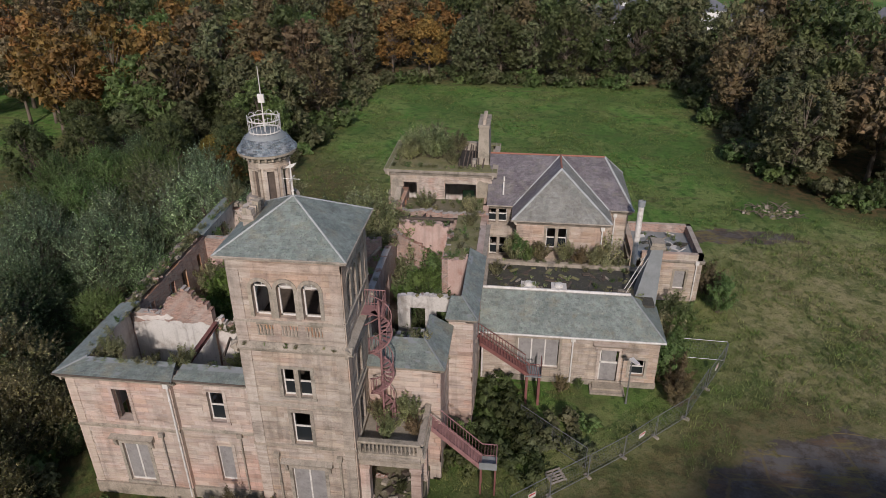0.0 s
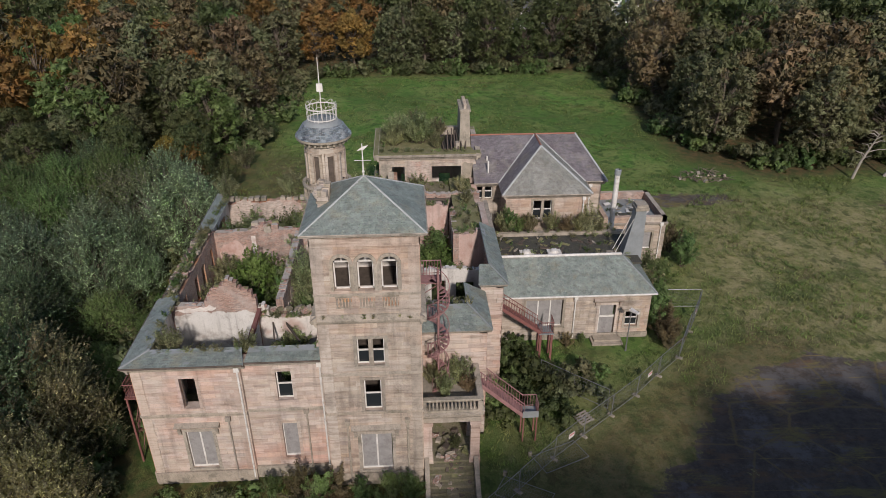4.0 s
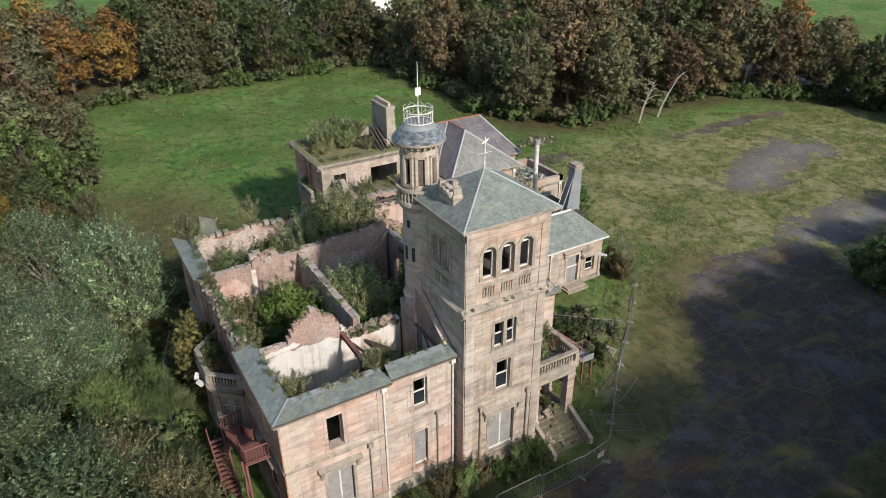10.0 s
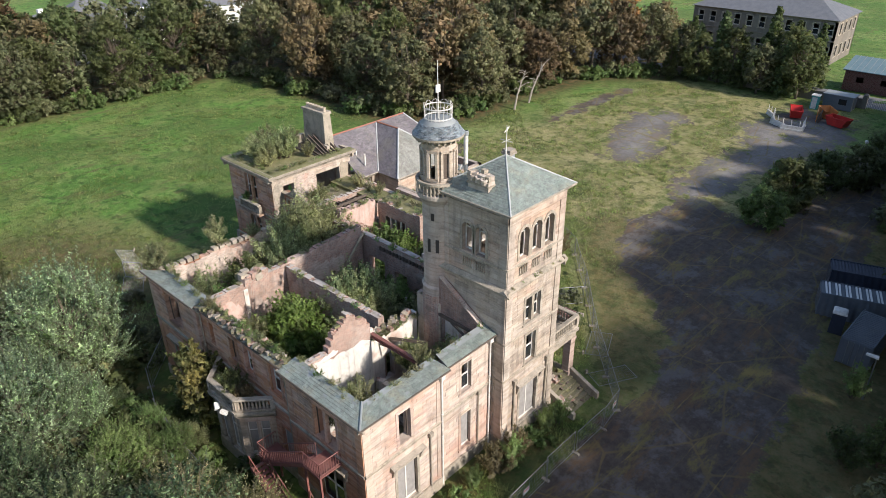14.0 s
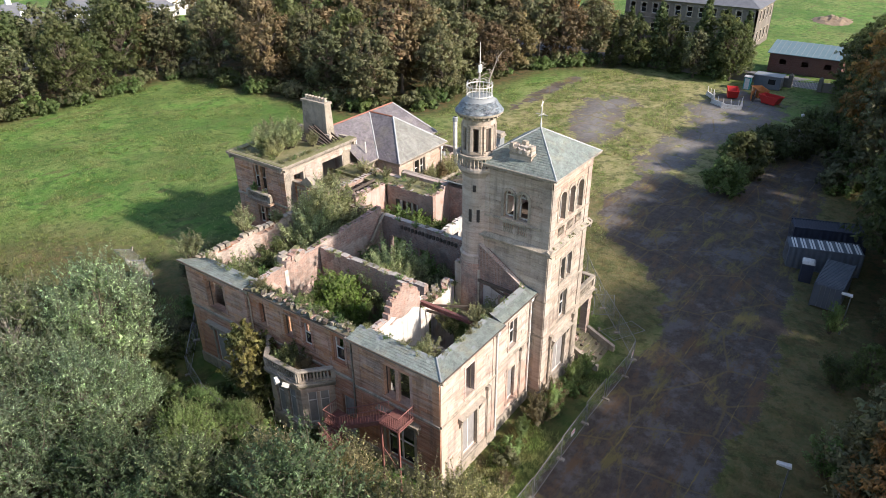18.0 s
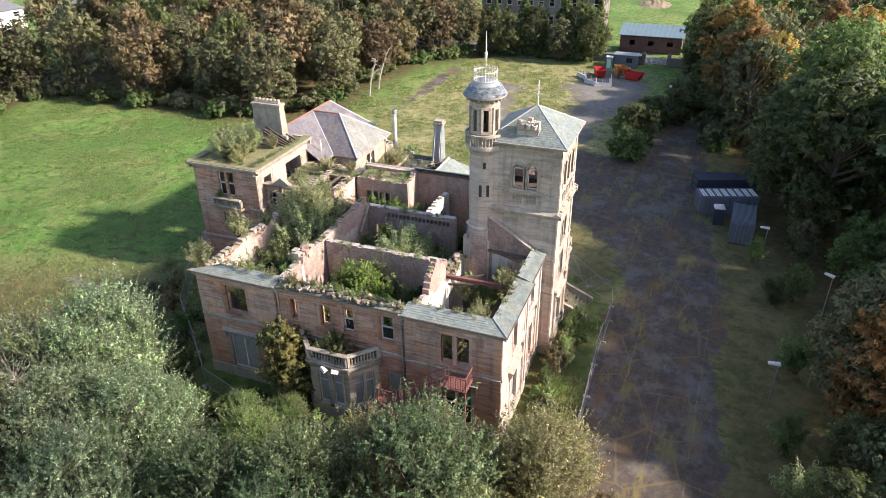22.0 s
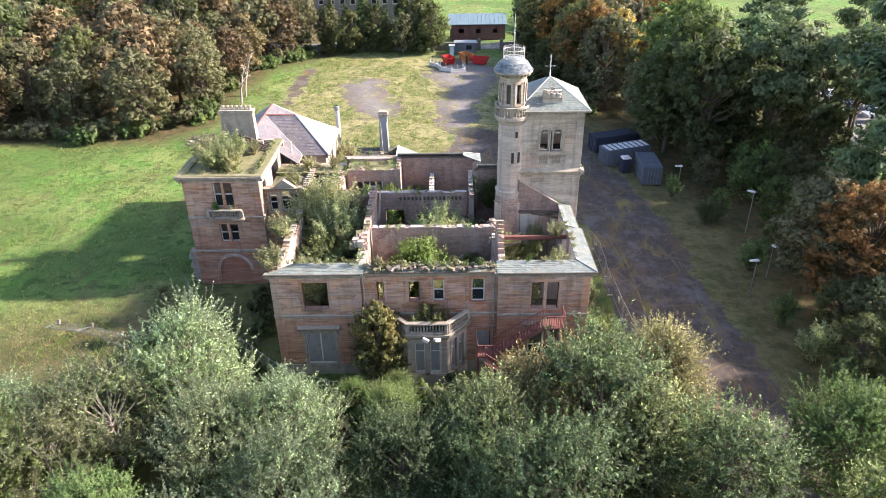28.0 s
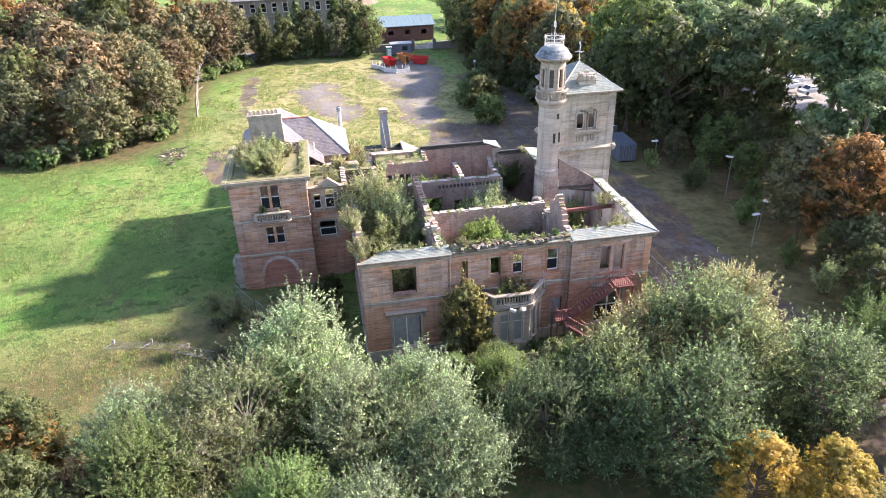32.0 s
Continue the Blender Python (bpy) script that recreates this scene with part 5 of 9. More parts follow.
def torn(parent, P, s0, s1, z0, z1, mat, seed, o=0.02, edge=0.5, name="plaster_patch", side_in=False, th=0.5):
    """A torn sheet of plaster or facing left on a wall, with ragged edges all round."""
    mb, n = MB(), max(4, int((s1 - s0) / 0.14))
    oa, ob = (-th + 0.004, -th - o) if side_in else (-0.004, o)
    for i in range(n + 1):
        q = s0 + (s1 - s0) * i / n
        t = abs(2 * i / n - 1) ** 3
        top = z1 - edge * (0.5 + 0.9 * noise.noise((q * 0.9, seed * 5.3, 1.1)) + 0.5 * noise.noise((q * 3.1, seed * 2.1, 7.7)) + 0.35 * noise.noise((q * 9.0, seed * 1.7, 4.2))) - t * edge
        low = z0 + edge * (0.5 + 0.9 * noise.noise((q * 1.1, seed * 4.1, 3.3)) + 0.4 * noise.noise((q * 3.3, seed * 8.1, 2.7)) + 0.35 * noise.noise((q * 8.0, seed * 6.7, 9.2))) + t * edge
        if top - low < 0.06:
            low = top = (top + low) / 2
            top += 0.06
        mb.v.extend([P(q, oa, low), P(q, ob, low), P(q, ob, top), P(q, oa, top)])
    for i in range(n):
        a, b = 4 * i, 4 * i + 4
        for k in range(4):
            l = (k + 1) % 4
            mb.f.append((a + k, b + k, b + l, a + l))
    mb.f.extend([(0, 1, 2, 3), (4 * n + 3, 4 * n + 2, 4 * n + 1, 4 * n)])
    return part(name, mb, mat, parent)


w1 = inner((0.6, 6.35), (6.3, 6.35), 9.45, 0.5, [], BRICK, BRICK, 21, 0.14, ((4.0, 1.75, 2.1),))
torn(w1, side((0.6, 6.35), "E"), 0.1, 5.7, 3.2, 9.15, WHITEWALL, 3, 0.03, 0.25)
torn(w1, side((0.6, 6.35), "E"), 0.3, 3.0, 8.9, 9.6, PLASTER, 4, 0.025, 0.3)
torn(w1, side((0.6, 6.35), "E"), 0.2, 5.0, 4.0, 7.0, PLASTER, 5, 0.03, 0.6, side_in=True)
w2 = inner((6.3, 6.6), (10.8, 6.6), 8.4, 0.5, [(1.3, 2.2, 4.4, 6.6)], PLASTER, BRICK, 22, 0.2, ((0.3, 0.5, 0.8),))
for i in range(26):
    part("loose_stone", MB().obox(pose(6.5 + 0.15 * i + rnd.uniform(-0.1, 0.1), 6.65 + rnd.uniform(-0.25, 0.6), 8.3 + rnd.uniform(0, 0.45), rnd.uniform(-20, 20), rnd.uniform(-20, 20), rnd.uniform(0, 90)), rnd.uniform(0.25, 0.55), rnd.uniform(0.2, 0.4), rnd.uniform(0.15, 0.3)), rnd.choice((TRIM, RUBBLE, BRICK)), w2)
inner((6.45, 6.3), (6.45, 0.8), 5.2, 0.4, [(1.8, 2.9, 3.0, 5.0)], PLASTER, PLASTER, 23, 0.5)
w4 = inner((7.5, 17.3), (7.5, 6.9), 9.5, 0.5, [(3.0, 4.1, 4.4, 7.0), (5.4, 6.5, 4.4, 7.0), (8.2, 9.2, 4.4, 7.0)], BRICK, BRICK, 24, 0.08, loose=0.4)
w5 = inner((0.7, 17.45), (15.2, 17.45), 9.3, 0.55, [(1.2, 2.2, 5.6, 7.4), (9.0, 10.2, 0.6, 6.0)], BRICK, BRICK, 25, 0.08, (), slope=0.048, loose=0.5)
torn(w5, side((0.7, 17.45), "E"), 0.4, 2.8, 5.0, 8.6, PINKPLASTER, 6, 0.02, 0.7)
torn(w5, side((0.7, 17.45), "E"), 3.8, 6.6, 3.4, 7.4, PINKPLASTER, 7, 0.02, 0.9)
torn(w5, side((0.7, 17.45), "E"), 7.4, 12.5, 6.2, 9.0, PALEBRICK, 8, 0.02, 0.8)
torn(w5, side((0.7, 17.45), "E"), 1.0, 12.5, 5.0, 9.2, PALEBRICK, 9, 0.03, 0.8, side_in=True, th=0.55)
torn(w4, side((7.5, 17.3), "S"), 0.4, 3.0, 6.6, 9.1, PALEBRICK, 10, 0.02, 0.7)
torn(w4, side((7.5, 17.3), "S"), 6.8, 8.0, 4.6, 7.2, PLASTER, 11, 0.02, 0.6)
torn(w4, side((7.5, 17.3), "S"), 1.0, 9.5, 5.4, 8.8, PALEBRICK, 12, 0.03, 0.9, side_in=True)
st = MB()
pbox(st, side((0.7, 17.45), "E"), 3.1, 3.45, 0.003, 0.05, 3.0, 9.0)
part("pilaster_strip", st, PLASTER, w5)
w6 = inner((15.4, 18.0), (15.4, 9.0), 9.15, 0.5, [(1.2, 3.0, 4.6, 7.4), (4.2, 5.6, 4.6, 7.0)], BRICK, BRICK, 26, 0.04, loose=0.3)
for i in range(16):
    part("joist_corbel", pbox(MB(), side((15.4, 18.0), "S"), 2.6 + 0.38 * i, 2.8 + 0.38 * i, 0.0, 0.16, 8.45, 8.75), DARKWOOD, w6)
inner((16.0, 21.2), (20.1, 21.2), 9.7, 0.5, [], PINKPLASTER, BRICK, 27, 0.25)
inner((15.4, 24.2), (15.4, 18.0), 9.0, 0.5, [(1.0, 2.2, 4.6, 7.0)], BRICK, BRICK, 28, 0.4)
inner((10.9, 6.6), (10.9, 4.4), 10.2, 0.45, [], STONE, BRICK, 29, 0.3)
# raked brick gable against the tower, below the roof scar
rk = MB()
rk.hexa([(10.95, 0.9, 9.0), (11.38, 0.9, 9.0), (11.38, 4.6, 9.0), (10.95, 4.6, 9.0), (10.95, 0.9, 9.9), (11.38, 0.9, 9.9), (11.38, 4.5, 12.2), (10.95, 4.5, 12.2)])
rg = part("raked_gable", rk, DARKBRICK, main)
part("raked_coping", MB().beam((11.1, 0.8, 9.87), (11.1, 4.55, 12.25), 0.34, 0.06), PALEBRICK, rg)
# chimney stump on the cross wall
for i in range(16):
    part("stump_stone", MB().obox(pose(4.2 + 0.38 * (i % 5) + rnd.uniform(-0.1, 0.1), 17.6 + 0.3 * (i // 5) + rnd.uniform(-0.1, 0.1), 9.3 + 0.12 * (i % 3), rnd.uniform(-10, 10), rnd.uniform(-10, 10), rnd.uniform(-20, 20)), 0.55, 0.45, 0.5), rnd.choice((TRIM, MOSS, BRICK)), main)
# parapet teeth along the broken north wall head
for i in range(22):
    if i in (6, 7, 14):
        continue
    part("coping_stone", MB().box(0.7 + 0.57 * i, 23.85 + rnd.uniform(-0.03, 0.03), 9.2, 1.13 + 0.57 * i, 24.35, 9.46 + rnd.uniform(-0.05, 0.08)), TRIM, main)
# rubble floors
fl = MB()
for x0, y0, x1, y1, z in ((0.6, 0.6, 11.3, 6.4, 2.6), (0.6, 6.9, 7.0, 17.3, 2.4), (7.5, 6.9, 15.0, 17.3, 2.2), (0.6, 18.0, 15.0, 23.8, 4.2), (15.4, 5.0, 22.4, 21.0, 1.6)):
    nx, ny = int((x1 - x0) / 0.6) + 1, int((y1 - y0) / 0.6) + 1
    base = len(fl.v)
    for j in range(ny + 1):
        for i in range(nx + 1):
            x, y = x0 + (x1 - x0) * i / nx, y0 + (y1 - y0) * j / ny
            fl.v.append((x, y, z + 0.8 * noise.noise((x * 0.5, y * 0.5, 1)) + 0.35 * noise.noise((x * 1.7, y * 1.7, 4))))
    for j in range(ny):
        for i in range(nx):
            k = base + j * (nx + 1) + i
            fl.f.append((k, k + 1, k + nx + 2, k + nx + 1))
part("rubble_floor", fl, RUBBLE, main, "mossy heaps of fallen rubble")
# steel beam and burnt joists left in the south rooms
part("steel_beam", MB().box(6.41, 0.3, 8.9, 6.49, 6.4, 9.12).box(6.32, 0.3, 9.12, 6.58, 6.4, 9.16).box(6.32, 0.3, 8.86, 6.58, 6.4, 8.9), REDPAINT, main, "rusty red steel beam")
for i in range(2):
    part("joist", MB().beam((7.6 + 1.7 * i, 4.4 + rnd.uniform(-0.3, 0.3), 7.9), (7.2 + 0.9 * i, 6.5, 7.95 + rnd.uniform(-0.5, 0.2)), 0.09, 0.2), DARKWOOD, main)
# lining of the room against the tower: plaster above, brown boards below, charred timbers
part("plaster", MB().box(11.28, 0.7, 5.0, 11.36, 4.4, 8.7), PINKPLASTER, main, "bare pink plaster")
torn(main, side((11.27, 4.5), "S"), 0.0, 2.0, 5.6, 9.2, WHITEWALL, 41, 0.03, 0.3)
for i in range(11):
    part("wall_board", MB().box(11.19, 0.95 + 0.2 * i, 4.2, 11.25, 1.13 + 0.2 * i, 8.5 + rnd.uniform(-0.4, 0.25)), rnd.choice((PINKPLASTER, PINKPLASTER, TRIM, PLASTER)), main)
part("wall_beam", MB().beam((10.88, 0.9, 9.2), (10.88, 4.5, 9.3), 0.12, 0.2), DARKWOOD, main, "charred roof timber")
part("wall_beam", MB().beam((10.3, 1.0, 8.9), (10.9, 3.4, 9.1), 0.1, 0.16), DARKWOOD, main, "charred roof timber")
part("skew_timber", MB().beam((13.4, 17.25, 7.4), (15.2, 17.2, 9.5), 0.16, 0.18), TRIM, main)

# east half of the block
PEa = side((17.2, 3.3), "E")
PEb = side((21.6, 3.3), "N")
PEc = side((21.6, 7.7), "E")
PEd = side((23.2, 7.7), "N")
hEd = []
for P, L, hs, top in ((PEa, 4.4, [], None), (PEb, 4.4, [], None), (PEc, 1.6, [], None), (PEd, 13.6, hEd, None)):
    z = 9.1 if P in (PEa, PEb) else 9.8
    w = wall("wall", main, P, L, 0.0, z, 0.5, hs, PINK, skin=BRICK, top=top)
    ashlar(w, P, L, 0.2, z - 0.4, hs, PINK, 0.34, 0, seed=len(STONES) + 3)
    co = MB()
    pext(co, P, -0.1, L + 0.25, [(0.0, z - 0.3), (0.1, z - 0.26), (0.3, z - 0.1), (0.34, z), (0.0, z + 0.02)])
    part("cornice", co, TRIM, w)
slates(main, (17.2, 3.0, 9.15), (21.9, 3.0, 9.15), (20.4, 5.0, 9.95), (17.2, 5.0, 9.95), SLATE, 0.3, 0.24, 0.03, under=LEAD, ragged=0.3)
slates(main, (21.9, 3.0, 9.15), (21.9, 7.7, 9.15), (20.4, 7.7, 9.95), (20.4, 5.0, 9.95), SLATE, 0.3, 0.24, 0.03, under=LEAD, ragged=0.3)
slates(main, (21.4, 7.4, 9.85), (23.5, 7.4, 9.85), (22.3, 9.2, 10.5), (21.6, 9.2, 10.5), SLATE, 0.3, 0.24, 0.03, under=LEAD)
slates(main, (23.5, 7.4, 9.85), (23.5, 16.0, 9.85), (22.3, 16.0, 10.5), (22.3, 9.2, 10.5), SLATE, 0.3, 0.24, 0.03, under=LEAD, ragged=0.2)
cap(main, (21.9, 3.0, 9.2), (20.4, 5.0, 10.0), 0.06)
cap(main, (23.5, 7.4, 9.9), (22.3, 9.2, 10.55), 0.06)
inner((17.4, 8.2), (22.6, 8.2), 8.0, 0.45, [(1.5, 2.6, 4.6, 6.8)], PLASTER, BRICK, 31, 0.5)
inner((17.4, 12.2), (22.6, 12.2), 8.3, 0.45, [(0.9, 2.0, 5.4, 7.4), (2.8, 4.2, 5.4, 7.2)], WHITEWALL, BRICK, 32, 0.25)
inner((20.2, 21.0), (20.2, 15.6), 9.5, 0.45, [(1.0, 3.6, 6.0, 8.3)], BRICK, BRICK, 33, 0.15)
inner((20.66, 15.6), (22.7, 15.6), 9.7, 0.45, [], PINKPLASTER, BRICK, 34, 0.3)
inner((15.7, 20.4), (20.2, 20.4), 9.2, 0.4, [], BRICK, BRICK, 35, 0.12, (), slope=-0.55)
for i in range(4):
    part("mullion", MB().box(20.25, 17.4 + 0.65 * i, 6.0, 20.4, 17.55 + 0.65 * i, 8.3), WHITEPAINT, main)
part("mossy_flat_roof", MB().box(20.25, 15.65, 9.3, 22.7, 21.0, 9.5), MOSS, main, "flat roof overgrown with moss")
for i in range(9):
    part("joist", MB().beam((15.9 + 0.5 * i, 21.4, 9.3 + rnd.uniform(-0.2, 0.2)), (16.0 + 0.5 * i + rnd.uniform(-0.3, 0.3), 24.2, 9.3 + rnd.uniform(-0.6, 0.3)), 0.1, 0.2), DARKWOOD, main)
part("purlin", MB().beam((15.6, 22.6, 9.5), (20.4, 22.8, 9.45), 0.14, 0.22), DARKWOOD, main)

# ---- canted bay on the west side ----
bay = thing("bay_window", "canted stone bay window with balustraded balcony on the west front", "bay window")
BP = [(0.25, 9.3), (-1.5, 10.9), (-1.5, 14.0), (0.25, 15.6)]
for (a, b) in zip(BP[::-1], BP[::-1][1:]):
    d = Vector((b[0] - a[0], b[1] - a[1]))
    L = d.length
    d.normalize()
    P = side(a, (d.x, d.y))
    hs = [(L / 2 - 0.85, L / 2 + 0.85, 1.1, 4.0)] if L < 2.7 else [(0.45, 1.45, 1.1, 4.0), (1.65, 2.65, 1.1, 4.0)]
    w = wall("wall", bay, P, L, 0.0, 4.7, 0.4, hs, STONE)
    for h in hs:
        window(bay, P, *h, "bay", surround=False, depth=0.16, bars=2 if L < 2.7 else 1, sur=STONE)
    co = MB()
    pext(co, P, -0.1, L + 0.1, [(0.0, 4.4), (0.12, 4.46), (0.3, 4.75), (0.32, 4.95), (0.0, 4.98)])
    pbox(co, P, -0.05, L + 0.05, 0.0, 0.1, 0.0, 0.9)
    part("cornice", co, TRIM, w)
    b0, b1 = Vector(a), Vector(b)
    balustrade(bay, tuple(b0 + Vector((-0.05, 0))), tuple(b1 + Vector((-0.05, 0))), 5.0, 1.0)
part("balcony_floor", MB().poly(*[(x, y, 5.0) for x, y in BP]).poly(*[(x, y, 4.7) for x, y in BP[::-1]]), RUBBLE, bay)

# ---- north west wing ----
wing = thing("north_west_wing", "three-storey sandstone wing with bracketed cornice and overgrown flat roof", "building wing")
NX0, NX1, NY0, NY1, NZ = 14.0, 23.2, 28.3, 35.4, 11.6
hw = [(2.75, 4.55, 8.5, 11.0), (2.75, 4.5, 4.8, 6.7), (2.1, 5.1, 0.4, 3.2)]
PWw = side((NX0, NY1), "S")
PWs = side((NX0, NY0), "E")
PWe = side((NX1, NY0), "N")
PWn = side((NX1, NY1), "W")
hs_s = [(1.2, 2.4, 8.0, 10.4), (5.0, 7.8, 7.6, 10.4)]
for P, L, hs, lim, mat in ((PWw, NY1 - NY0, hw, 150, WEST), (PWs, NX1 - NX0, hs_s, 0, STONE), (PWe, NY1 - NY0, [(2.0, 3.0, 6.0, 8.0)], 0, PINK), (PWn, NX1 - NX0, [(2.0, 3.2, 5.0, 7.0), (6.0, 7.2, 5.0, 7.0)], 0, WEST)):
    w = wall("wall", wing, P, L, 0.0, NZ - 0.1, 0.5, hs, mat, skin=PLASTER)
    ashlar(w, P, L, 0.1, NZ - 0.5, hs, mat, 0.34, lim, seed=len(STONES) + 3)
    co = MB()
    pext(co, P, -0.45, L + 0.45, [(0.0, NZ - 0.5), (0.12, NZ - 0.45), (0.2, NZ - 0.2), (0.45, NZ - 0.1), (0.5, NZ + 0.12), (0.0, NZ + 0.2)])
    pext(co, P, 0, L, [(0.0, 3.7), (0.1, 3.74), (0.1, 3.9), (0.0, 3.96)])
    pext(co, P, 0, L, [(0.0, 7.3), (0.1, 7.34), (0.1, 7.5), (0.0, 7.56)])
    part("cornice", co, TRIM, w)
    corbels(w, P, L, NZ - 0.12, 0.45, 0.16, 0.36, 0.24)
for a, b, c, d, mt, sd in ((2.6, 4.9, 8.6, 11.0, PALEBRICK, 31), (7.9, 9.1, 8.0, 11.0, TRIM, 32), (0.1, 1.1, 8.6, 11.0, TRIM, 33), (5.0, 7.8, 10.45, 11.05, PALEBRICK, 34), (5.6, 8.2, 6.0, 7.2, PLASTER, 35), (0.2, 4.6, 1.0, 4.6, BRICK, 36)):
    torn(wing, PWs, a, b, c, d, mt, sd, 0.05, 0.35 if b - a < 3 else 0.6)
for i in range(7):
    part("burnt_rafter", MB().beam((20.2 + 0.35 * i, 29.0, 11.75), (20.3 + 0.35 * i + rnd.uniform(-0.3, 0.3), 31.5 + rnd.uniform(-0.6, 0.8), 12.4 + rnd.uniform(-0.3, 0.6)), 0.1, 0.18), DARKWOOD, wing)
# flat near-black sheet on the closed roof, painted as the dark of a hole
part("burnt_opening", MB().box(20.0, 29.6, 11.66, 21.7, 33.6, 11.7), DARKIN, wing)
part("broken_wall", MB().box(21.35, 29.4, 11.6, 21.7, 30.0, 12.3), TRIM, wing)
part("broken_wall", MB().box(20.2, 33.6, 11.6, 21.8, 34.0, 12.5), TRIM, wing)
window(wing, PWw, 2.75, 4.55, 8.5, 11.0, "double", bars=2, sur=WEST)
window(wing, PWw, 2.75, 4.5, 4.8, 6.7, "double", bars=2, sur=WEST)
balustrade(wing, (NX0 - 0.45, 33.3), (NX0 - 0.45, 30.2), 7.55, 0.9)
part("balcony_slab", MB().box(NX0 - 0.7, 30.0, 7.35, NX0, 33.5, 7.55), WEST, wing)
arc = MB()
arch_ring(arc, PWw, 2.1, 5.1, 1.7, 0.3, 0.06, 14)
part_each("arch_stone", arc, PINK, wing)
part("blocked_arch", pbox(MB(), PWw, 2.1, 5.1, -0.3, -0.12, 0.3, 3.2), surf("red infill masonry", (0.4, 0.17, 0.11), (0.33, 0.15, 0.1), 1.4, 0.92, stain=(0.17, 0.1, 0.08), stain_amt=0.5, speck=0.4, band=0.5), wing)
af = MB()
arch_fill(af, PWw, 2.1, 5.1, 1.7, 3.22, 0.3)
part("spandrel", af, WEST, wing)
part("roof", MB().box(NX0 + 0.2, NY0 + 0.2, NZ - 0.1, NX1 - 0.2, NY1 - 0.2, NZ + 0.05), MOSS, wing, "flat roof overgrown with moss and shrubs")
part("roof_edge", MB().box(NX0 - 0.42, NY0 - 0.42, NZ + 0.12, NX1 + 0.42, NY0 + 0.5, NZ + 0.2).box(NX0 - 0.42, NY0 + 0.5, NZ + 0.12, NX0 + 0.6, NY1 + 0.42, NZ + 0.2).box(NX0 + 0.6, NY1 - 0.4, NZ + 0.12, NX1 + 0.42, NY1 + 0.42, NZ + 0.2), MOSS, wing)
# quoin blocks left of the wing
for i in range(7):
    part("toothing_stone", MB().box(14.0 + 0.1 * (i % 2), 35.4, 0.3 + 0.5 * i, 14.9, 36.0 + 0.25 * (i % 2), 0.75 + 0.5 * i), TRIM, wing)
# connecting range with a small pediment
link = thing("link_range", "narrow linking range with a small stone pediment, roof burnt out", "building wing")
PL = side((15.2, 28.3), "S")
hl = [(0.5, 1.2, 7.5, 9.2), (1.6, 2.5, 7.5, 9.6), (2.8, 3.3, 7.5, 9.2), (0.8, 2.4, 4.5, 6.2)]
w = wall("wall", link, PL, 3.9, 0.0, 9.9, 0.5, hl, WEST, skin=BRICK)
ashlar(w, PL, 3.9, 0.2, 9.5, hl, WEST, 0.34, 0, seed=77)
ped = MB()
pext(ped, PL, -0.1, 3.9, [(0.0, 9.7), (0.2, 9.75), (0.35, 9.95), (0.0, 10.0)])
ped.hexa([PL(1.0, 0.3, 9.98), PL(3.1, 0.3, 9.98), PL(3.1, -0.2, 9.98), PL(1.0, -0.2, 9.98), PL(2.0, 0.3, 10.75), PL(2.1, 0.3, 10.75), PL(2.1, -0.2, 10.75), PL(2.0, -0.2, 10.75)])
part("pediment", ped, TRIM, w)
for h in hl:
    window(link, PL, *h, "sash")
w = wall("wall", link, side((15.2, 24.4), "E"), 8.0, 0.0, 9.6, 0.5, [], BRICK, skin=PLASTER, top=ragged(9.3, 0.3, 41))
part("burnt_roof", MB().box(15.6, 24.4, 8.7, 20.6, 28.3, 8.85), RUBBLE, link)
part("mossy_ledge", MB().box(20.6, 21.6, 8.9, 22.9, 28.3, 9.15), MOSS, link)
w = wall("wall", link, side((23.1, 21.3), "N"), 7.0, 0.0, 9.2, 0.5, [(2.0, 3.2, 5.8, 8.0)], PINK, skin=PLASTER)
# wide chimney on the wing
stack = thing("chimney_stack", "broad weathered stone chimney stack with a row of clay pots", "chimney")
part("shaft", MB().hexa([(21.75, 30.1, 11.5), (22.85, 30.1, 11.5), (22.85, 33.5, 11.5), (21.75, 33.5, 11.5), (21.85, 30.2, 15.1), (22.7, 30.2, 15.1), (22.7, 33.4, 15.1), (21.85, 33.4, 15.1)]).box(21.75, 30.1, 15.1, 22.8, 33.5, 15.35), TRIM, stack)
for i in range(7):
    k = MB().lathe(22.28, 30.5 + 0.44 * i, [(0.17, 15.35), (0.14, 15.6), (0.17, 15.66), (0.17, 15.74), (0.08, 15.74)], 8)
    part("chimney_pot", k, CLAYPOT, stack, smooth=True)

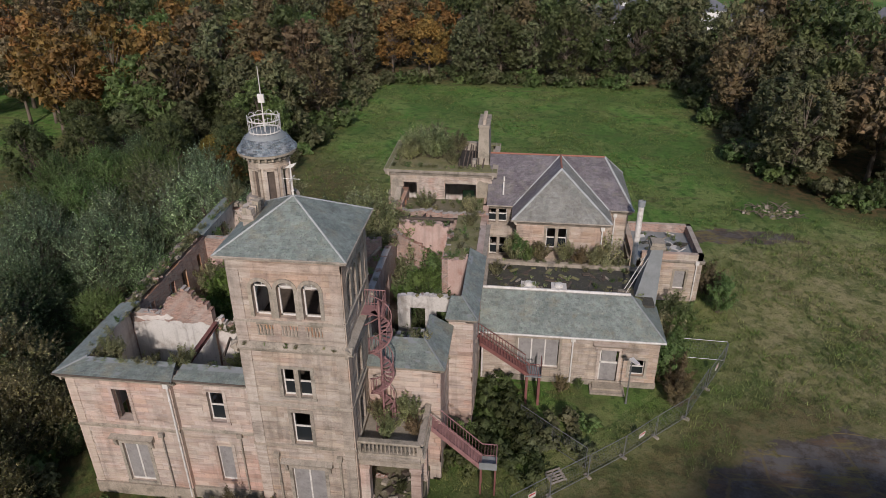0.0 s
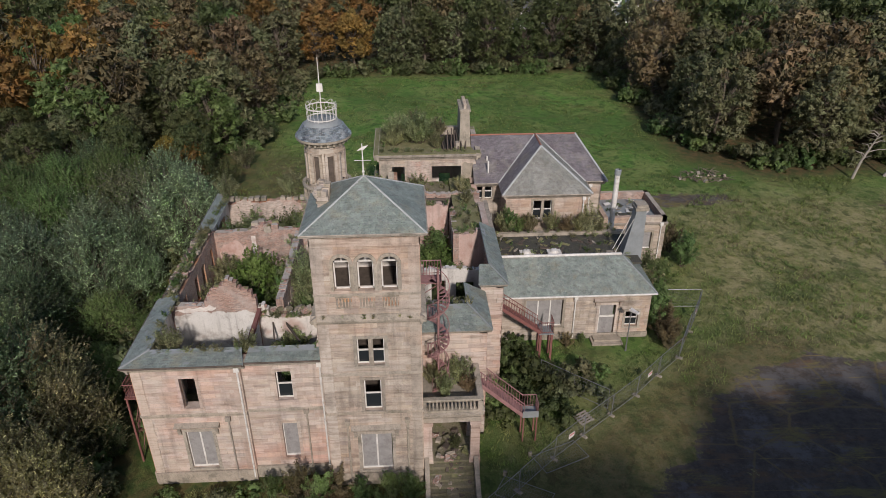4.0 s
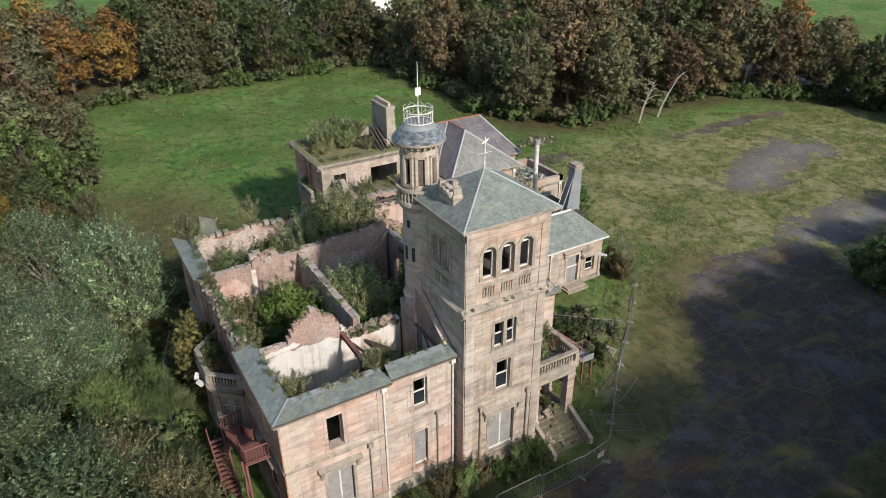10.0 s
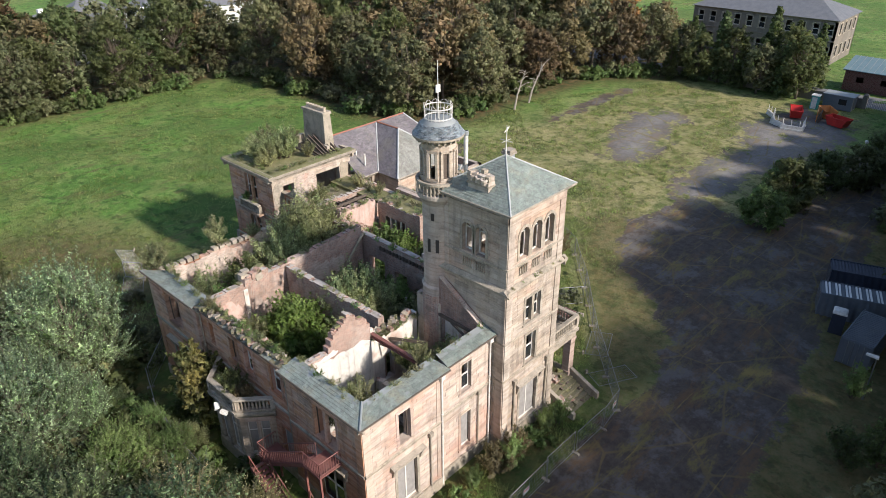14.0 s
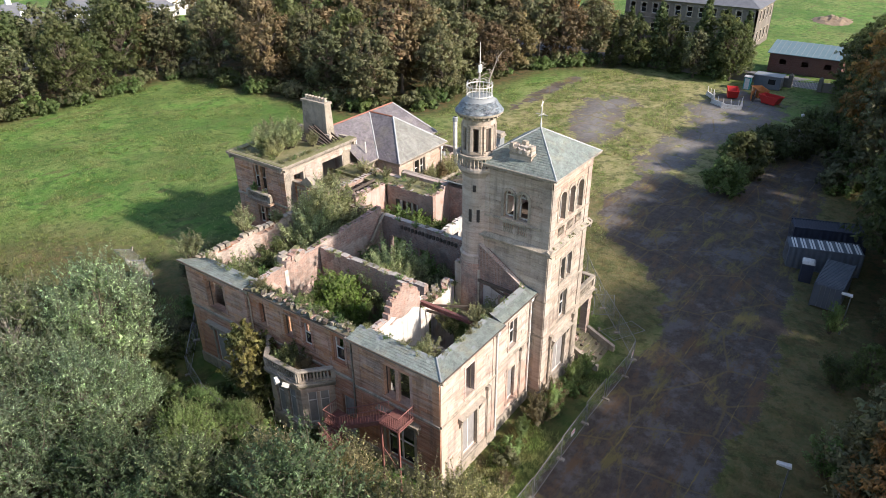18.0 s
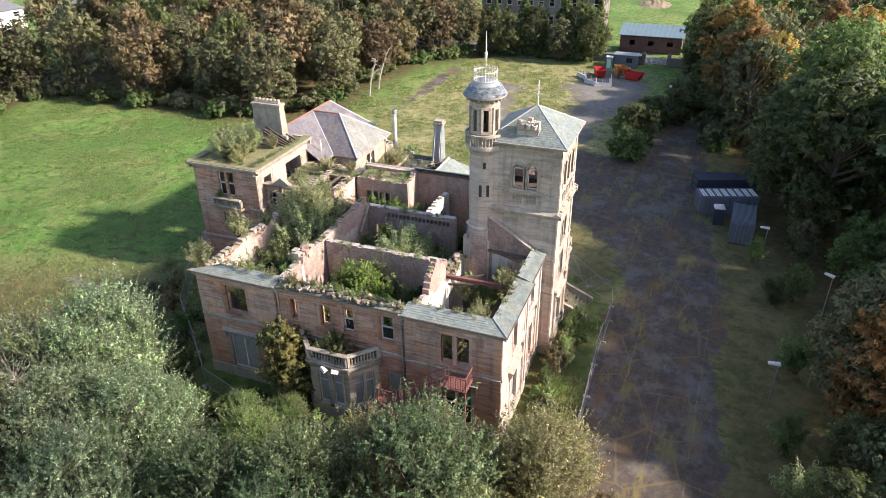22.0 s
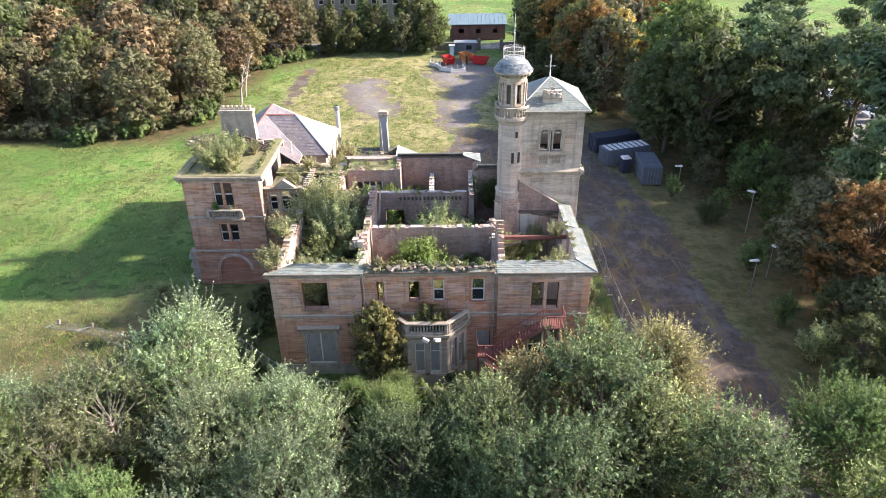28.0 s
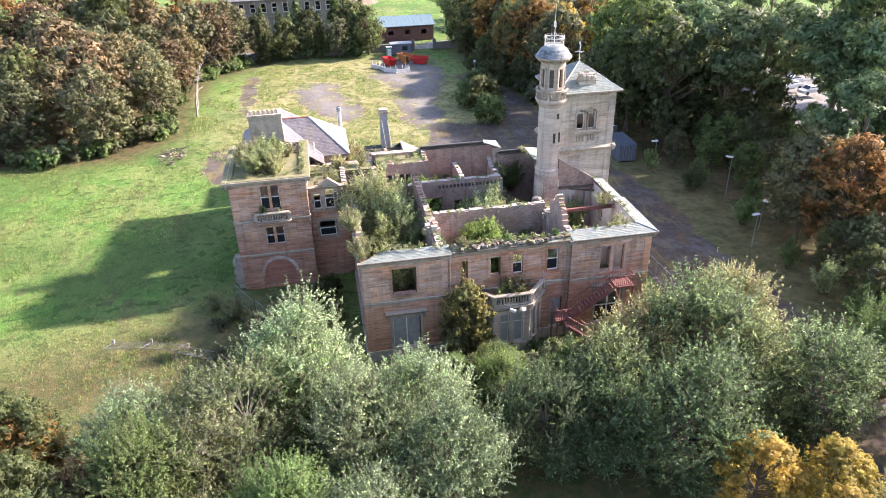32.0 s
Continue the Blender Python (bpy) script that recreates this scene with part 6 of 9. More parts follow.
# ---- hip-roofed wing ----
hip = thing("hip_roofed_wing", "two-storey sandstone wing with purple slate hipped roofs and clay ridge tiles", "building wing")
HZ = 9.2
PH1, PH2, PH3, PH4 = side((25.6, 24.0), "E"), side((33.1, 24.0), "N"), side((22.8, 26.9), "E"), side((33.1, 26.9), "E")
hh1, hh3 = [(2.55, 4.3, 6.6, 8.55)], [(0.2, 1.9, 7.5, 9.0), (0.4, 2.0, 4.2, 6.0)]
for P, L, hs, lim in ((PH1, 7.5, hh1, 0), (PH2, 2.9, [(1.0, 1.9, 6.4, 8.4)], 0), (PH3, 2.8, hh3, 0), (PH4, 2.1, [], 0), (side((35.2, 26.9), "N"), 8.2, [(2, 3, 6, 8), (5, 6, 6, 8)], 0), (side((35.2, 35.1), "W"), 12.4, [(2, 3, 6, 8), (6, 7, 6, 8)], 0), (side((25.6, 26.9), "S"), 2.9, [], 0)):
    w = wall("wall", hip, P, L, 0.0, HZ, 0.5, hs, STONE, skin=PLASTER)
    ashlar(w, P, L, 0.1, HZ - 0.4, hs, STONE, 0.34, lim, seed=len(STONES) + 3)
    co = MB()
    pext(co, P, -0.2, L + 0.3, [(0.0, HZ - 0.4), (0.1, HZ - 0.36), (0.28, HZ - 0.1), (0.3, HZ), (0.0, HZ)])
    part("cornice", co, TRIM, w)
    corbels(w, P, L, HZ - 0.1, 0.4, 0.13, 0.24, 0.18)
window(hip, PH1, 2.55, 4.3, 6.6, 8.55, "double", bars=2)
window(hip, PH3, 0.2, 1.9, 7.5, 9.0, "double", bars=2)
window(hip, PH3, 0.4, 2.0, 4.2, 6.0, "double", bars=2)
pipe(hip, PH1, 7.2, 0.3, 8.6)
pipe(hip, PH4, 1.0, 0.3, 8.6)
E1, RZh = HZ + 0.05, 12.5
rl, rr, rm, rf2 = (22.9, 31.0, RZh), (33.2, 31.0, RZh), (29.25, 31.0, RZh), (29.25, 27.6, RZh)
slates(hip, (22.9, 26.5, E1), (25.25, 26.5, E1), (29.25, 31.0, RZh), rl, SLATE_P, 0.3, 0.24, 0.01)
slates(hip, (33.5, 26.5, E1), (35.6, 26.5, E1), rr, rm, SLATE_P, 0.3, 0.24, 0.01)
slates(hip, (35.6, 26.5, E1), (35.6, 35.5, E1), rr, rr, SLATE_T, 0.3, 0.24, 0.01)
slates(hip, (35.6, 35.5, E1), (22.9, 35.5, E1), rl, rr, SLATE_P, 0.3, 0.24, 0.01)
slates(hip, (25.2, 23.6, E1), (33.5, 23.6, E1), rf2, rf2, SLATE_T, 0.3, 0.24, 0.005)
slates(hip, (25.2, 26.5, E1), (25.2, 23.6, E1), rf2, rm, SLATE_P, 0.3, 0.24, 0.01)
slates(hip, (33.5, 23.6, E1), (33.5, 26.5, E1), rm, rf2, SLATE_T, 0.3, 0.24, 0.01)
cap(hip, rl, rr, 0.1, TERRACOTTA)
cap(hip, rm, rf2, 0.1, TERRACOTTA)
for a, b in (((25.2, 23.6, E1), rf2), ((33.5, 23.6, E1), rf2), ((35.6, 26.5, E1), rr), ((35.6, 35.5, E1), rr), ((25.25, 26.5, E1), rm), ((33.5, 26.5, E1), rm)):
    cap(hip, (a[0], a[1], a[2] + 0.04), b, 0.1, PALELEAD)
gut = MB()
for a, b in (((25.15, 23.55, E1), (33.55, 23.55, E1)), ((33.55, 23.55, E1), (33.55, 26.4, E1)), ((22.9, 26.45, E1), (25.2, 26.45, E1)), ((33.5, 26.45, E1), (35.65, 26.45, E1))):
    gut.tube([a, b], 0.07, 6)
part("gutter", gut, TRIM, hip)
for y in (27.3, 28.6):
    part("vent_pipe", MB().tube([(24.3, y, 10.0), (24.3, y, 11.2)], 0.08, 7), WHITEPAINT, hip)

# ---- single-storey annexe ----
annex = thing("annexe", "single-storey buff stone annexe with hipped slate roof and boarded windows", "building wing")
AZ = 4.45
PN1 = side((23.4, 14.3), "E")
ha = [(2.8, 5.9, 1.3, 3.95), (9.0, 10.4, 0.2, 3.3), (11.3, 12.4, 1.1, 2.6)]
for P, L, hs in ((PN1, 13.3, ha), (side((36.7, 14.3), "N"), 8.0, [(3, 4, 1.2, 3)]), (side((36.7, 22.3), "W"), 13.3, [])):
    w = wall("wall", annex, P, L, 0.0, AZ, 0.45, hs, STONE, skin=PLASTER)
    ashlar(w, P, L, 0.5, AZ - 0.3, hs, STONE, 0.34, 200 if P is PN1 else 0, seed=len(STONES) + 3)
    co = MB()
    pext(co, P, -0.1, L + 0.15, [(0.0, AZ - 0.25), (0.12, AZ - 0.15), (0.16, AZ), (0.0, AZ)])
    pbox(co, P, -0.02, L + 0.02, 0.0, 0.1, 0.0, 0.5)
    part("cornice", co, TRIM, w)
window(annex, PN1, 2.8, 5.9, 1.3, 3.95, "board", bars=3)
window(annex, PN1, 11.3, 12.4, 1.1, 2.6, "sash")
dr = window(annex, PN1, 9.0, 10.4, 0.2, 3.3, "none", hood=True, sur=PINK)
part("door", pbox(MB(), PN1, 9.05, 10.35, -0.25, -0.18, 0.2, 2.0), BOARD, dr, "boarded grey door")
part("fanlight_board", pbox(MB(), PN1, 9.15, 10.25, -0.24, -0.17, 2.2, 3.2), BOARD, dr)
part("frame", pbox(pbox(MB(), PN1, 9.0, 10.4, -0.26, -0.14, 2.0, 2.16), PN1, 9.0, 9.12, -0.26, -0.14, 0.2, 3.3), WHITEPAINT, dr)
for i in range(2):
    part("doorstep", pbox(MB(), PN1, 8.6 - 0.2 * i, 10.8 + 0.2 * i, 0.0, 0.9 + 0.35 * (i), -0.1, 0.36 - 0.17 * i), TRIM, dr)
for s in (6.9, 0.1):
    pipe(annex, PN1, s, 0.2, 4.0)
AE, AR = AZ + 0.05, 6.75
slates(annex, (23.2, 13.9, AE), (37.0, 13.9, AE), (34.5, 16.7, AR), (23.2, 16.7, AR), SLATE, 0.3, 0.22, 0.004)
slates(annex, (37.0, 13.9, AE), (37.0, 19.0, AE), (34.5, 16.7, AR), (34.5, 16.7, AR), SLATE, 0.3, 0.22, 0.004)
cap(annex, (23.2, 16.75, AR + 0.03), (34.5, 16.75, AR + 0.03), 0.13, WHITEPAINT)
cap(annex, (37.0, 13.9, AE + 0.03), (34.5, 16.7, AR + 0.03), 0.07, LEAD)
part("gutter", MB().tube([(23.2, 13.85, AE), (37.0, 13.85, AE)], 0.08, 6), WHITEPAINT, annex)
part("flat_roof", MB().box(23.4, 16.8, 5.7, 36.4, 22.2, 5.9), FELT, annex, "dark felt flat roof grown over with moss")
for q in ((23.3, 16.6, 5.9, 34.6, 16.75, 6.7), (23.4, 22.0, 4.4, 36.6, 22.4, 6.2), (23.2, 16.8, 5.9, 23.5, 22.0, 6.4)):
    part("parapet", MB().box(*q), TRIM, annex)
ar_ = random.Random(77)
for i in range(70):
    c = (ar_.uniform(23.8, 36.0), ar_.uniform(17.2, 21.8), 5.9)
    part("roof_debris", MB().obox(pose(*c, ar_.uniform(-8, 8), ar_.uniform(-8, 8), ar_.uniform(0, 180)), ar_.uniform(0.2, 1.1), ar_.uniform(0.1, 0.35), ar_.uniform(0.04, 0.14)), ar_.choice((DARKWOOD, FELT, FELT, MOSS, TRIM)), annex)
for x in (26.2, 28.6):
    part("skylight", MB().box(x, 18.2, 5.9, x + 1.2, 19.1, 6.12).lathe(x + 0.6, 18.65, [(0.4, 6.12), (0.3, 6.3), (0.05, 6.36)], 12), WHITEPAINT, annex, "white domed skylight")
for i in range(20):
    part("roof_batten", MB().beam((24 + 0.55 * i, 16.9, 6.0), (24 + 0.55 * i + rnd.uniform(-0.2, 0.2), 18.0 + rnd.uniform(0, 0.9), 6.05), 0.06, 0.1), DARKWOOD, annex)
ach = thing("annexe_chimney", "tapering pale rendered chimney with iron stays", "chimney")
part("shaft", MB().hexa([(34.9, 18.0, 5.0), (36.7, 18.0, 5.0), (36.7, 19.1, 5.0), (34.9, 19.1, 5.0), (35.8, 18.1, 10.1), (36.65, 18.1, 10.1), (36.65, 19.0, 10.1), (35.8, 19.0, 10.1)]), LEAD, ach)
part("cap_stone", MB().box(35.65, 17.95, 10.1, 36.8, 19.15, 10.35).box(35.75, 18.05, 10.35, 36.7, 19.05, 10.6), TRIM, ach)
for y in (18.2, 18.9):
    part("stay", MB().tube([(35.8, y, 9.6), (34.3, y - 0.3, 6.2)], 0.03, 5), WHITEPAINT, ach)
flue = thing("flue", "tall white round metal boiler flue", "flue")
part("pipe", MB().lathe(35.7, 24.0, [(0.3, 0.0), (0.3, 3.5), (0.24, 3.6), (0.24, 11.2), (0.0, 11.2)], 14), WHITEPAINT, flue, smooth=False)
part("collar", MB().lathe(35.7, 24.0, [(0.24, 10.9), (0.3, 10.95), (0.3, 11.4), (0.2, 11.45)], 14), LEAD, flue)
# flat-roofed block at the east end
eb = thing("flat_roofed_block", "small buff stone block, debris on its flat roof", "outbuilding")
for P, L, hs in ((side((37.0, 27.4), "E"), 5.4, [(3.1, 4.1, 1.3, 3.2)]), (side((42.4, 27.4), "N"), 6.5, []), (side((42.4, 33.9), "W"), 6.4, []), (side((36.0, 33.9), "S"), 6.5, [])):
    w = wall("wall", eb, P, L, 0.0, 4.9, 0.45, hs, STONE, skin=BRICK)
    ashlar(w, P, L, 0.1, 4.0, hs, STONE, 0.34, 0, seed=len(STONES) + 3)
    part("cornice", pext(MB(), P, -0.1, L + 0.15, [(0.0, 4.0), (0.12, 4.06), (0.2, 4.25), (0.0, 4.3)]), TRIM, w)
    for h in hs:
        window(eb, P, *h, "board")
part("flat_roof", MB().box(36.4, 27.8, 3.9, 42.0, 33.5, 4.1), LEAD, eb, "pale felt roof strewn with debris")
pipe(eb, side((37.0, 27.4), "E"), 4.9, 0.2, 4.0)
for i in range(14):
    a = Vector((rnd.uniform(37, 41), rnd.uniform(28.5, 33), 4.15))
    part("debris", MB().beam(a, a + Vector((rnd.uniform(-1, 1), rnd.uniform(-1, 1), rnd.uniform(0, 0.4))), 0.12, 0.06), rnd.choice((DARKWOOD, WHITEPAINT, TRIM)), eb)

for i in range(12):
    a = pose(rnd.uniform(37.2, 41.2), rnd.uniform(28.6, 32.8), 4.12 + 0.02 * i, rnd.uniform(-6, 6), rnd.uniform(-6, 6), rnd.uniform(0, 180))
    part("torn_sheet", MB().obox(a, rnd.uniform(0.5, 1.5), rnd.uniform(0.3, 0.8), 0.02), rnd.choice((WHITEWALL, WHITEPAINT, FELT, FELT)), eb)

# ---- porch east of the tower ----
porch = thing("porch", "open stone porch with balustraded balcony beside the tower", "porch")
QX0, QX1, QY0, QY1, QZ = 17.2, 20.9, -0.3, 3.3, 5.4
part("deck", MB().box(QX0, QY0, QZ - 0.15, QX1, QY1, QZ), TRIM, porch)
for P, L in ((side((QX0, QY0), "E"), QX1 - QX0), (side((QX1, QY0), "N"), QY1 - QY0)):
    part("entablature", pext(MB(), P, 0, L, [(-0.5, 4.5), (0.0, 4.5), (0.03, 4.9), (0.2, 5.1), (0.25, 5.35), (0.0, 5.42), (-0.5, 5.42)]), TRIM, porch)
for x, y in ((QX1 - 0.62, QY0), (QX1 - 0.62, 2.0), (QX0 + 0.02, QY0)):
    part("pillar", MB().box(x, y, 0.0, x + 0.6, y + 0.6, 4.5).box(x - 0.06, y - 0.06, 0.0, x + 0.66, y + 0.66, 1.4).box(x - 0.06, y - 0.06, 4.25, x + 0.66, y + 0.66, 4.5), PINK, porch)
part("floor", MB().box(QX0, QY0, 0.0, QX1, QY1, 1.2), RUBBLE, porch)
for i in range(6):
    part("step", MB().box(QX0 + 0.4, QY0 - 0.36 * (i + 1), 0.0, QX1 - 0.4, QY0 - 0.36 * i, 1.2 - 0.2 * i - 0.17), RUBBLE, porch)
for x in (QX0 + 0.1, QX1 - 0.4):
    part("step_wall", MB().hexa([(x, -2.9, 0), (x + 0.3, -2.9, 0), (x + 0.3, -0.35, 0), (x, -0.35, 0), (x, -2.9, 0.5), (x + 0.3, -2.9, 0.5), (x + 0.3, -0.35, 1.6), (x, -0.35, 1.6)]), TRIM, porch)
pr_ = random.Random(5)
for i in range(46):
    c = (pr_.uniform(17.9, 20.2), pr_.uniform(-2.2, 2.6), 0)
    z = 1.2 if c[1] > -0.3 else max(0.1, 1.0 + 0.55 * (c[1] + 0.3))
    part("fallen_stone", MB().obox(pose(c[0], c[1], z - 0.05, pr_.uniform(-25, 25), pr_.uniform(-25, 25), pr_.uniform(0, 180)), pr_.uniform(0.15, 0.7), pr_.uniform(0.12, 0.4), pr_.uniform(0.08, 0.3)), pr_.choice((TRIM, RUBBLE, DARKWOOD, MOSS, BRICK)), porch)
balustrade(porch, (QX0 + 0.1, QY0 + 0.05), (QX1 - 0.05, QY0 + 0.05), QZ + 0.02, 1.0)
balustrade(porch, (QX1 - 0.05, QY0 + 0.05), (QX1 - 0.05, QY1 - 0.2), QZ + 0.02, 1.0)

# ---- steel stairs ----
def rails(ob, a, b, h, mat, n):
    """A handrail, a knee rail and n uprights over the line a to b."""
    a, b = Vector(a), Vector(b)
    up = Vector((0, 0, h))
    part("handrail", MB().tube([a + up, b + up], 0.035, 6), mat, ob)
    part("knee_rail", MB().tube([a + up * 0.12, b + up * 0.12], 0.025, 5), mat, ob)
    for i in range(n + 1):
        p = a.lerp(b, i / n)
        part("rail_bar", MB().tube([p, p + up], 0.018, 4, False), mat, ob)


def flight(ob, a, b, width, across, mat, steps):
    a, b, w = Vector(a), Vector(b), Vector(across).normalized() * width / 2
    for sgn in (-1, 1):
        part("stringer", MB().beam(a + w * sgn, b + w * sgn, 0.06, 0.26), mat, ob)
        rails(ob, a + w * sgn, b + w * sgn, 1.05, mat, 16)
    d = (b - a).normalized()
    d.z = 0
    d.normalize()
    for i in range(steps):
        p = a.lerp(b, (i + 0.5) / steps)
        t = MB().hexa([p - w - d * 0.13, p + w - d * 0.13, p + w + d * 0.13, p - w + d * 0.13] + [q + Vector((0, 0, 0.04)) for q in (p - w - d * 0.13, p + w - d * 0.13, p + w + d * 0.13, p - w + d * 0.13)])
        part("tread", t, mat, ob)


st1 = thing("steel_stair", "faded red steel stair from the porch balcony", "stair")
flight(st1, (21.0, 2.9, 5.3), (24.2, 2.9, 2.3), 1.0, (0, 1, 0), PINKPAINT, 14)
part("landing", MB().box(24.1, 2.35, 2.2, 25.2, 3.45, 2.28).box(24.1, 2.35, 2.28, 25.2, 2.38, 2.75), LEAD, st1)
for x in (24.2, 25.1):
    for y in (2.42, 3.38):
        part("leg", MB().box(x - 0.05, y - 0.05, 0.0, x + 0.05, y + 0.05, 2.2), REDPAINT, st1)
rails(st1, (25.15, 2.4, 2.28), (25.15, 3.4, 2.28), 1.05, PINKPAINT, 6)
rails(st1, (24.2, 3.4, 2.28), (25.15, 3.4, 2.28), 1.05, PINKPAINT, 5)
st2 = thing("steel_stair", "dark red steel fire stair down to a landing before the annexe", "stair")
flight(st2, (23.4, 11.2, 5.7), (26.9, 11.9, 2.7), 1.0, (-0.2, 1, 0), REDPAINT, 15)
part("landing", MB().box(26.8, 11.3, 2.6, 28.0, 12.5, 2.68), LEAD, st2)
for x in (26.95, 27.85):
    for y in (11.4, 12.4):
        part("leg", MB().box(x - 0.09, y - 0.09, 0.0, x + 0.09, y + 0.09, 2.6), REDPAINT, st2)
rails(st2, (27.95, 11.35, 2.68), (27.95, 12.45, 2.68), 1.05, REDPAINT, 6)
rails(st2, (26.9, 11.35, 2.68), (27.95, 11.35, 2.68), 1.05, REDPAINT, 6)
st3 = thing("fire_escape", "red steel fire escape on legs against the west front", "stair")
part("landing", MB().box(-1.75, 1.9, 5.42, -0.1, 3.5, 5.5), REDPAINT, st3)
rails(st3, (-1.7, 1.95, 5.5), (-1.7, 3.5, 5.5), 1.05, REDPAINT, 9)
rails(st3, (-1.7, 1.95, 5.5), (-0.15, 1.95, 5.5), 1.05, REDPAINT, 9)
flight(st3, (-1.2, 3.5, 5.45), (-1.2, 7.3, 2.9), 0.95, (1, 0, 0), REDPAINT, 14)
part("landing", MB().box(-1.8, 7.2, 2.82, -0.3, 8.6, 2.9), REDPAINT, st3)
rails(st3, (-1.75, 7.2, 2.9), (-1.75, 8.55, 2.9), 1.05, REDPAINT, 7)
rails(st3, (-1.75, 8.55, 2.9), (-0.35, 8.55, 2.9), 1.05, REDPAINT, 7)
flight(st3, (-2.3, 8.0, 2.85), (-2.3, 4.6, 0.2), 0.9, (1, 0, 0), REDPAINT, 14)
for x, y, z in ((-1.65, 2.0, 5.42), (-1.65, 3.4, 5.42), (-1.7, 7.3, 2.82), (-1.7, 8.5, 2.82), (-0.4, 8.5, 2.82)):
    part("leg", MB().box(x - 0.06, y - 0.06, 0.0, x + 0.06, y + 0.06, z), REDPAINT, st3)
for z in (1.8, 3.6):
    part("brace", MB().tube([(-1.65, 2.0, z - 1.6), (-1.65, 3.4, z)], 0.03, 5), REDPAINT, st3)

spiral = thing("spiral_stair", "faded pink steel spiral fire stair up the tower", "stair")
SX, SY, SZ0, SZ1, SR = 18.35, 2.1, 5.45, 13.3, 0.68
part("newel", MB().tube([(SX, SY, SZ0), (SX, SY, SZ1 + 1.0)], 0.07, 8), PINKPAINT, spiral)
turns, n = 2.75, 42
hel = lambda k, r, dz: (SX + r * math.cos(2 * math.pi * turns * k - 2.2), SY + r * math.sin(2 * math.pi * turns * k - 2.2), SZ0 + (SZ1 - SZ0) * k + dz)
for i in range(n):
    k0, k1 = i / n, (i + 1.15) / n
    z = SZ0 + (SZ1 - SZ0) * (i + 1) / n
    q = [hel(k0, 0.08, 0), hel(k0, SR, 0), hel(k1, SR, 0), hel(k1, 0.08, 0)]
    part("tread", MB().hexa([(a, b, z - 0.03) for a, b, _ in q] + [(a, b, z) for a, b, _ in q]), PINKPAINT, spiral)
    part("rail_bar", MB().tube([hel(k0, SR, 0), hel(k0, SR, 1.05)], 0.015, 4, False), PINKPAINT, spiral)
part("handrail", MB().tube([hel(i / 84, SR, 1.05) for i in range(85)], 0.03, 5), PINKPAINT, spiral)
part("stringer", MB().tube([hel(i / 84, SR, 0.0) for i in range(85)], 0.05, 5), PINKPAINT, spiral)
part("landing", MB().box(17.3, 2.2, 13.26, 18.6, 3.2, 13.3), PINKPAINT, spiral)
rails(spiral, (18.55, 2.2, 13.3), (18.55, 3.2, 13.3), 1.0, PINKPAINT, 6)
rails(spiral, (17.35, 3.2, 13.3), (18.55, 3.2, 13.3), 1.0, PINKPAINT, 7)
for y in (2.3, 3.1):
    part("brace", MB().tube([(17.3, y, 12.4), (18.5, y, 13.2)], 0.035, 5), PINKPAINT, spiral)
# flood lights on the bay
for y in (11.7, 12.6):
    fl2 = thing("flood_light", "white flood light fixed to the stone bay window", "lamp")
    part("bracket", MB().tube([(-1.5, y, 4.5), (-2.0, y, 4.7)], 0.03, 5), WHITEPAINT, fl2)
    part("housing", MB().obox(pose(-2.1, y, 4.66, 20, 15, 40 if y < 12 else -20), 0.3, 0.5, 0.22), WHITEPAINT, fl2)

# ---- trees ----
def leaf_mesh(name, centres, normals, size, mat, seed, aspect=0.55, spread=0.8, more=None, soft=0.6):
    """One leaf (or spray) per centre, facing roughly along its normal; soft rounds its shading into that of the clump."""
    g = np.random.default_rng(seed)
    sizes = np.full((len(centres), 1), size)
    if more:
        centres, normals = np.concatenate([centres, more[0]]), np.concatenate([normals, more[1]])
        sizes = np.concatenate([sizes, np.full((len(more[0]), 1), more[2])])
    n = len(centres)
    nn = normals + g.normal(0, spread, (n, 3))
    nn /= np.linalg.norm(nn, axis=1, keepdims=True) + 1e-9
    un = normals / (np.linalg.norm(normals, axis=1, keepdims=True) + 1e-9)
    nn *= np.where((nn * un).sum(1, keepdims=True) < 0, -1.0, 1.0)
    ax = np.cross(nn, g.normal(0, 1, (n, 3)))
    ax /= np.linalg.norm(ax, axis=1, keepdims=True) + 1e-9
    bx = np.cross(nn, ax)
    s = sizes * g.uniform(0.6, 1.35, (n, 1))
    v = np.empty((n, 3, 3))
    v[:, 0] = centres - ax * s * 0.55 + bx * s * aspect * 0.62
    v[:, 1] = centres - ax * s * 0.55 - bx * s * aspect * 0.62
    v[:, 2] = centres + ax * s * 0.85 + nn * s * 0.15
    me = bpy.data.meshes.new(name)
    me.vertices.add(n * 3)
    me.vertices.foreach_set("co", v.astype(np.float32).ravel())
    me.loops.add(n * 3)
    me.loops.foreach_set("vertex_index", np.arange(n * 3, dtype=np.int32))
    me.polygons.add(n)
    me.polygons.foreach_set("loop_start", np.arange(0, n * 3, 3, dtype=np.int32))
    me.update(calc_edges=True)
    sn = un * soft + nn * (1 - soft)
    sn /= np.linalg.norm(sn, axis=1, keepdims=True) + 1e-9
    me.normals_split_custom_set_from_vertices(np.repeat(sn, 3, axis=0).astype(np.float32))
    me.materials.append(mat)
    return me


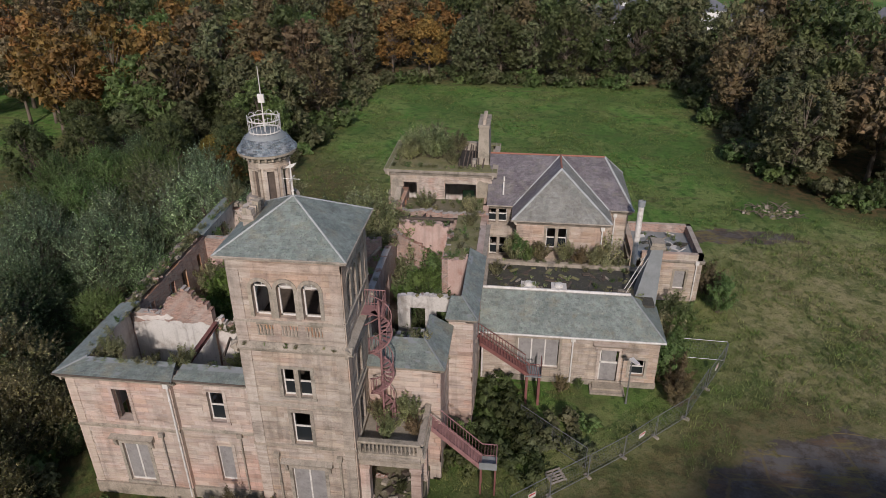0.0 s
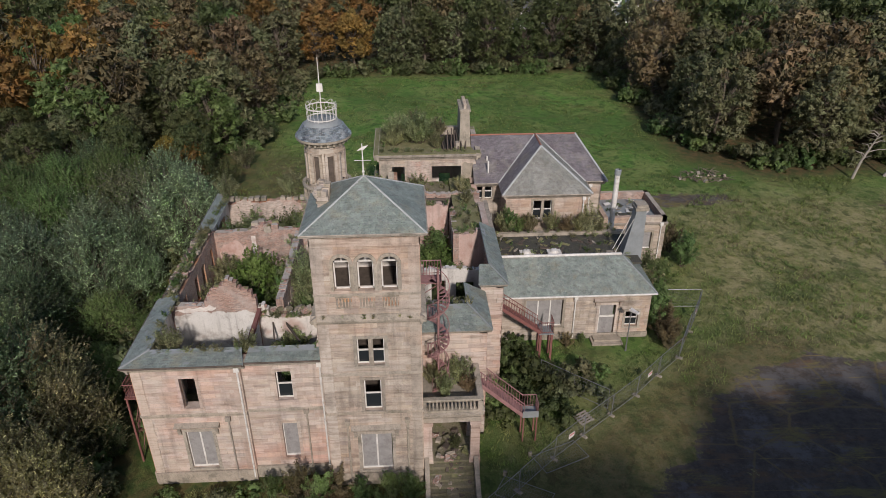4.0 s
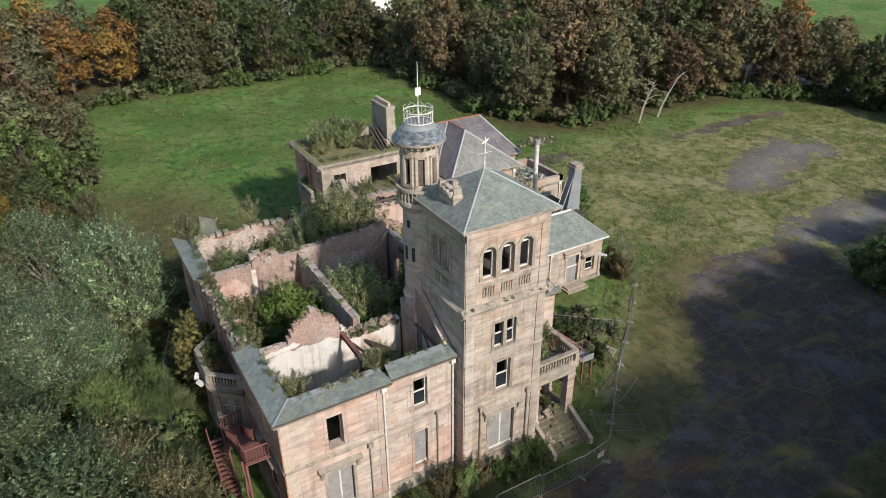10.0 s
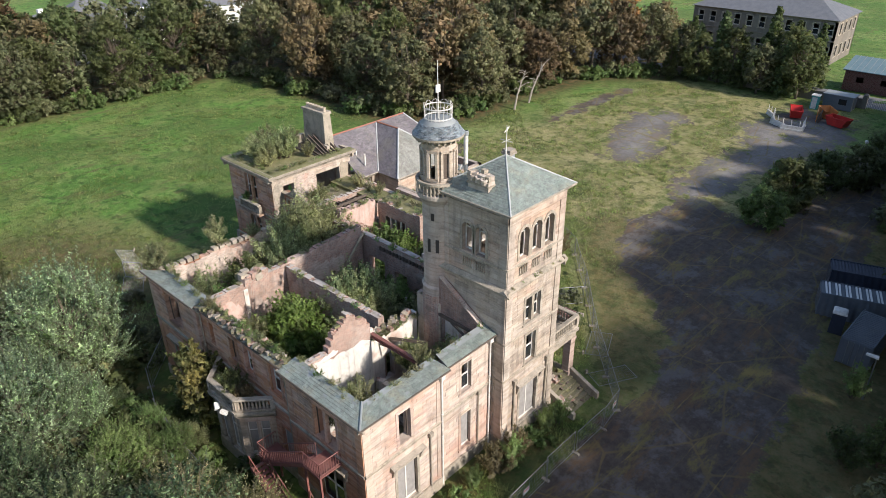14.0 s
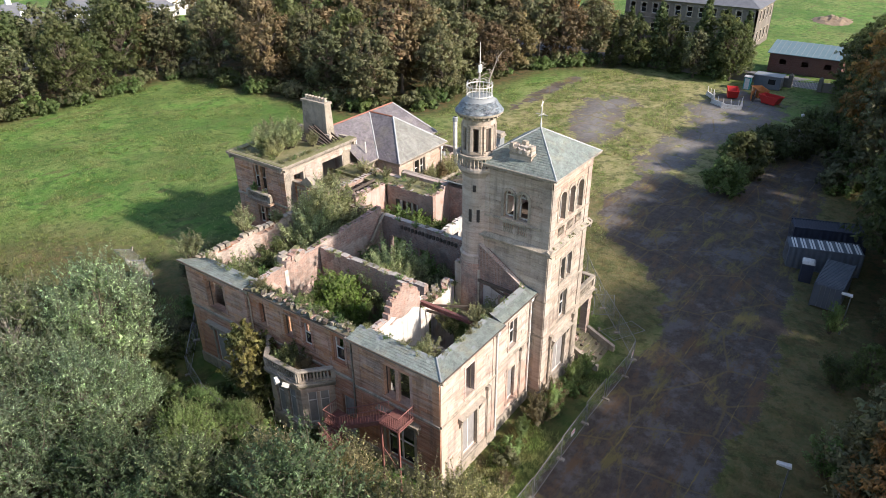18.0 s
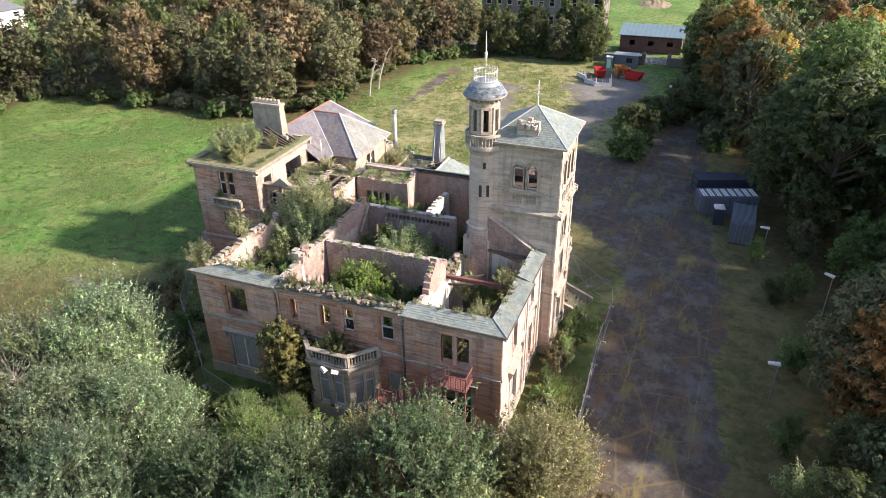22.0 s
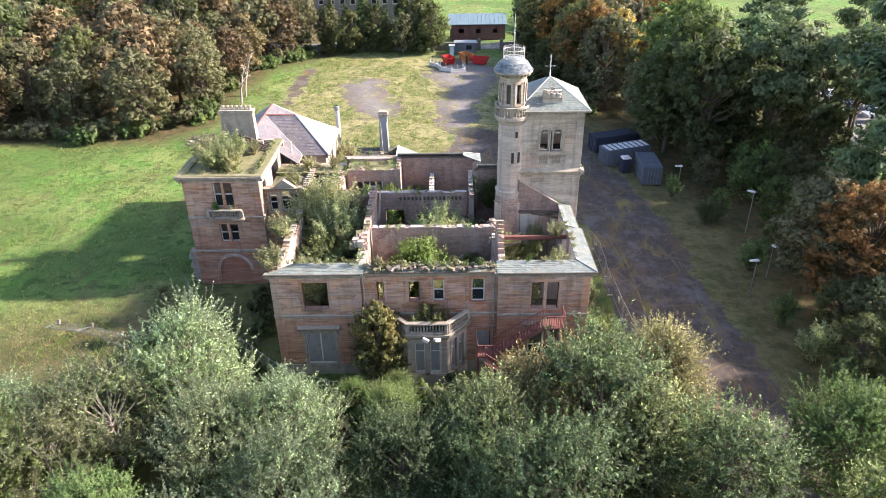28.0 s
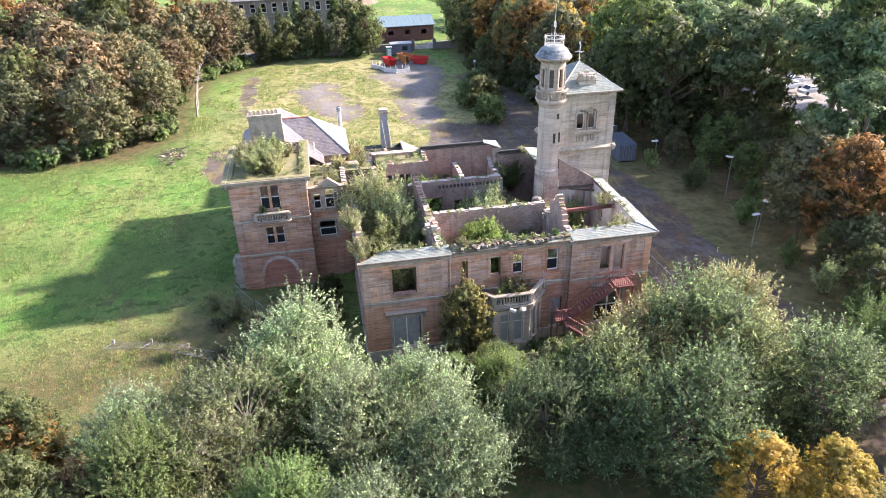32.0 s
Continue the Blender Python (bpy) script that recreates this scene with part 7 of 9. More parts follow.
def lobes(H, R, n, g, low=0.22, flat=1.0, rr=(0.28, 0.44)):
    """Centres and radii of the clumps that make up a crown."""
    out = []
    for i in range(n):
        u, t = g.uniform(-1.0, 1.0), g.uniform(0, 2 * math.pi)
        w = max(0.12, 1 - abs(u) ** 2.6 if u > 0 or low > 0.1 else 1 - 0.3 * u * u) * g.uniform(0.5, 0.74)
        zc = H * (low + (1 - low) * 0.5) + u * H * (1 - low) * 0.36 * flat
        out.append((np.array([R * w * math.cos(t), R * w * math.sin(t), zc]), R * g.uniform(*rr)))
    return out


def tiers(H, R, n, g):
    """Clumps of a spruce: whorls of boughs that shorten towards the tip."""
    out = []
    for i in range(n):
        h = 0.05 + 0.93 * (i / (n - 1)) ** 0.9
        t = 2.4 * i + g.uniform(-0.4, 0.4)
        w = R * (1 - h) ** 0.8 * g.uniform(0.45, 0.8)
        out.append((np.array([w * math.cos(t), w * math.sin(t), H * h]), max(0.3, R * (0.12 + 0.3 * (1 - h)) * g.uniform(0.8, 1.2))))
    return out


def tree_meshes(seed, H, R, nl, leaves, size, mat, bark=BARK, low=0.22, trunk_r=0.28, up=0.35, flat=1.0, shoot=0.0, rr=(0.28, 0.44), squash=0.85, per=16, soft=0.68, cone=False):
    """Limbs carry lobes, lobes carry tufts, tufts carry leaves, with dark gaps between; shoot draws the tufts out into pointed twigs."""
    g = np.random.default_rng(seed)
    lb = tiers(H, R, nl, g) if cone else lobes(H, R, nl, g, low, flat, rr)
    tot = sum(r * r for _, r in lb)
    cs, ns, cs2, ns2, twigs = [], [], [], [], []
    lift = np.array([0, 0, up])

    def unit(a):
        return a / (np.linalg.norm(a, axis=1, keepdims=True) + 1e-9)

    for c, r in lb:
        k = max(8, int(leaves * r * r / tot))
        m = max(5, k // per)
        d = unit(g.normal(0, 1, (m, 3)) + np.array([0, 0, 0.3]))
        ax = unit(d + lift * (0.5 + shoot) + g.normal(0, 0.28, (m, 3)))
        base = c + d * r * g.uniform(0.5, 0.95, (m, 1)) * np.array([1, 1, squash])
        ln = r * (0.16 + 0.85 * shoot) * g.uniform(0.45, 1.35, m)
        rho = r * g.uniform(0.18, 0.3, m) * (1 - 0.3 * shoot)
        q = g.integers(0, m, k)
        t = g.uniform(0, 1, (k, 1)) ** 0.85
        off = unit(g.normal(0, 1, (k, 3))) * g.uniform(0.15, 1, (k, 1)) ** 0.5 * (1 - 0.8 * t * min(1, shoot))
        cs.append(base[q] + ax[q] * ln[q][:, None] * t + off * rho[q][:, None] * np.array([1, 1, 0.8]))
        ns.append(off * 0.8 + ax[q] * 0.5 + d[q] * 0.45 + lift * 0.35)
        if shoot:
            for n_ in range(0, m, 3):
                twigs.append((Vector(c), Vector(base[n_]), Vector(base[n_] + ax[n_] * ln[n_] * 1.05)))
        # larger sprays fill the shade inside each clump
        k2 = max(4, k // 7)
        d2 = unit(g.normal(0, 1, (k2, 3)))
        cs2.append(c + d2 * r * g.uniform(0.1, 0.5, (k2, 1)))
        ns2.append(d2 + lift)
    crown = leaf_mesh("crown", np.concatenate(cs), np.concatenate(ns), size, mat, seed + 1, more=(np.concatenate(cs2), np.concatenate(ns2), size * 1.7), soft=soft)
    mb = MB()
    top = H * (low + (1 - low) * 0.55)
    lean = g.normal(0, 0.03 * H, (2,))
    pts = [(lean[0] * k * k, lean[1] * k * k, top * k) for k in (0, 0.15, 0.45, 0.75, 1.0)]
    mb.tube(pts, [trunk_r * 1.35, trunk_r, trunk_r * 0.75, trunk_r * 0.5, trunk_r * 0.25], 7)
    for c, r in lb:
        h0 = min(top * 0.95, max(H * low * 0.7, c[2] * 0.62))
        k = h0 / top
        s = Vector((lean[0] * k * k, lean[1] * k * k, h0))
        e = Vector(c)
        mid = s.lerp(e, 0.55) + Vector((0, 0, -0.06 * (e - s).length))
        rr = trunk_r * 0.24
        mb.tube([s, mid, e], [rr, rr * 0.6, rr * 0.2], 5, cap=False)
    for a, b, c in twigs:
        mb.tube([a, b, c], [trunk_r * 0.11, trunk_r * 0.08, trunk_r * 0.03], 3, cap=False)
    return mb.data("trunk", bark, True), crown


def sapling_meshes(seed, H, R, stems, leaves, size, mat, bark=BARK, stem_r=0.05, bare=0.12, droop=0.0):
    """A many-stemmed willow or shrub: stems fan out and up from the root, with leafy side shoots."""
    g = np.random.default_rng(seed)
    th, rho = g.uniform(0, 2 * math.pi, stems), np.sqrt(g.uniform(0.0, 1.0, stems))
    top = H * g.uniform(0.62, 1.0, stems) * (1 - 0.42 * rho ** 2)
    root = np.stack([np.cos(th), np.sin(th)], 1) * rho[:, None] * R * 0.22

    def at(k, t):
        lat = root[k] + np.stack([np.cos(th[k]), np.sin(th[k])], 1) * (rho[k] * R * 0.78)[:, None] * t[:, None] ** 1.35
        z = top[k] * (t - droop * t ** 3)
        return np.concatenate([lat + np.stack([np.sin(t * 7 + th[k] * 3), np.cos(t * 6 + th[k] * 5)], 1) * R * 0.03, z[:, None]], 1)

    k = g.integers(0, stems, leaves)
    shoot = g.integers(0, 16, leaves)
    ts = bare + (0.97 - bare) * ((shoot + 0.5) / 16) ** 0.8
    base = at(k, ts)
    h = (k * 131 + shoot * 17)
    sa = (h * 2.399) % (2 * math.pi)
    reach = (0.34 * R + 0.07 * H) * (1.06 - ts) * (0.5 + 0.5 * np.abs(np.sin(h * 1.7))) * 0.8
    along = g.uniform(0.0, 1.0, leaves) ** 0.8
    d = np.stack([np.cos(sa), np.sin(sa), 0.75 + 0.35 * np.sin(h * 0.9)], 1)
    pts = base + d * (reach * along)[:, None] + g.normal(0, 1, (leaves, 3)) * (0.02 * R + 0.4 * size)
    tip = g.uniform(0, 1, leaves) < 0.14
    pts[tip] = at(k[tip], g.uniform(0.7, 1.06, tip.sum())) + g.normal(0, 1, (tip.sum(), 3)) * size * 0.5
    nrm = np.stack([np.cos(sa), np.sin(sa), np.full(leaves, 1.1)], 1)
    crown = leaf_mesh("crown", pts, nrm, size, mat, seed + 1, aspect=0.42)
    mb = MB()
    q = np.linspace(0, 1, 5)
    for j in range(stems):
        c = at(np.full(5, j), q)
        mb.tube([Vector(p) for p in c], [stem_r * (1.15 - 0.95 * t) for t in q], 4, cap=False)
    return mb.data("trunk", bark, True), crown


def plant(name, label, category, meshes, x, y, z, turn, scale, group="", kind="", stretch=1.0):
    root = thing(name, label, category, group, kind)
    root.location, root.rotation_euler, root.scale = (x, y, z), (0, 0, turn), (scale, scale, scale * stretch)
    for nm, me in zip(("trunk", "crown"), meshes):
        if me is not None:
            part(nm, me, None, root)
    return root


WOOD_SPECS = [  # leaf material, words
    (L_DARK, "dense dark green broadleaf tree of the wood belt"), (L_OLIVE, "olive green broadleaf tree turning in autumn"),
    (L_BROWN, "russet brown autumn broadleaf tree of the wood belt"), (L_ORANGE, "orange autumn broadleaf tree of the wood belt"),
    (L_YELLOW, "yellow green autumn tree of the wood belt"), (L_GREEN, "fresh green broadleaf tree of the wood belt")]
far_trees = [[tree_meshes(100 + 10 * i + k, 15.0, 5.6, 86, 8400, 0.3, m, low=0.03, up=0.6, rr=(0.17, 0.33), soft=0.75) for k in range(3)] for i, (m, _) in enumerate(WOOD_SPECS)]
back_trees = [[tree_meshes(200 + 10 * i + k, 15.0, 5.8, 56, 2400, 0.5, m, low=0.25, up=0.6, rr=(0.2, 0.35), per=14) for k in range(2)] for i, (m, _) in enumerate(WOOD_SPECS)]
near_trees = [[tree_meshes(300 + 10 * i + k, 13.0, 5.0, 84, 15000, 0.21, m, low=0.03, up=0.6, rr=(0.17, 0.31)) for k in range(1)] for i, (m, _) in enumerate(WOOD_SPECS)]
willows = [tree_meshes(500 + k, 9.8, 4.7, 70, 30000, 0.135, m, low=0.0, trunk_r=0.2, up=0.55, flat=1.1, shoot=1.3, rr=(0.17, 0.31), squash=1.0, per=22, soft=0.32) for k, m in enumerate((L_SILVER, L_WILLOW, L_GREEN, L_TAN, L_DEEP))]
twiggy = tree_meshes(560, 9.0, 4.4, 60, 12000, 0.14, L_WILLOW, bark=PALEBARK, low=0.0, trunk_r=0.2, up=0.75, shoot=1.1, rr=(0.2, 0.34), squash=1.0, per=18, soft=0.5)
shrubs = [sapling_meshes(600 + k, 3.2, 1.45, 24, 3400, 0.13, m, stem_r=0.022) for k, m in enumerate((L_SAGE, L_GREEN, L_DARK, L_STRAW, L_BROWN))]
big_shrubs = [sapling_meshes(640 + k, 7.4, 3.3, 50, 16000, 0.125, m, stem_r=0.035) for k, m in enumerate((L_SAGE, L_GREEN))]
dense_bushes = [tree_meshes(820 + k, 4.0, 1.75, 40, 11000, 0.1, m, low=0.0, trunk_r=0.05, up=0.8, shoot=0.9, rr=(0.18, 0.32), squash=1.0, soft=0.5) for k, m in enumerate((L_SAGE, L_BRIGHT))]
wall_tree = tree_meshes(842, 6.6, 1.7, 44, 7000, 0.15, leaf_mat("yellowing leaves", (0.27, 0.235, 0.09), (0.2, 0.215, 0.085), isl=0.8, trans=0.5, glow=1.6), low=0.0, trunk_r=0.09, up=0.5, shoot=0.6, rr=(0.24, 0.4), squash=1.0, per=18)
dense_bushes[0] = sapling_meshes(824, 4.0, 2.0, 70, 12500, 0.1, L_SAGE, stem_r=0.02)
weeds = [sapling_meshes(680 + k, 0.8, 0.5, 9, 300, 0.085, m, stem_r=0.008) for k, m in enumerate((L_STRAW, L_GREEN, L_SAGE))]
brambles = [tree_meshes(650 + k, 1.9, 1.9, 12, 1500, 0.2, m, low=0.0, trunk_r=0.03, up=0.9) for k, m in enumerate((L_GREEN, L_DARK, L_OLIVE))]
round_bushes = [tree_meshes(690 + k, 4.2, 2.5, 22, 6000, 0.19, m, low=0.0, trunk_r=0.06, up=0.7) for k, m in enumerate((L_GREEN, L_DARK))]
conifers = [tree_meshes(700 + k, 14.0, 4.2 - 0.6 * k, 70, 6500, 0.36, (L_PINE, L_DARK)[k], low=0.03, up=-0.1, cone=True, squash=0.5) for k in range(2)]
pines = [tree_meshes(720 + k, 18.0, 6.4, 26, 8500, 0.34, L_PINE, low=0.36, trunk_r=0.3, flat=1.05, up=0.9, rr=(0.2, 0.38), squash=0.4) for k in range(2)]
SHRUB_WORDS = ["grey green self-seeded willow shrub", "fresh green self-seeded sapling bush", "dark green bramble and ivy bush", "straw coloured dry weed shrub", "russet brown autumn bramble bush"]


def scatter(poly, step, pick, pool, hscale, seed=1, group="wood belt", deep=None):
    """Trees over a polygon on a jittered grid; deep(x, y) says where the hidden back rows begin."""
    r = random.Random(seed)
    xs, ys = [p[0] for p in poly], [p[1] for p in poly]
    y, row = min(ys), 0
    while y < max(ys):
        x = min(xs) + (step / 2 if row % 2 else 0)
        while x < max(xs):
            px, py = x + r.uniform(-0.28, 0.28) * step, y + r.uniform(-0.28, 0.28) * step
            if inside(np.array([px]), np.array([py]), poly)[0] > 0:
                i = pick(px, py, r)
                s = hscale(px, py) * r.uniform(0.82, 1.16)
                src = back_trees if deep and deep(px, py) else pool
                plant("tree", WOOD_SPECS[i][1], "tree", src[i][r.randrange(len(src[i]))], px, py, -0.15, r.uniform(0, 6.28), s, group, stretch=r.uniform(0.9, 1.12))
            x += step
        y += step * 0.87
        row += 1


def pick_n(x, y, r):
    k = r.random()
    if x < 8:
        return 3 if k < 0.24 else 2 if k < 0.52 else 1 if k < 0.78 else 0
    return 0 if k < 0.42 else 1 if k < 0.92 else 2


def pick_ne(x, y, r):
    k = r.random()
    if x < 68:
        return 0 if k < 0.5 else 1 if k < 0.85 else 2
    return 2 if k < 0.4 else 1 if k < 0.8 else 0 if k < 0.97 else 3


def pick_s(x, y, r):
    k = r.random()
    return 0 if k < 0.42 else 1 if k < 0.65 else 5 if k < 0.9 else 2 if k < 0.95 else 4


scatter([(-50, 103), (35, 105), (35, 136), (-60, 145)], 7.6, pick_n, far_trees, lambda x, y: 0.95, seed=2, deep=lambda x, y: y > 112)
scatter([(36, 105), (58, 105), (60, 117), (36, 117)], 6.6, pick_n, far_trees, lambda x, y: 0.92, seed=12)
scatter([(20, 118), (64, 118), (64, 132), (20, 132)], 7.6, pick_n, far_trees, lambda x, y: 0.9, seed=22, deep=lambda x, y: True)
scatter([(-110, 66), (-50, 62), (-50, 145), (-110, 150)], 10.5, pick_n, far_trees, lambda x, y: 1.05, seed=13, deep=lambda x, y: True)
scatter([(58, 58), (67, 50), (80, 51.5), (98, 49), (110, 39), (122, 42), (122, 92), (108, 112), (66, 114), (62, 112), (57, 90)], 7.6, pick_ne, far_trees, lambda x, y: 1.0 if y < 62 else 1.08, seed=3, deep=lambda x, y: (x > 67 and y > 60) or y > 100 or (x > 100 and y > 50))
scatter([(-50, 60), (-7, 58), (-4, 103), (-50, 106)], 7.6, lambda x, y, r: r.choice((3, 3, 2, 1, 0, 1, 5)), far_trees, lambda x, y: 0.95, seed=4, deep=lambda x, y: x < -22)
scatter([(-36, 40), (-11, 41), (-7, 58), (-40, 60)], 7.0, lambda x, y, r: r.choice((0, 0, 1, 0)), near_trees, lambda x, y: 0.72, seed=5)
scatter([(-4, -27), (10, -27), (10, -33), (-4, -36)], 6.6, pick_s, far_trees, lambda x, y: 0.8, seed=6)
scatter([(36, -20.0), (40, -19.6), (58, -18.0), (66, -15.5), (66, -29), (46, -30)], 6.0, pick_s, far_trees, lambda x, y: 1.44 if y < -23 else 0.98, seed=8)
scatter([(66, -14.5), (88, -11.0), (96, -13), (90, -20), (66, -21)], 6.4, lambda x, y, r: r.choice((0, 0, 1)), far_trees, lambda x, y: 0.98, seed=18)
scatter([(68, -20), (92, -19), (104, -20), (112, -40), (74, -34)], 8.0, lambda x, y, r: r.choice((3, 4, 0, 0, 1, 1)), far_trees, lambda x, y: 1.05, seed=7, deep=lambda x, y: y < -30)
for x, y, s, i in ((99, -12.5, 1.18, 3), (80, -14.5, 1.15, 3), (86.5, -13.0, 1.0, 3), (76.4, -12.6, 0.6, 0), (78.6, -11.6, 0.42, 1), (75, -18, 1.1, 4), (107, -20, 1.0, 3), (116, -30, 1.0, 3), (93, -8.5, 0.5, 0), (103, -6.5, 0.45, 0), (88, -11, 0.55, 0), (112, -12, 0.8, 0), (93, -13.5, 0.95, 0), (84, -12.5, 0.75, 1), (101, -17, 1.1, 1), (104, -9.5, 0.95, 0), (110, -7.5, 0.9, 0), (117, -9, 1.0, 0)):
    plant('tree', WOOD_SPECS[i][1], 'tree', far_trees[i][0], x, y, -0.15, x, s, 'trees by the gate')
for x, y, s, i in ((111, 32, 0.68, 0), (113, 26.5, 0.78, 0), (110.5, 20.5, 0.66, 1), (111.6, 14.0, 0.8, 0), (118, 38, 0.7, 1), (114.5, 17.2, 0.85, 0)):
    plant('tree', 'dark broad tree before the stone hall', 'tree', far_trees[i][1], x, y, -0.15, x * 2, s, 'trees before the hall')
# the three tallest, scaled 1.4 and up, are added to shade the car park
for i, (x, y, s) in enumerate(((14, -31, 1.0), (27, -42, 1.5), (34, -43, 1.5), (20, -41, 1.4), (41, -31, 1.12), (49, -30, 1.1), (40, -36, 1.05), (46, -33, 1.0), (54, -36, 1.0), (60, -40, 1.05), (27, -42, 1.1), (36, -46, 1.0), (46, -44, 1.05), (52, -48, 0.95), (66, -40, 1.0), (72, -46, 1.05), (80, -44, 1.0), (20, -38, 1.0), (18, -48, 1.1), (44, -70, 1.1), (56, -72, 1.0), (70, -70, 1.1), (84, -66, 1.0), (32, -60, 1.0))):
    plant("pine_tree", "tall spreading dark pine tree with bare lower trunk", "tree", pines[i % 2], x, y, -0.2, 3.1 * i + x, s, "pine trees")
for x, y, s, k in ((112, 33, 0.7, 0), (113, 29, 0.85, 0), (112.5, 24.5, 0.6, 1), (114, 20.5, 0.95, 1), (118, 37, 0.7, 1), (112, 17, 0.62, 0), (119, 31, 0.6, 0), (117, 17.5, 0.8, 1), (110, 37, 0.6, 1), (121, 14.5, 0.75, 1)):
    plant("conifer", "dark dense conifer before the stone hall", "tree", conifers[k], x, y, -0.1, x, s, "conifers", stretch=1.1)
scatter([(128, -48), (150, -48), (150, -6), (130, -8)], 9.0, pick_s, far_trees, lambda x, y: 0.9, seed=28, deep=lambda x, y: True)
scatter([(18, -20.5), (36, -19.5), (47, -29), (22, -30)], 5.4, lambda x, y, r: r.choice((0, 5, 1, 5)), far_trees, lambda x, y: 0.3 if y > -24 else 0.44, seed=38, group='undergrowth')
scatter([(22, -25), (40, -22), (60, -22), (64, -38), (44, -42), (24, -38)], 5.6, lambda x, y, r: r.choice((0, 0, 5, 1, 0)), far_trees, lambda x, y: 0.52 if y > -32 else 0.62, seed=48, group='undergrowth')
for x, y, lean in ((74.5, 47.2, 0.7), (79, 47.6, 1.4)):
    tr = thing("dead_tree", "pale bare dead tree leaning at the wood edge", "tree")
    pts = [Vector((x, y, -0.1)), Vector((x + lean * 0.5, y - 0.2, 2.4)), Vector((x + lean * 1.2, y - 0.6, 4.6)), Vector((x + lean * 1.5, y - 1.2, 6.6))]
    part("trunk", MB().tube(pts, [0.2, 0.16, 0.11, 0.04], 7), PALEBARK, tr)
    for k in range(11):
        b = pts[1].lerp(pts[2], k / 5) if k < 5 else pts[2].lerp(pts[3], (k - 5) / 6)
        d = Vector((rnd.uniform(-2.2, 2.2), rnd.uniform(-1.8, 0.8), rnd.uniform(0.3, 1.6)))
        part("limb", MB().tube([b, b + d * 0.5 + Vector((0, 0, 0.2)), b + d + Vector((rnd.uniform(-0.4, 0.4), 0, -0.1))], [0.08, 0.05, 0.02], 5), PALEBARK, tr)


def willow_wood():
    r = random.Random(11)
    spots = [(-5, 29.5, 1.0, 0), (-12.5, 26, 0.88, 0), (-19, 31, 0.8, 2), (-11, 21.5, 0.85, 0), (-16.5, 20.5, 0.85, 0), (-21, 26, 0.85, 0), (-14, 14, 0.78, 4), (-8.8, 5.4, 0.84, 3),
             (-11, 1.5, 1.1, 4), (-17, 5, 1.05, 4), (-7.5, -4, 0.95, 3), (-15, -6, 1.0, 4), (-15, 39, 0.9, 2), (-24, 35, 0.85, 2), (-19, 44, 0.8, 4), (-10.5, 40.5, 0.8, 0), (-21, 39, 0.8, 2),
             (-13, -14, 0.9, 2), (-20, -14, 0.9, 1), (-28, -4, 0.9, 3), (-9.5, 26, 0.7, 0), (-8, 15, 0.55, 2), (-12, 8.4, 0.88, 1), (-6.0, 2.5, 0.72, 3), (-14.5, 9.5, 0.72, 4), (-8, 22, 0.6, 0), (-13, -1.5, 0.9, 1), (-4.5, -4.5, 0.75, 3)]
    for x, y, s, k in spots:
        plant("willow_tree", ("silvery willow tree beside the ruined house", "grey green willow tree beside the ruined house", "green self-seeded tree beside the ruined house", "tan olive willow tree beside the ruined house", "deep green willow tree beside the ruined house")[k], "tree", willows[k], x, y, -0.1, r.uniform(0, 6.28), s * r.uniform(0.95, 1.05), "willow thicket")
    for i in range(26):
        x, y, k = r.uniform(-7.5, -3.2), r.uniform(-3, 27), r.choice((1, 2, 2, 4, 1, 0))
        plant("willow_sapling", "young green willow sapling before the west front", "sapling", willows[k], x - 0.03 * (y - 12) ** 2 * 0.3, y, -0.1, r.uniform(0, 6.28), r.uniform(0.2, 0.36), "willow thicket")
    for x, y, s in ((-10, 33.5, 1.0), (-13.5, 36, 0.95), (-7.5, 36.5, 0.8)):
        plant("willow_tree", "half-bare twiggy willow tree with pale stems", "tree", twiggy, x, y, -0.1, r.uniform(0, 6.28), s, "willow thicket")
    for x, y, s, i in ((-21.5, 2.6, 0.6, 4), (-25.5, 0.0, 0.55, 4), (-22.5, -1.6, 0.58, 4), (-14, 42.5, 0.55, 2), (-10, 47.5, 0.6, 3), (-13, 50, 0.55, 4), (-25, -9, 0.62, 3), (-2, -21, 0.55, 0), (3, -24, 0.6, 1), (-8, -24, 0.6, 1), (7.6, -25.2, 1.1, 3), (11.8, -23.8, 1.05, 1), (16, -26.5, 0.8, 5), (4.5, -22.5, 0.5, 0), (-28, 32, 0.5, 5), (-33, 24, 0.5, 1)):
        plant("tree", WOOD_SPECS[i][1], "tree", near_trees[i][0], x, y, -0.1, r.uniform(0, 6.28), s)


willow_wood()


def bush(x, y, z, s, k, stretch=1.0):
    if s > 1.65 and k < 2:
        return plant("shrub", SHRUB_WORDS[k], "shrub", big_shrubs[k], x, y, z, rnd.uniform(0, 6.28), s * 3.2 / 7.4, stretch=stretch)
    return plant("shrub", SHRUB_WORDS[k], "shrub", shrubs[k], x, y, z, rnd.uniform(0, 6.28), s, stretch=stretch)


def bramble(x, y, z, s, k=0):
    return plant("bramble", ("green bramble mound", "dark green ivy and bramble mound", "olive autumn bramble mound")[k] + " growing on the ground", "bush", (None, brambles[k][1]), x, y, z, rnd.uniform(0, 6.28), s)


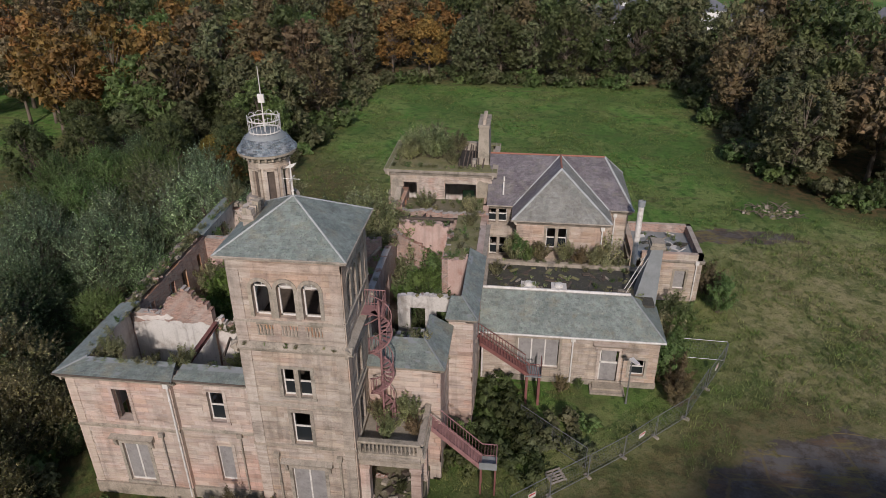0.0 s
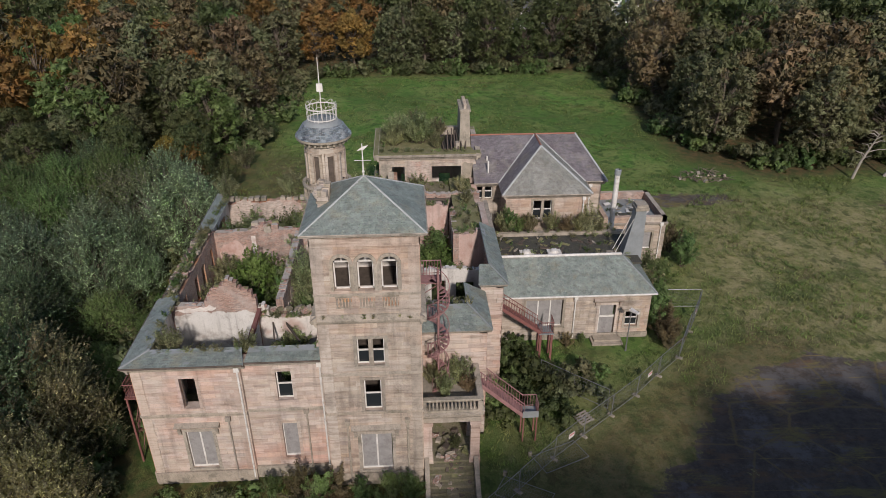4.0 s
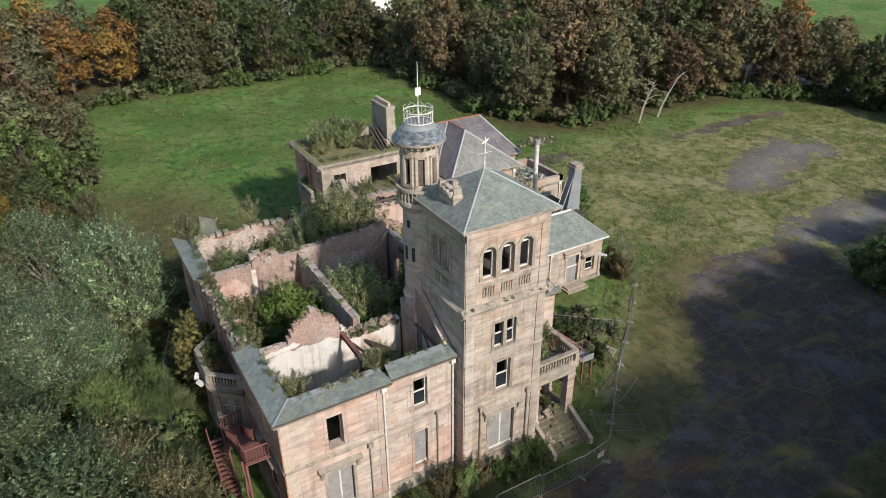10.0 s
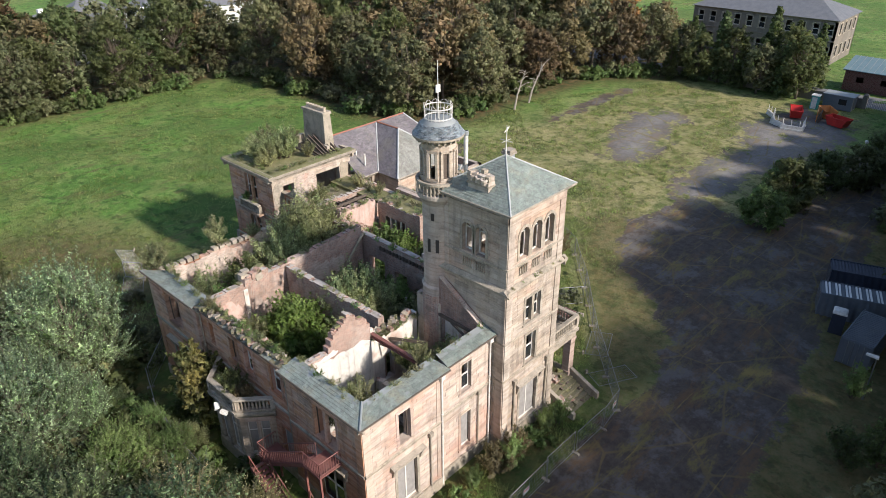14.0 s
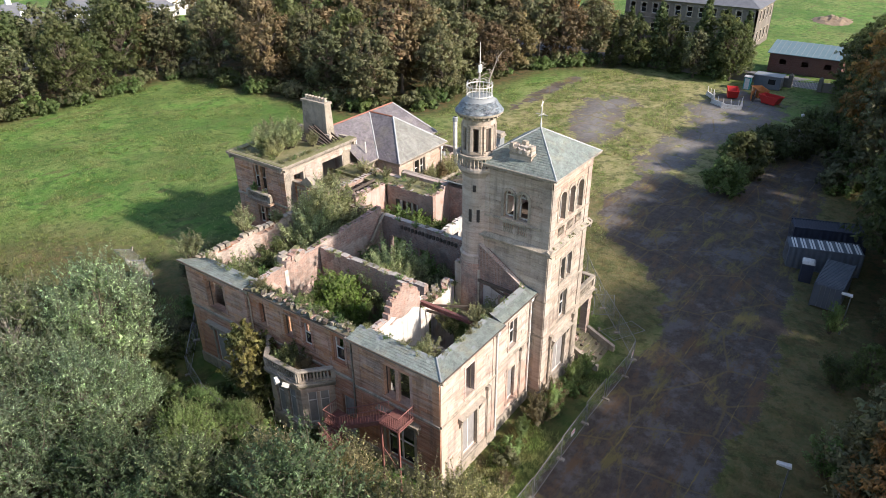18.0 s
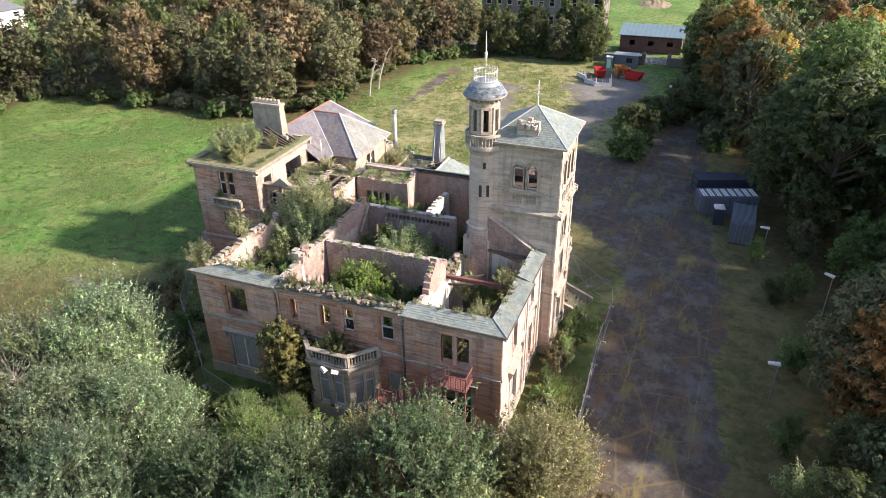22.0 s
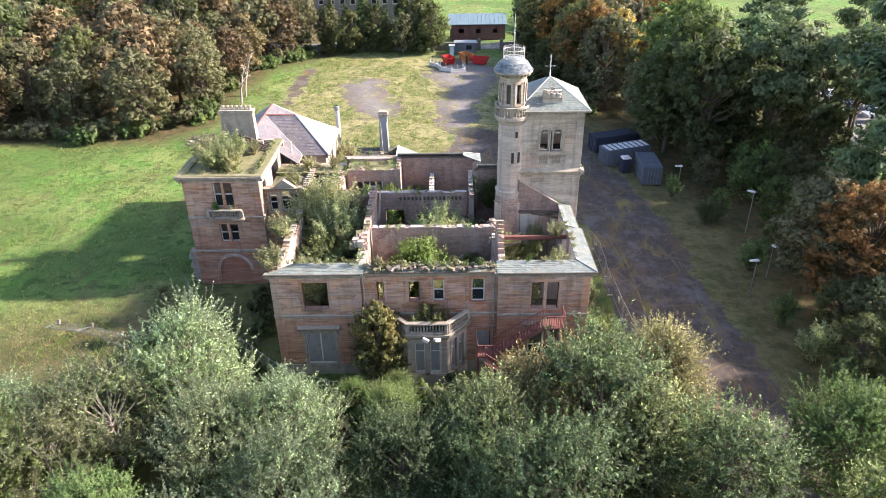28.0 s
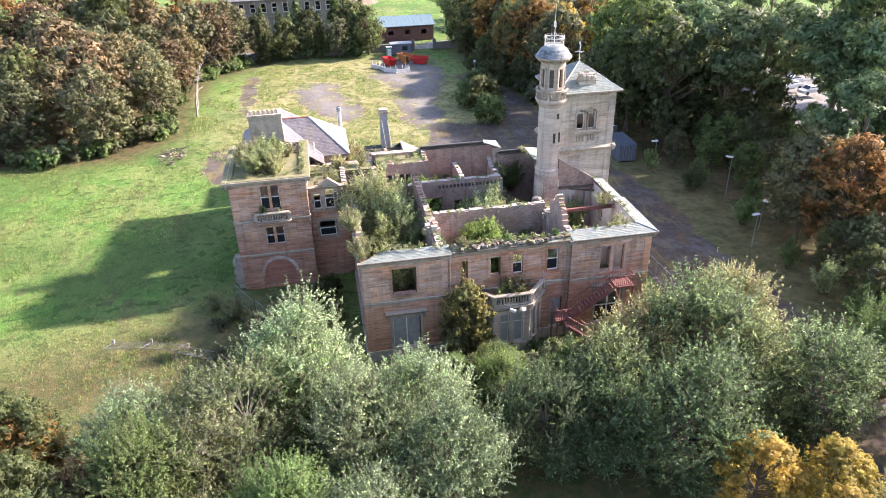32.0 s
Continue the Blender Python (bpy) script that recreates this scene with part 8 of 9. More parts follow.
# plants inside and on the ruin
for x, y, z, s, k in ((4.4, 12.6, 3.0, 1.3, 1), (5.6, 11.8, 3.0, 1.1, 1), (5.5, 12.6, 3.4, 1.75, 1), (4.2, 14.2, 3.6, 1.7, 1), (3.0, 9.5, 3.0, 1.0, 1), (2.2, 14.5, 6.0, 1.0, 3), (9.6, 11.6, 3.9, 2.4, 0), (10.4, 15.0, 2.8, 1.5, 2), (12.6, 9.6, 2.6, 1.7, 2), (13.2, 13.4, 2.6, 1.6, 2),
                      (9.2, 8.4, 2.6, 1.3, 0), (11.5, 7.6, 3.0, 1.2, 0), (13.2, 21.8, 4.4, 2.7, 0), (12.2, 22.6, 4.6, 2.3, 0), (14.0, 21.0, 4.2, 2.2, 3), (9.4, 20.6, 4.6, 2.3, 0), (11.2, 20.4, 4.4, 1.8, 0), (5.2, 20.6, 4.6, 1.5, 2), (3.0, 21.6, 5.2, 1.5, 0),
                      (2.0, 19.6, 6.2, 1.2, 3), (7.2, 21.8, 5.0, 1.6, 2), (6.2, 24.6, 9.3, 0.85, 3), (0.5, 24.2, 9.4, 0.85, 3), (9.0, 24.1, 9.0, 0.5, 3), (1.6, 2.0, 8.4, 0.8, 3), (8.6, 5.2, 5.6, 0.9, 0), (9.9, 3.0, 5.4, 1.1, 0),
                      (6.4, 1.8, 8.9, 0.6, 3), (4.6, 4.2, 4.0, 0.9, 2), (18.0, 31.4, 11.6, 1.1, 0), (15.6, 31.0, 11.6, 0.8, 0), (17.4, 33.6, 11.6, 1.0, 3), (15.6, 31.6, 11.6, 0.8, 0), (19.6, 33.0, 11.6, 0.8, 3), (19.5, 30.0, 11.6, 0.6, 3),
                      (25.9, 23.0, 5.9, 0.85, 1), (26.8, 22.7, 5.9, 0.6, 1), (29.8, 22.8, 5.9, 0.7, 3), (31.0, 22.6, 5.9, 0.65, 4), (33.6, 23.2, 4.6, 1.3, 3), (32.3, 22.6, 5.9, 0.7, 3), (24.2, 20.0, 5.9, 0.5, 3), (18.5, 10.0, 3.0, 0.9, 1),
                      (20.5, 10.4, 3.0, 0.9, 2), (19.0, 14.0, 3.4, 1.5, 2), (21.4, 13.6, 3.4, 1.3, 1), (17.2, 17.4, 3.0, 1.5, 1), (18.8, 17.4, 3.4, 1.4, 1), (20.0, 14.6, 4.0, 1.2, 1), (20.6, 6.4, 5.0, 1.2, 1), (19.8, 2.6, 5.4, 0.75, 0), (20.3, 1.6, 5.4, 0.5, 4),
                      (17.6, 26.0, 8.8, 0.7, 3), (21.6, 25.0, 9.1, 0.6, 3), (21.8, 22.6, 9.1, 0.5, 3), (-0.75, 12.2, 5.0, 0.8, 2), (-0.6, 11.2, 5.0, 0.6, 4), (-0.9, 13.4, 5.0, 0.5, 0), (0.4, 8.4, 9.7, 0.3, 1), (0.5, 16.2, 9.6, 0.4, 3),
                      (13.85, 31.0, 7.6, 0.45, 0), (13.7, 32.6, 8.0, 0.4, 1), (-0.9, 16.4, 0.0, 1.6, 3), (-0.8, 15.6, 0.0, 1.35, 1), (-0.7, 17.2, 0.0, 1.2, 3), (18.6, 1.2, 5.4, 0.7, 0), (18.0, 2.4, 5.4, 0.6, 3), (19.4, 0.8, 1.2, 0.35, 2), (37.6, 16.0, 0.0, 1.3, 1), (37.8, 19.4, 0.0, 1.4, 3), (38.0, 13.6, 0.0, 0.9, 4), (25.6, 22.9, 5.9, 0.8, 3), (27.8, 23.0, 5.9, 0.7, 4), (3.4, 8.4, 2.8, 1.0, 3), (1.6, 11.6, 6.0, 0.8, 3), (8.2, 15.8, 3.4, 1.1, 3), (12.0, 12.0, 2.8, 1.6, 2), (14.0, 10.6, 2.6, 1.5, 2), (10.8, 8.6, 3.0, 1.2, 2),
                      (8.7, 9.5, 3.6, 1.5, 1), (8.8, 13.8, 3.6, 1.5, 3), (12.4, 15.8, 3.2, 1.6, 1), (2.0, 8.2, 4.4, 1.3, 0), (2.2, 16.0, 4.2, 1.3, 3), (6.2, 9.0, 4.0, 1.2, 1), (12.2, 8.4, 3.6, 1.5, 3), (13.8, 12.0, 3.4, 1.5, 1), (17.2, 19.2, 3.6, 1.6, 3), (18.8, 18.8, 4.0, 1.5, 1), (8.4, 4.2, 4.6, 1.0, 1), (2.2, 4.8, 4.6, 1.0, 3), (3.6, 19.0, 5.0, 1.3, 1), (8.0, 19.2, 4.8, 1.4, 0)):
    bush(x, y, z, s, k)
for x, y, z, sc, k, h in ((4.9, 13.4, 3.2, 1.65, 1, 1.0), (3.6, 12.0, 3.0, 1.1, 1, 1.0), (9.8, 11.5, 3.6, 1.5, 0, 1.3), (13.3, 22.0, 4.4, 2.0, 0, 1.05), (11.4, 21.6, 4.4, 1.5, 0, 1.1), (15.0, 23.2, 5.4, 1.4, 0, 1.0), (16.0, 32.8, 11.5, 0.95, 0, 0.8), (17.4, 31.7, 11.5, 1.05, 0, 0.72), (18.7, 32.9, 11.5, 0.7, 0, 0.7), (15.3, 31.0, 11.5, 0.6, 0, 0.7), (19.0, 16.4, 3.2, 1.4, 1, 0.9), (2.6, 20.8, 5.0, 1.0, 0, 1.0)):
    plant('shrub', ('dense sage green self-seeded shrub in the ruin', 'dense bright green sapling bush in the ruin')[k], 'shrub', dense_bushes[k], x, y, z, x * 3, sc, stretch=h)
plant('sapling_tree', 'yellowing self-seeded tree against the west wall', 'tree', wall_tree, -1.3, 16.2, -0.1, 0.4, 1.3)
for x, y, sc, k in ((58.0, -0.6, 1.2, 0), (65.6, -1.2, 1.45, 1), (68.4, 0.6, 1.1, 0), (73.6, -2.6, 1.25, 1), (77.4, -5.8, 1.3, 1)):
    plant('shrub', ('dense round bright green bush beside the drive', 'dense round dark green bush beside the drive')[k], 'bush', round_bushes[k], x, y, -0.1, x, sc)
# plants round the house
for x, y, s, k in ((7.6, -1.6, 0.6, 1), (9.4, -1.9, 0.95, 4), (10.6, -2.2, 0.9, 1), (11.6, -1.9, 0.85, 4), (13.1, -2.0, 0.6, 1), (15.2, -2.0, 0.7, 1), (16.3, -2.3, 0.75, 1), (38.4, 15.0, 1.0, 4), (38.6, 18.0, 1.2, 1), (39.6, 21.0, 1.3, 1),
                   (38.2, 12.6, 0.9, 4), (39.6, 24.0, 1.1, 0), (44.0, 26.0, 1.3, 1), (43.6, 29.0, 1.2, 4), (22.6, 5.6, 1.0, 1), (29.6, 13.2, 0.5, 4), (31.0, 13.6, 0.35, 1), 
                   (90.0, -5.0, 1.5, 2), (84.0, -7.5, 1.3, 1), (34.0, -17.0, 1.0, 1), (26.0, -19.0, 1.2, 2), (16.0, -20.0, 1.3, 1), (6.0, -19.0, 1.2, 1), (1.0, -19.5, 1.4, 0), (-4.0, -19.0, 1.4, 1), (-5.0, -8.0, 1.1, 4), (-3.0, -3.0, 0.8, 1), (3.0, -3.0, 0.45, 4),
                   (9.0, 36.0, 0.9, 3), (11.0, 38.0, 0.7, 3), (6.0, 34.0, 0.8, 4), (3.0, 30.0, 1.0, 1), (-1.5, 32.0, 1.2, 0), (-3.0, 36.0, 1.3, 3), (-5.0, 41.0, 1.4, 0), (-6.0, 48.0, 1.5, 2), (-5.0, 55.0, 1.3, 3)):
    bush(x, y, -0.05, s, k)
for x, y, s, k in ((24.2, 6.0, 1.1, 1), (26.0, 7.6, 1.2, 1), (23.8, 9.0, 1.1, 0), (25.5, 9.6, 1.0, 1), (28.0, 6.6, 1.0, 2), (27.0, 4.6, 0.9, 1), (29.5, 8.6, 0.9, 2), (22.6, 4.2, 0.8, 1), (30.6, 6.4, 0.7, 2), (24.6, 12.4, 0.9, 1), (31.4, 9.4, 0.6, 0),
                   (1.0, -2.0, 0.6, 0), (4.5, -2.2, 0.6, 2), (6.0, -1.6, 0.6, 0), (14.0, -2.6, 0.6, 0), (-2.4, 5.6, 0.7, 0), (-2.0, 10.0, 0.7, 1), (-3.5, 12.5, 0.8, 0), (-2.5, 18.5, 0.7, 1), (-4.2, 21.5, 0.9, 0), (-5.5, 17.0, 0.9, 0), (-4.5, 24.5, 1.0, 1),
                   (-6.0, 11.0, 0.9, 2), (-5.0, 3.0, 1.0, 0), (-4.0, -1.0, 0.9, 2), (-1.0, 27.0, 0.9, 1), (6.0, 27.5, 0.9, 1), (10.0, 28.5, 1.0, 1), (12.0, 27.0, 0.8, 1),):
    bramble(x, y, -0.1, s, k)

# undergrowth along the foot of the woods
for line in ([(57, 104.2), (0, 102.8), (-4.5, 98), (-5.5, 60)], [(56.5, 103), (55.8, 92), (57, 62), (64, 51.5), (80, 53), (97, 50.5), (111, 40)], [(-6, -3), (-7.5, 5), (-7, 13), (-8.5, 20), (-8, 27)], [(66, -13.5), (78, -10.8), (90, -7.5)]):
    for (ax, ay), (bx, by) in zip(line, line[1:]):
        n = int(math.hypot(bx - ax, by - ay) / 1.9) + 1
        for i in range(n):
            t = (i + rnd.uniform(0.1, 0.9)) / n
            bramble(ax + (bx - ax) * t + rnd.uniform(-1.0, 2.4), ay + (by - ay) * t + rnd.uniform(-1.0, 1.6), -0.15, rnd.uniform(0.9, 1.7), rnd.choice((0, 0, 1, 2, 2)))

# rank weeds between the house and the field
for i in range(26):
    x, y = rnd.uniform(-3, 10), rnd.uniform(26.5, 39)
    if x < 12 - (y - 30) * 0.3:
        bramble(x, y, -0.12, rnd.uniform(0.3, 0.65), rnd.choice((2, 2, 0)))


def weed(x, y, z, s, k):
    return plant("weed", ("dry straw coloured weed tuft on the masonry", "green weed tuft on the masonry", "grey green weed tuft on the masonry")[k], "weed", (None, weeds[k][1]), x, y, z, rnd.uniform(0, 6.28), s, "weeds on the ruin")


# weeds along ledges and broken wall heads: line, height, how many
for (ax, ay), (bx, by), z, n in (((0.5, 7.3), (0.5, 17.2), 9.75, 40), ((0.5, 17.6), (1.0, 23.8), 9.9, 9), ((1.0, 0.95), (6.2, 0.95), 9.8, 7), ((7.0, 0.95), (11.0, 0.95), 9.8, 5), ((0.95, 1.4), (0.95, 6.8), 9.8, 6), ((0.8, 24.1), (13.5, 24.1), 9.3, 9),
                                 ((14.2, 28.5), (22.6, 28.5), 11.75, 14), ((14.3, 28.8), (14.3, 35.0), 11.75, 7), ((20.8, 22.0), (22.6, 28.0), 9.15, 14), ((20.3, 15.9), (22.5, 21.0), 9.55, 18), ((7.3, 7.2), (7.3, 17.0), 9.45, 5), ((1.5, 17.7), (15.0, 17.7), 9.6, 9),
                                 ((15.2, 9.4), (15.2, 17.8), 9.15, 6), ((24.0, 17.2), (36.0, 21.6), 5.9, 30), ((24.0, 22.2), (36.0, 22.2), 6.2, 10), ((6.6, 6.4), (10.6, 6.4), 8.4, 12), ((17.6, 8.0), (22.4, 8.0), 8.0, 7), ((16.2, 21.0), (20.0, 21.0), 9.7, 6), ((17.4, 5.0), (21.0, 5.4), 9.7, 5),
                                 ((11.6, -1.0), (17.0, -1.0), 13.1, 6), ((15.8, 24.8), (20.4, 28.0), 8.85, 14), ((36.6, 28.0), (41.8, 33.4), 4.1, 7)):
    for i in range(n):
        t = (i + rnd.uniform(0, 1)) / n
        u = t if abs(bx - ax) < 0.8 or abs(by - ay) < 0.8 else rnd.random()
        weed(ax + (bx - ax) * t + rnd.uniform(-0.12, 0.12), ay + (by - ay) * u + rnd.uniform(-0.12, 0.12), z - 0.04, rnd.uniform(0.4, 0.95) * (0.45 if z > 13 else 1), rnd.choice((0, 0, 1, 2)))


def grass_field():
    """Tussocks of long grass, too many to count."""
    g = np.random.default_rng(5)
    areas = (([(37, -4), (60, 12), (100, 12), (108, 36), (80, 48), (64, 48), (46, 42), (38, 12)], 9000, 0.36), ([(-3, 44), (14, 36), (24, 36), (50, 44), (55, 58), (55, 102), (-3, 101)], 12000, 0.2), ([(20, -3.5), (37, 11), (36, 13.5), (24, 13), (21, 2)], 1200, 0.3),
             ([(-3, -4.4), (18, -4.4), (17, -1), (0, -1)], 900, 0.3), ([(-5, 25), (0, 25.5), (13, 36), (4, 48), (-5, 48)], 1500, 0.34))
    V = []
    for poly, n, h in areas:
        xs, ys = [p[0] for p in poly], [p[1] for p in poly]
        x, y = g.uniform(min(xs), max(xs), n * 2), g.uniform(min(ys), max(ys), n * 2)
        ok = (inside(x, y, poly) > 0) & (np.maximum.reduce([inside(x, y, p) for p in (PARKING, YARD_MID, YARD_FAR, MUD_N)]) < -0.5) & (np.sin(x * 0.5 + 2 * np.sin(y * 0.23)) + np.sin(y * 0.41 + 1.5 * np.sin(x * 0.3)) > -0.7)
        x, y = x[ok][:n], y[ok][:n]
        for k in range(6):
            m = len(x)
            a = g.uniform(0, 6.28, m)
            w, hh = g.uniform(0.015, 0.04, m), h * g.uniform(0.3, 1.2, m)
            bx, by = x + g.normal(0, 0.12, m), y + g.normal(0, 0.12, m)
            bend = hh * g.uniform(0.7, 1.5, m)
            tip = np.stack([bx - bend * np.sin(a), by + bend * np.cos(a), hh], 1)
            p0 = np.stack([bx - w * np.cos(a), by - w * np.sin(a), np.full(m, -0.06)], 1)
            p1 = np.stack([bx + w * np.cos(a), by + w * np.sin(a), np.full(m, -0.06)], 1)
            V.append(np.stack([p0, p1, tip], 1))
    V = np.concatenate(V)
    n = len(V)
    me = bpy.data.meshes.new("grass")
    me.vertices.add(n * 3)
    me.vertices.foreach_set("co", V.astype(np.float32).ravel())
    me.loops.add(n * 3)
    me.loops.foreach_set("vertex_index", np.arange(n * 3, dtype=np.int32))
    me.polygons.add(n)
    me.polygons.foreach_set("loop_start", np.arange(0, n * 3, 3, dtype=np.int32))
    me.update(calc_edges=True)
    sn = np.stack([g.normal(0, 0.25, n), g.normal(0, 0.25, n), np.ones(n)], 1)
    me.normals_split_custom_set_from_vertices(np.repeat(sn / np.linalg.norm(sn, axis=1, keepdims=True), 3, axis=0).astype(np.float32))
    me.materials.append(L_GRASS)
    tagged(new("grass", me), "tussocks of long meadow grass", "grass", kind="stuff")


grass_field()

# ---- site fence ----
def fence_panel():
    ob = thing("fence_panel", "galvanised steel mesh site fence panel on block feet", "fence", "site fence")
    fr = MB()
    for a, b in (((0.05, 0, 0.12), (0.05, 0, 2.0)), ((3.4, 0, 0.12), (3.4, 0, 2.0)), ((0.05, 0, 2.0), (3.4, 0, 2.0)), ((0.05, 0, 0.2), (3.4, 0, 0.2))):
        fr.tube([a, b], 0.024, 6)
    part("frame", fr, STEEL, ob)
    wires = MB()
    for i in range(1, 22):
        wires.tube([(0.05 + 3.35 * i / 22, 0, 0.2), (0.05 + 3.35 * i / 22, 0, 2.0)], 0.004, 3, False)
    for i in range(1, 6):
        wires.tube([(0.05, 0, 0.2 + 0.3 * i), (3.4, 0, 0.2 + 0.3 * i)], 0.004, 3, False)
    tagged(part("mesh_infill", wires, STEEL, ob), kind="stuff")
    part("foot", MB().hexa([(-0.12, -0.3, 0), (0.12, -0.3, 0), (0.12, 0.3, 0), (-0.12, 0.3, 0), (-0.1, -0.26, 0.13), (0.1, -0.26, 0.13), (0.1, 0.26, 0.13), (-0.1, 0.26, 0.13)]), TRIM, ob)
    return ob


panel0, first = fence_panel(), True
LINES = ([(-4, -5.0), (3.0, -5.1), (11.3, -4.75), (18.0, -5.0), (20.4, -4.7), (26.1, 0.6), (33.6, 6.7), (38.5, 11.1), (42.9, 18.2)], [(38.4, 18.5), (42.9, 18.2)], [(12.2, 36.2), (5.4, 32.0), (1.2, 27.2), (-2.1, 23.8), (-3.4, 20.0), (-4.2, 14.8), (-4.6, 8.5)],
         [(26.6, 9.0), (31.0, 5.2)])
SIGNS = 0
for line in LINES:
    d_total = 0.0
    for a, b in zip(line, line[1:]):
        a, b = Vector(a), Vector(b)
        L = (b - a).length
        n = max(1, round(L / 3.5))
        ang = math.atan2(b.y - a.y, b.x - a.x)
        for i in range(n):
            p = a.lerp(b, i / n)
            m = Matrix.Translation((p.x, p.y, -0.02)) @ Matrix.Rotation(ang + rnd.uniform(-0.03, 0.03), 4, "Z") @ Matrix.Rotation(rnd.uniform(-0.03, 0.03), 4, "X")
            q = copy_thing(panel0, m) if not first else panel0
            if first:
                panel0.matrix_world = m
                first = False
            q.scale.x = L / n / 3.45
            SIGNS += 1
            if SIGNS % 3 == 1 and line is LINES[0]:
                sg = thing("warning_sign", "small white warning sign on the site fence", "sign")
                sg.matrix_world = m @ Matrix.Translation((1.7, -0.04, 1.15))
                part("plate", MB().box(-0.3, -0.01, -0.2, 0.3, 0.01, 0.2), WHITEPAINT, sg)
                part("bar", MB().box(-0.24, -0.016, 0.04, 0.24, -0.011, 0.14), RED, sg)
# panels fallen flat on the grass
for x, y, z, a in ((7.4, 46.6, 0.1, -1.75), (6.7, 43.2, 0.16, -1.9), (5.4, 39.9, 0.1, -2.05)):
    copy_thing(panel0, Matrix.Translation((x, y, z)) @ Matrix.Rotation(a, 4, "Z") @ Matrix.Rotation(1.2, 4, "X"))
for x, y, r in ((24.5, 1.0, 0.4), (22.6, -0.6, -0.5)):
    copy_thing(panel0, Matrix.Translation((x, y, 0.1)) @ Matrix.Rotation(r, 4, "Z") @ Matrix.Rotation(1.5, 4, "X"))
pal = thing("pallet", "grey weathered wooden pallet lying in the grass", "pallet")
pal.matrix_world = pose(29.0, 4.4, 0.0, 8, 0, 30)
for i in range(5):
    part("slat", MB().box(-0.6, -0.5 + 0.22 * i, 0.12, 0.6, -0.38 + 0.22 * i, 0.145), TRIM, pal)
for x in (-0.5, 0, 0.5):
    part("bearer", MB().box(x - 0.05, -0.5, 0, x + 0.05, 0.5, 0.12), TRIM, pal)


# ---- lamp posts ----
def lamp_post(x, y, h, turn, kind):
    ob = thing("lamp_post", "grey steel lamp post with a " + ("white globe" if kind == "globe" else "flat white floodlight head"), "street lamp", "lamp posts")
    ob.matrix_world = pose(x, y, -0.1 if x < 60 else 0, 0, 0, turn)
    part("pole", MB().tube([(0, 0, 0), (0, 0, 0.9), (0, 0, h)], [0.09, 0.055, 0.045], 8), STEEL, ob)
    if kind == "globe":
        part("globe", MB().lathe(0, 0, [(0.02, h - 0.02), (0.2, h + 0.08), (0.25, h + 0.25), (0.2, h + 0.42), (0.02, h + 0.5)], 12), WHITEPAINT, ob, "white globe", True)
    else:
        part("head", MB().hexa([(-0.12, -0.2, h), (0.75, -0.14, h + 0.06), (0.75, 0.14, h + 0.06), (-0.12, 0.2, h), (-0.1, -0.17, h + 0.16), (0.7, -0.12, h + 0.17), (0.7, 0.12, h + 0.17), (-0.1, 0.17, h + 0.16)]), WHITEPAINT, ob, "flat white lamp head")


for x, y, h, t, k in ((11.1, -18.0, 3.9, 100, "flat"), (34.3, -17.8, 3.9, 95, "flat"), (83.2, -4.0, 3.8, 0, "globe"), (34.4, 12.3, 4.1, -60, "flat"), (10.0, -27.0, 4.5, 80, "flat"), (-1.7, -21.5, 4.0, 90, "flat"), (24.0, -22.5, 5.0, 60, "flat"), (14.5, -21.0, 3.6, 200, "flat")):
    lamp_post(x, y, h, t, k)


# ---- containers ----
def container(label, x, y, z, turn, L, mat, stripe=False):
    ob = thing("shipping_container", label, "container", "site containers")
    ob.matrix_world = pose(x, y, z, 0, 0, turn)
    W, H = 2.44, 2.6
    body = MB()
    n = int(L / 0.28)
    for sgn in (-1, 1):
        pts = [(-L / 2 + L * i / (2 * n), sgn * (W / 2 - (0.05 if (i // 1) % 4 in (1, 2) else 0.0))) for i in range(2 * n + 1)]
        for (xa, ya), (xb, yb) in zip(pts, pts[1:]):
            body.poly((xa, ya, 0.15), (xb, yb, 0.15), (xb, yb, H - 0.12), (xa, ya, H - 0.12))
    body.box(-L / 2, -W / 2 + 0.06, 0.15, L / 2, W / 2 - 0.06, H - 0.14)
    part("body", body, mat, ob)
    for xx in (-L / 2, L / 2 - 0.12):
        for yy in (-W / 2, W / 2 - 0.12):
            part("corner_post", MB().box(xx, yy, 0, xx + 0.12, yy + 0.12, H), mat, ob)
    for zz in (0.0, H - 0.14):
        for yy in (-W / 2, W / 2 - 0.08):
            part("side_rail", MB().box(-L / 2, yy, zz, L / 2, yy + 0.08, zz + 0.14), mat, ob)
    for i in range(n):
        part("roof_rib", MB().box(-L / 2 + 0.1 + (L - 0.2) * i / n, -W / 2 + 0.1, H - 0.1, -L / 2 + 0.1 + (L - 0.2) * (i + 0.55) / n, W / 2 - 0.1, H - 0.04), (HARL if i % 3 else mat) if stripe else mat, ob)
    for yy in (-0.6, -0.2, 0.2, 0.6):
        part("lock_bar", MB().tube([(-L / 2 - 0.03, yy, 0.2), (-L / 2 - 0.03, yy, H - 0.2)], 0.025, 5), STEEL, ob)


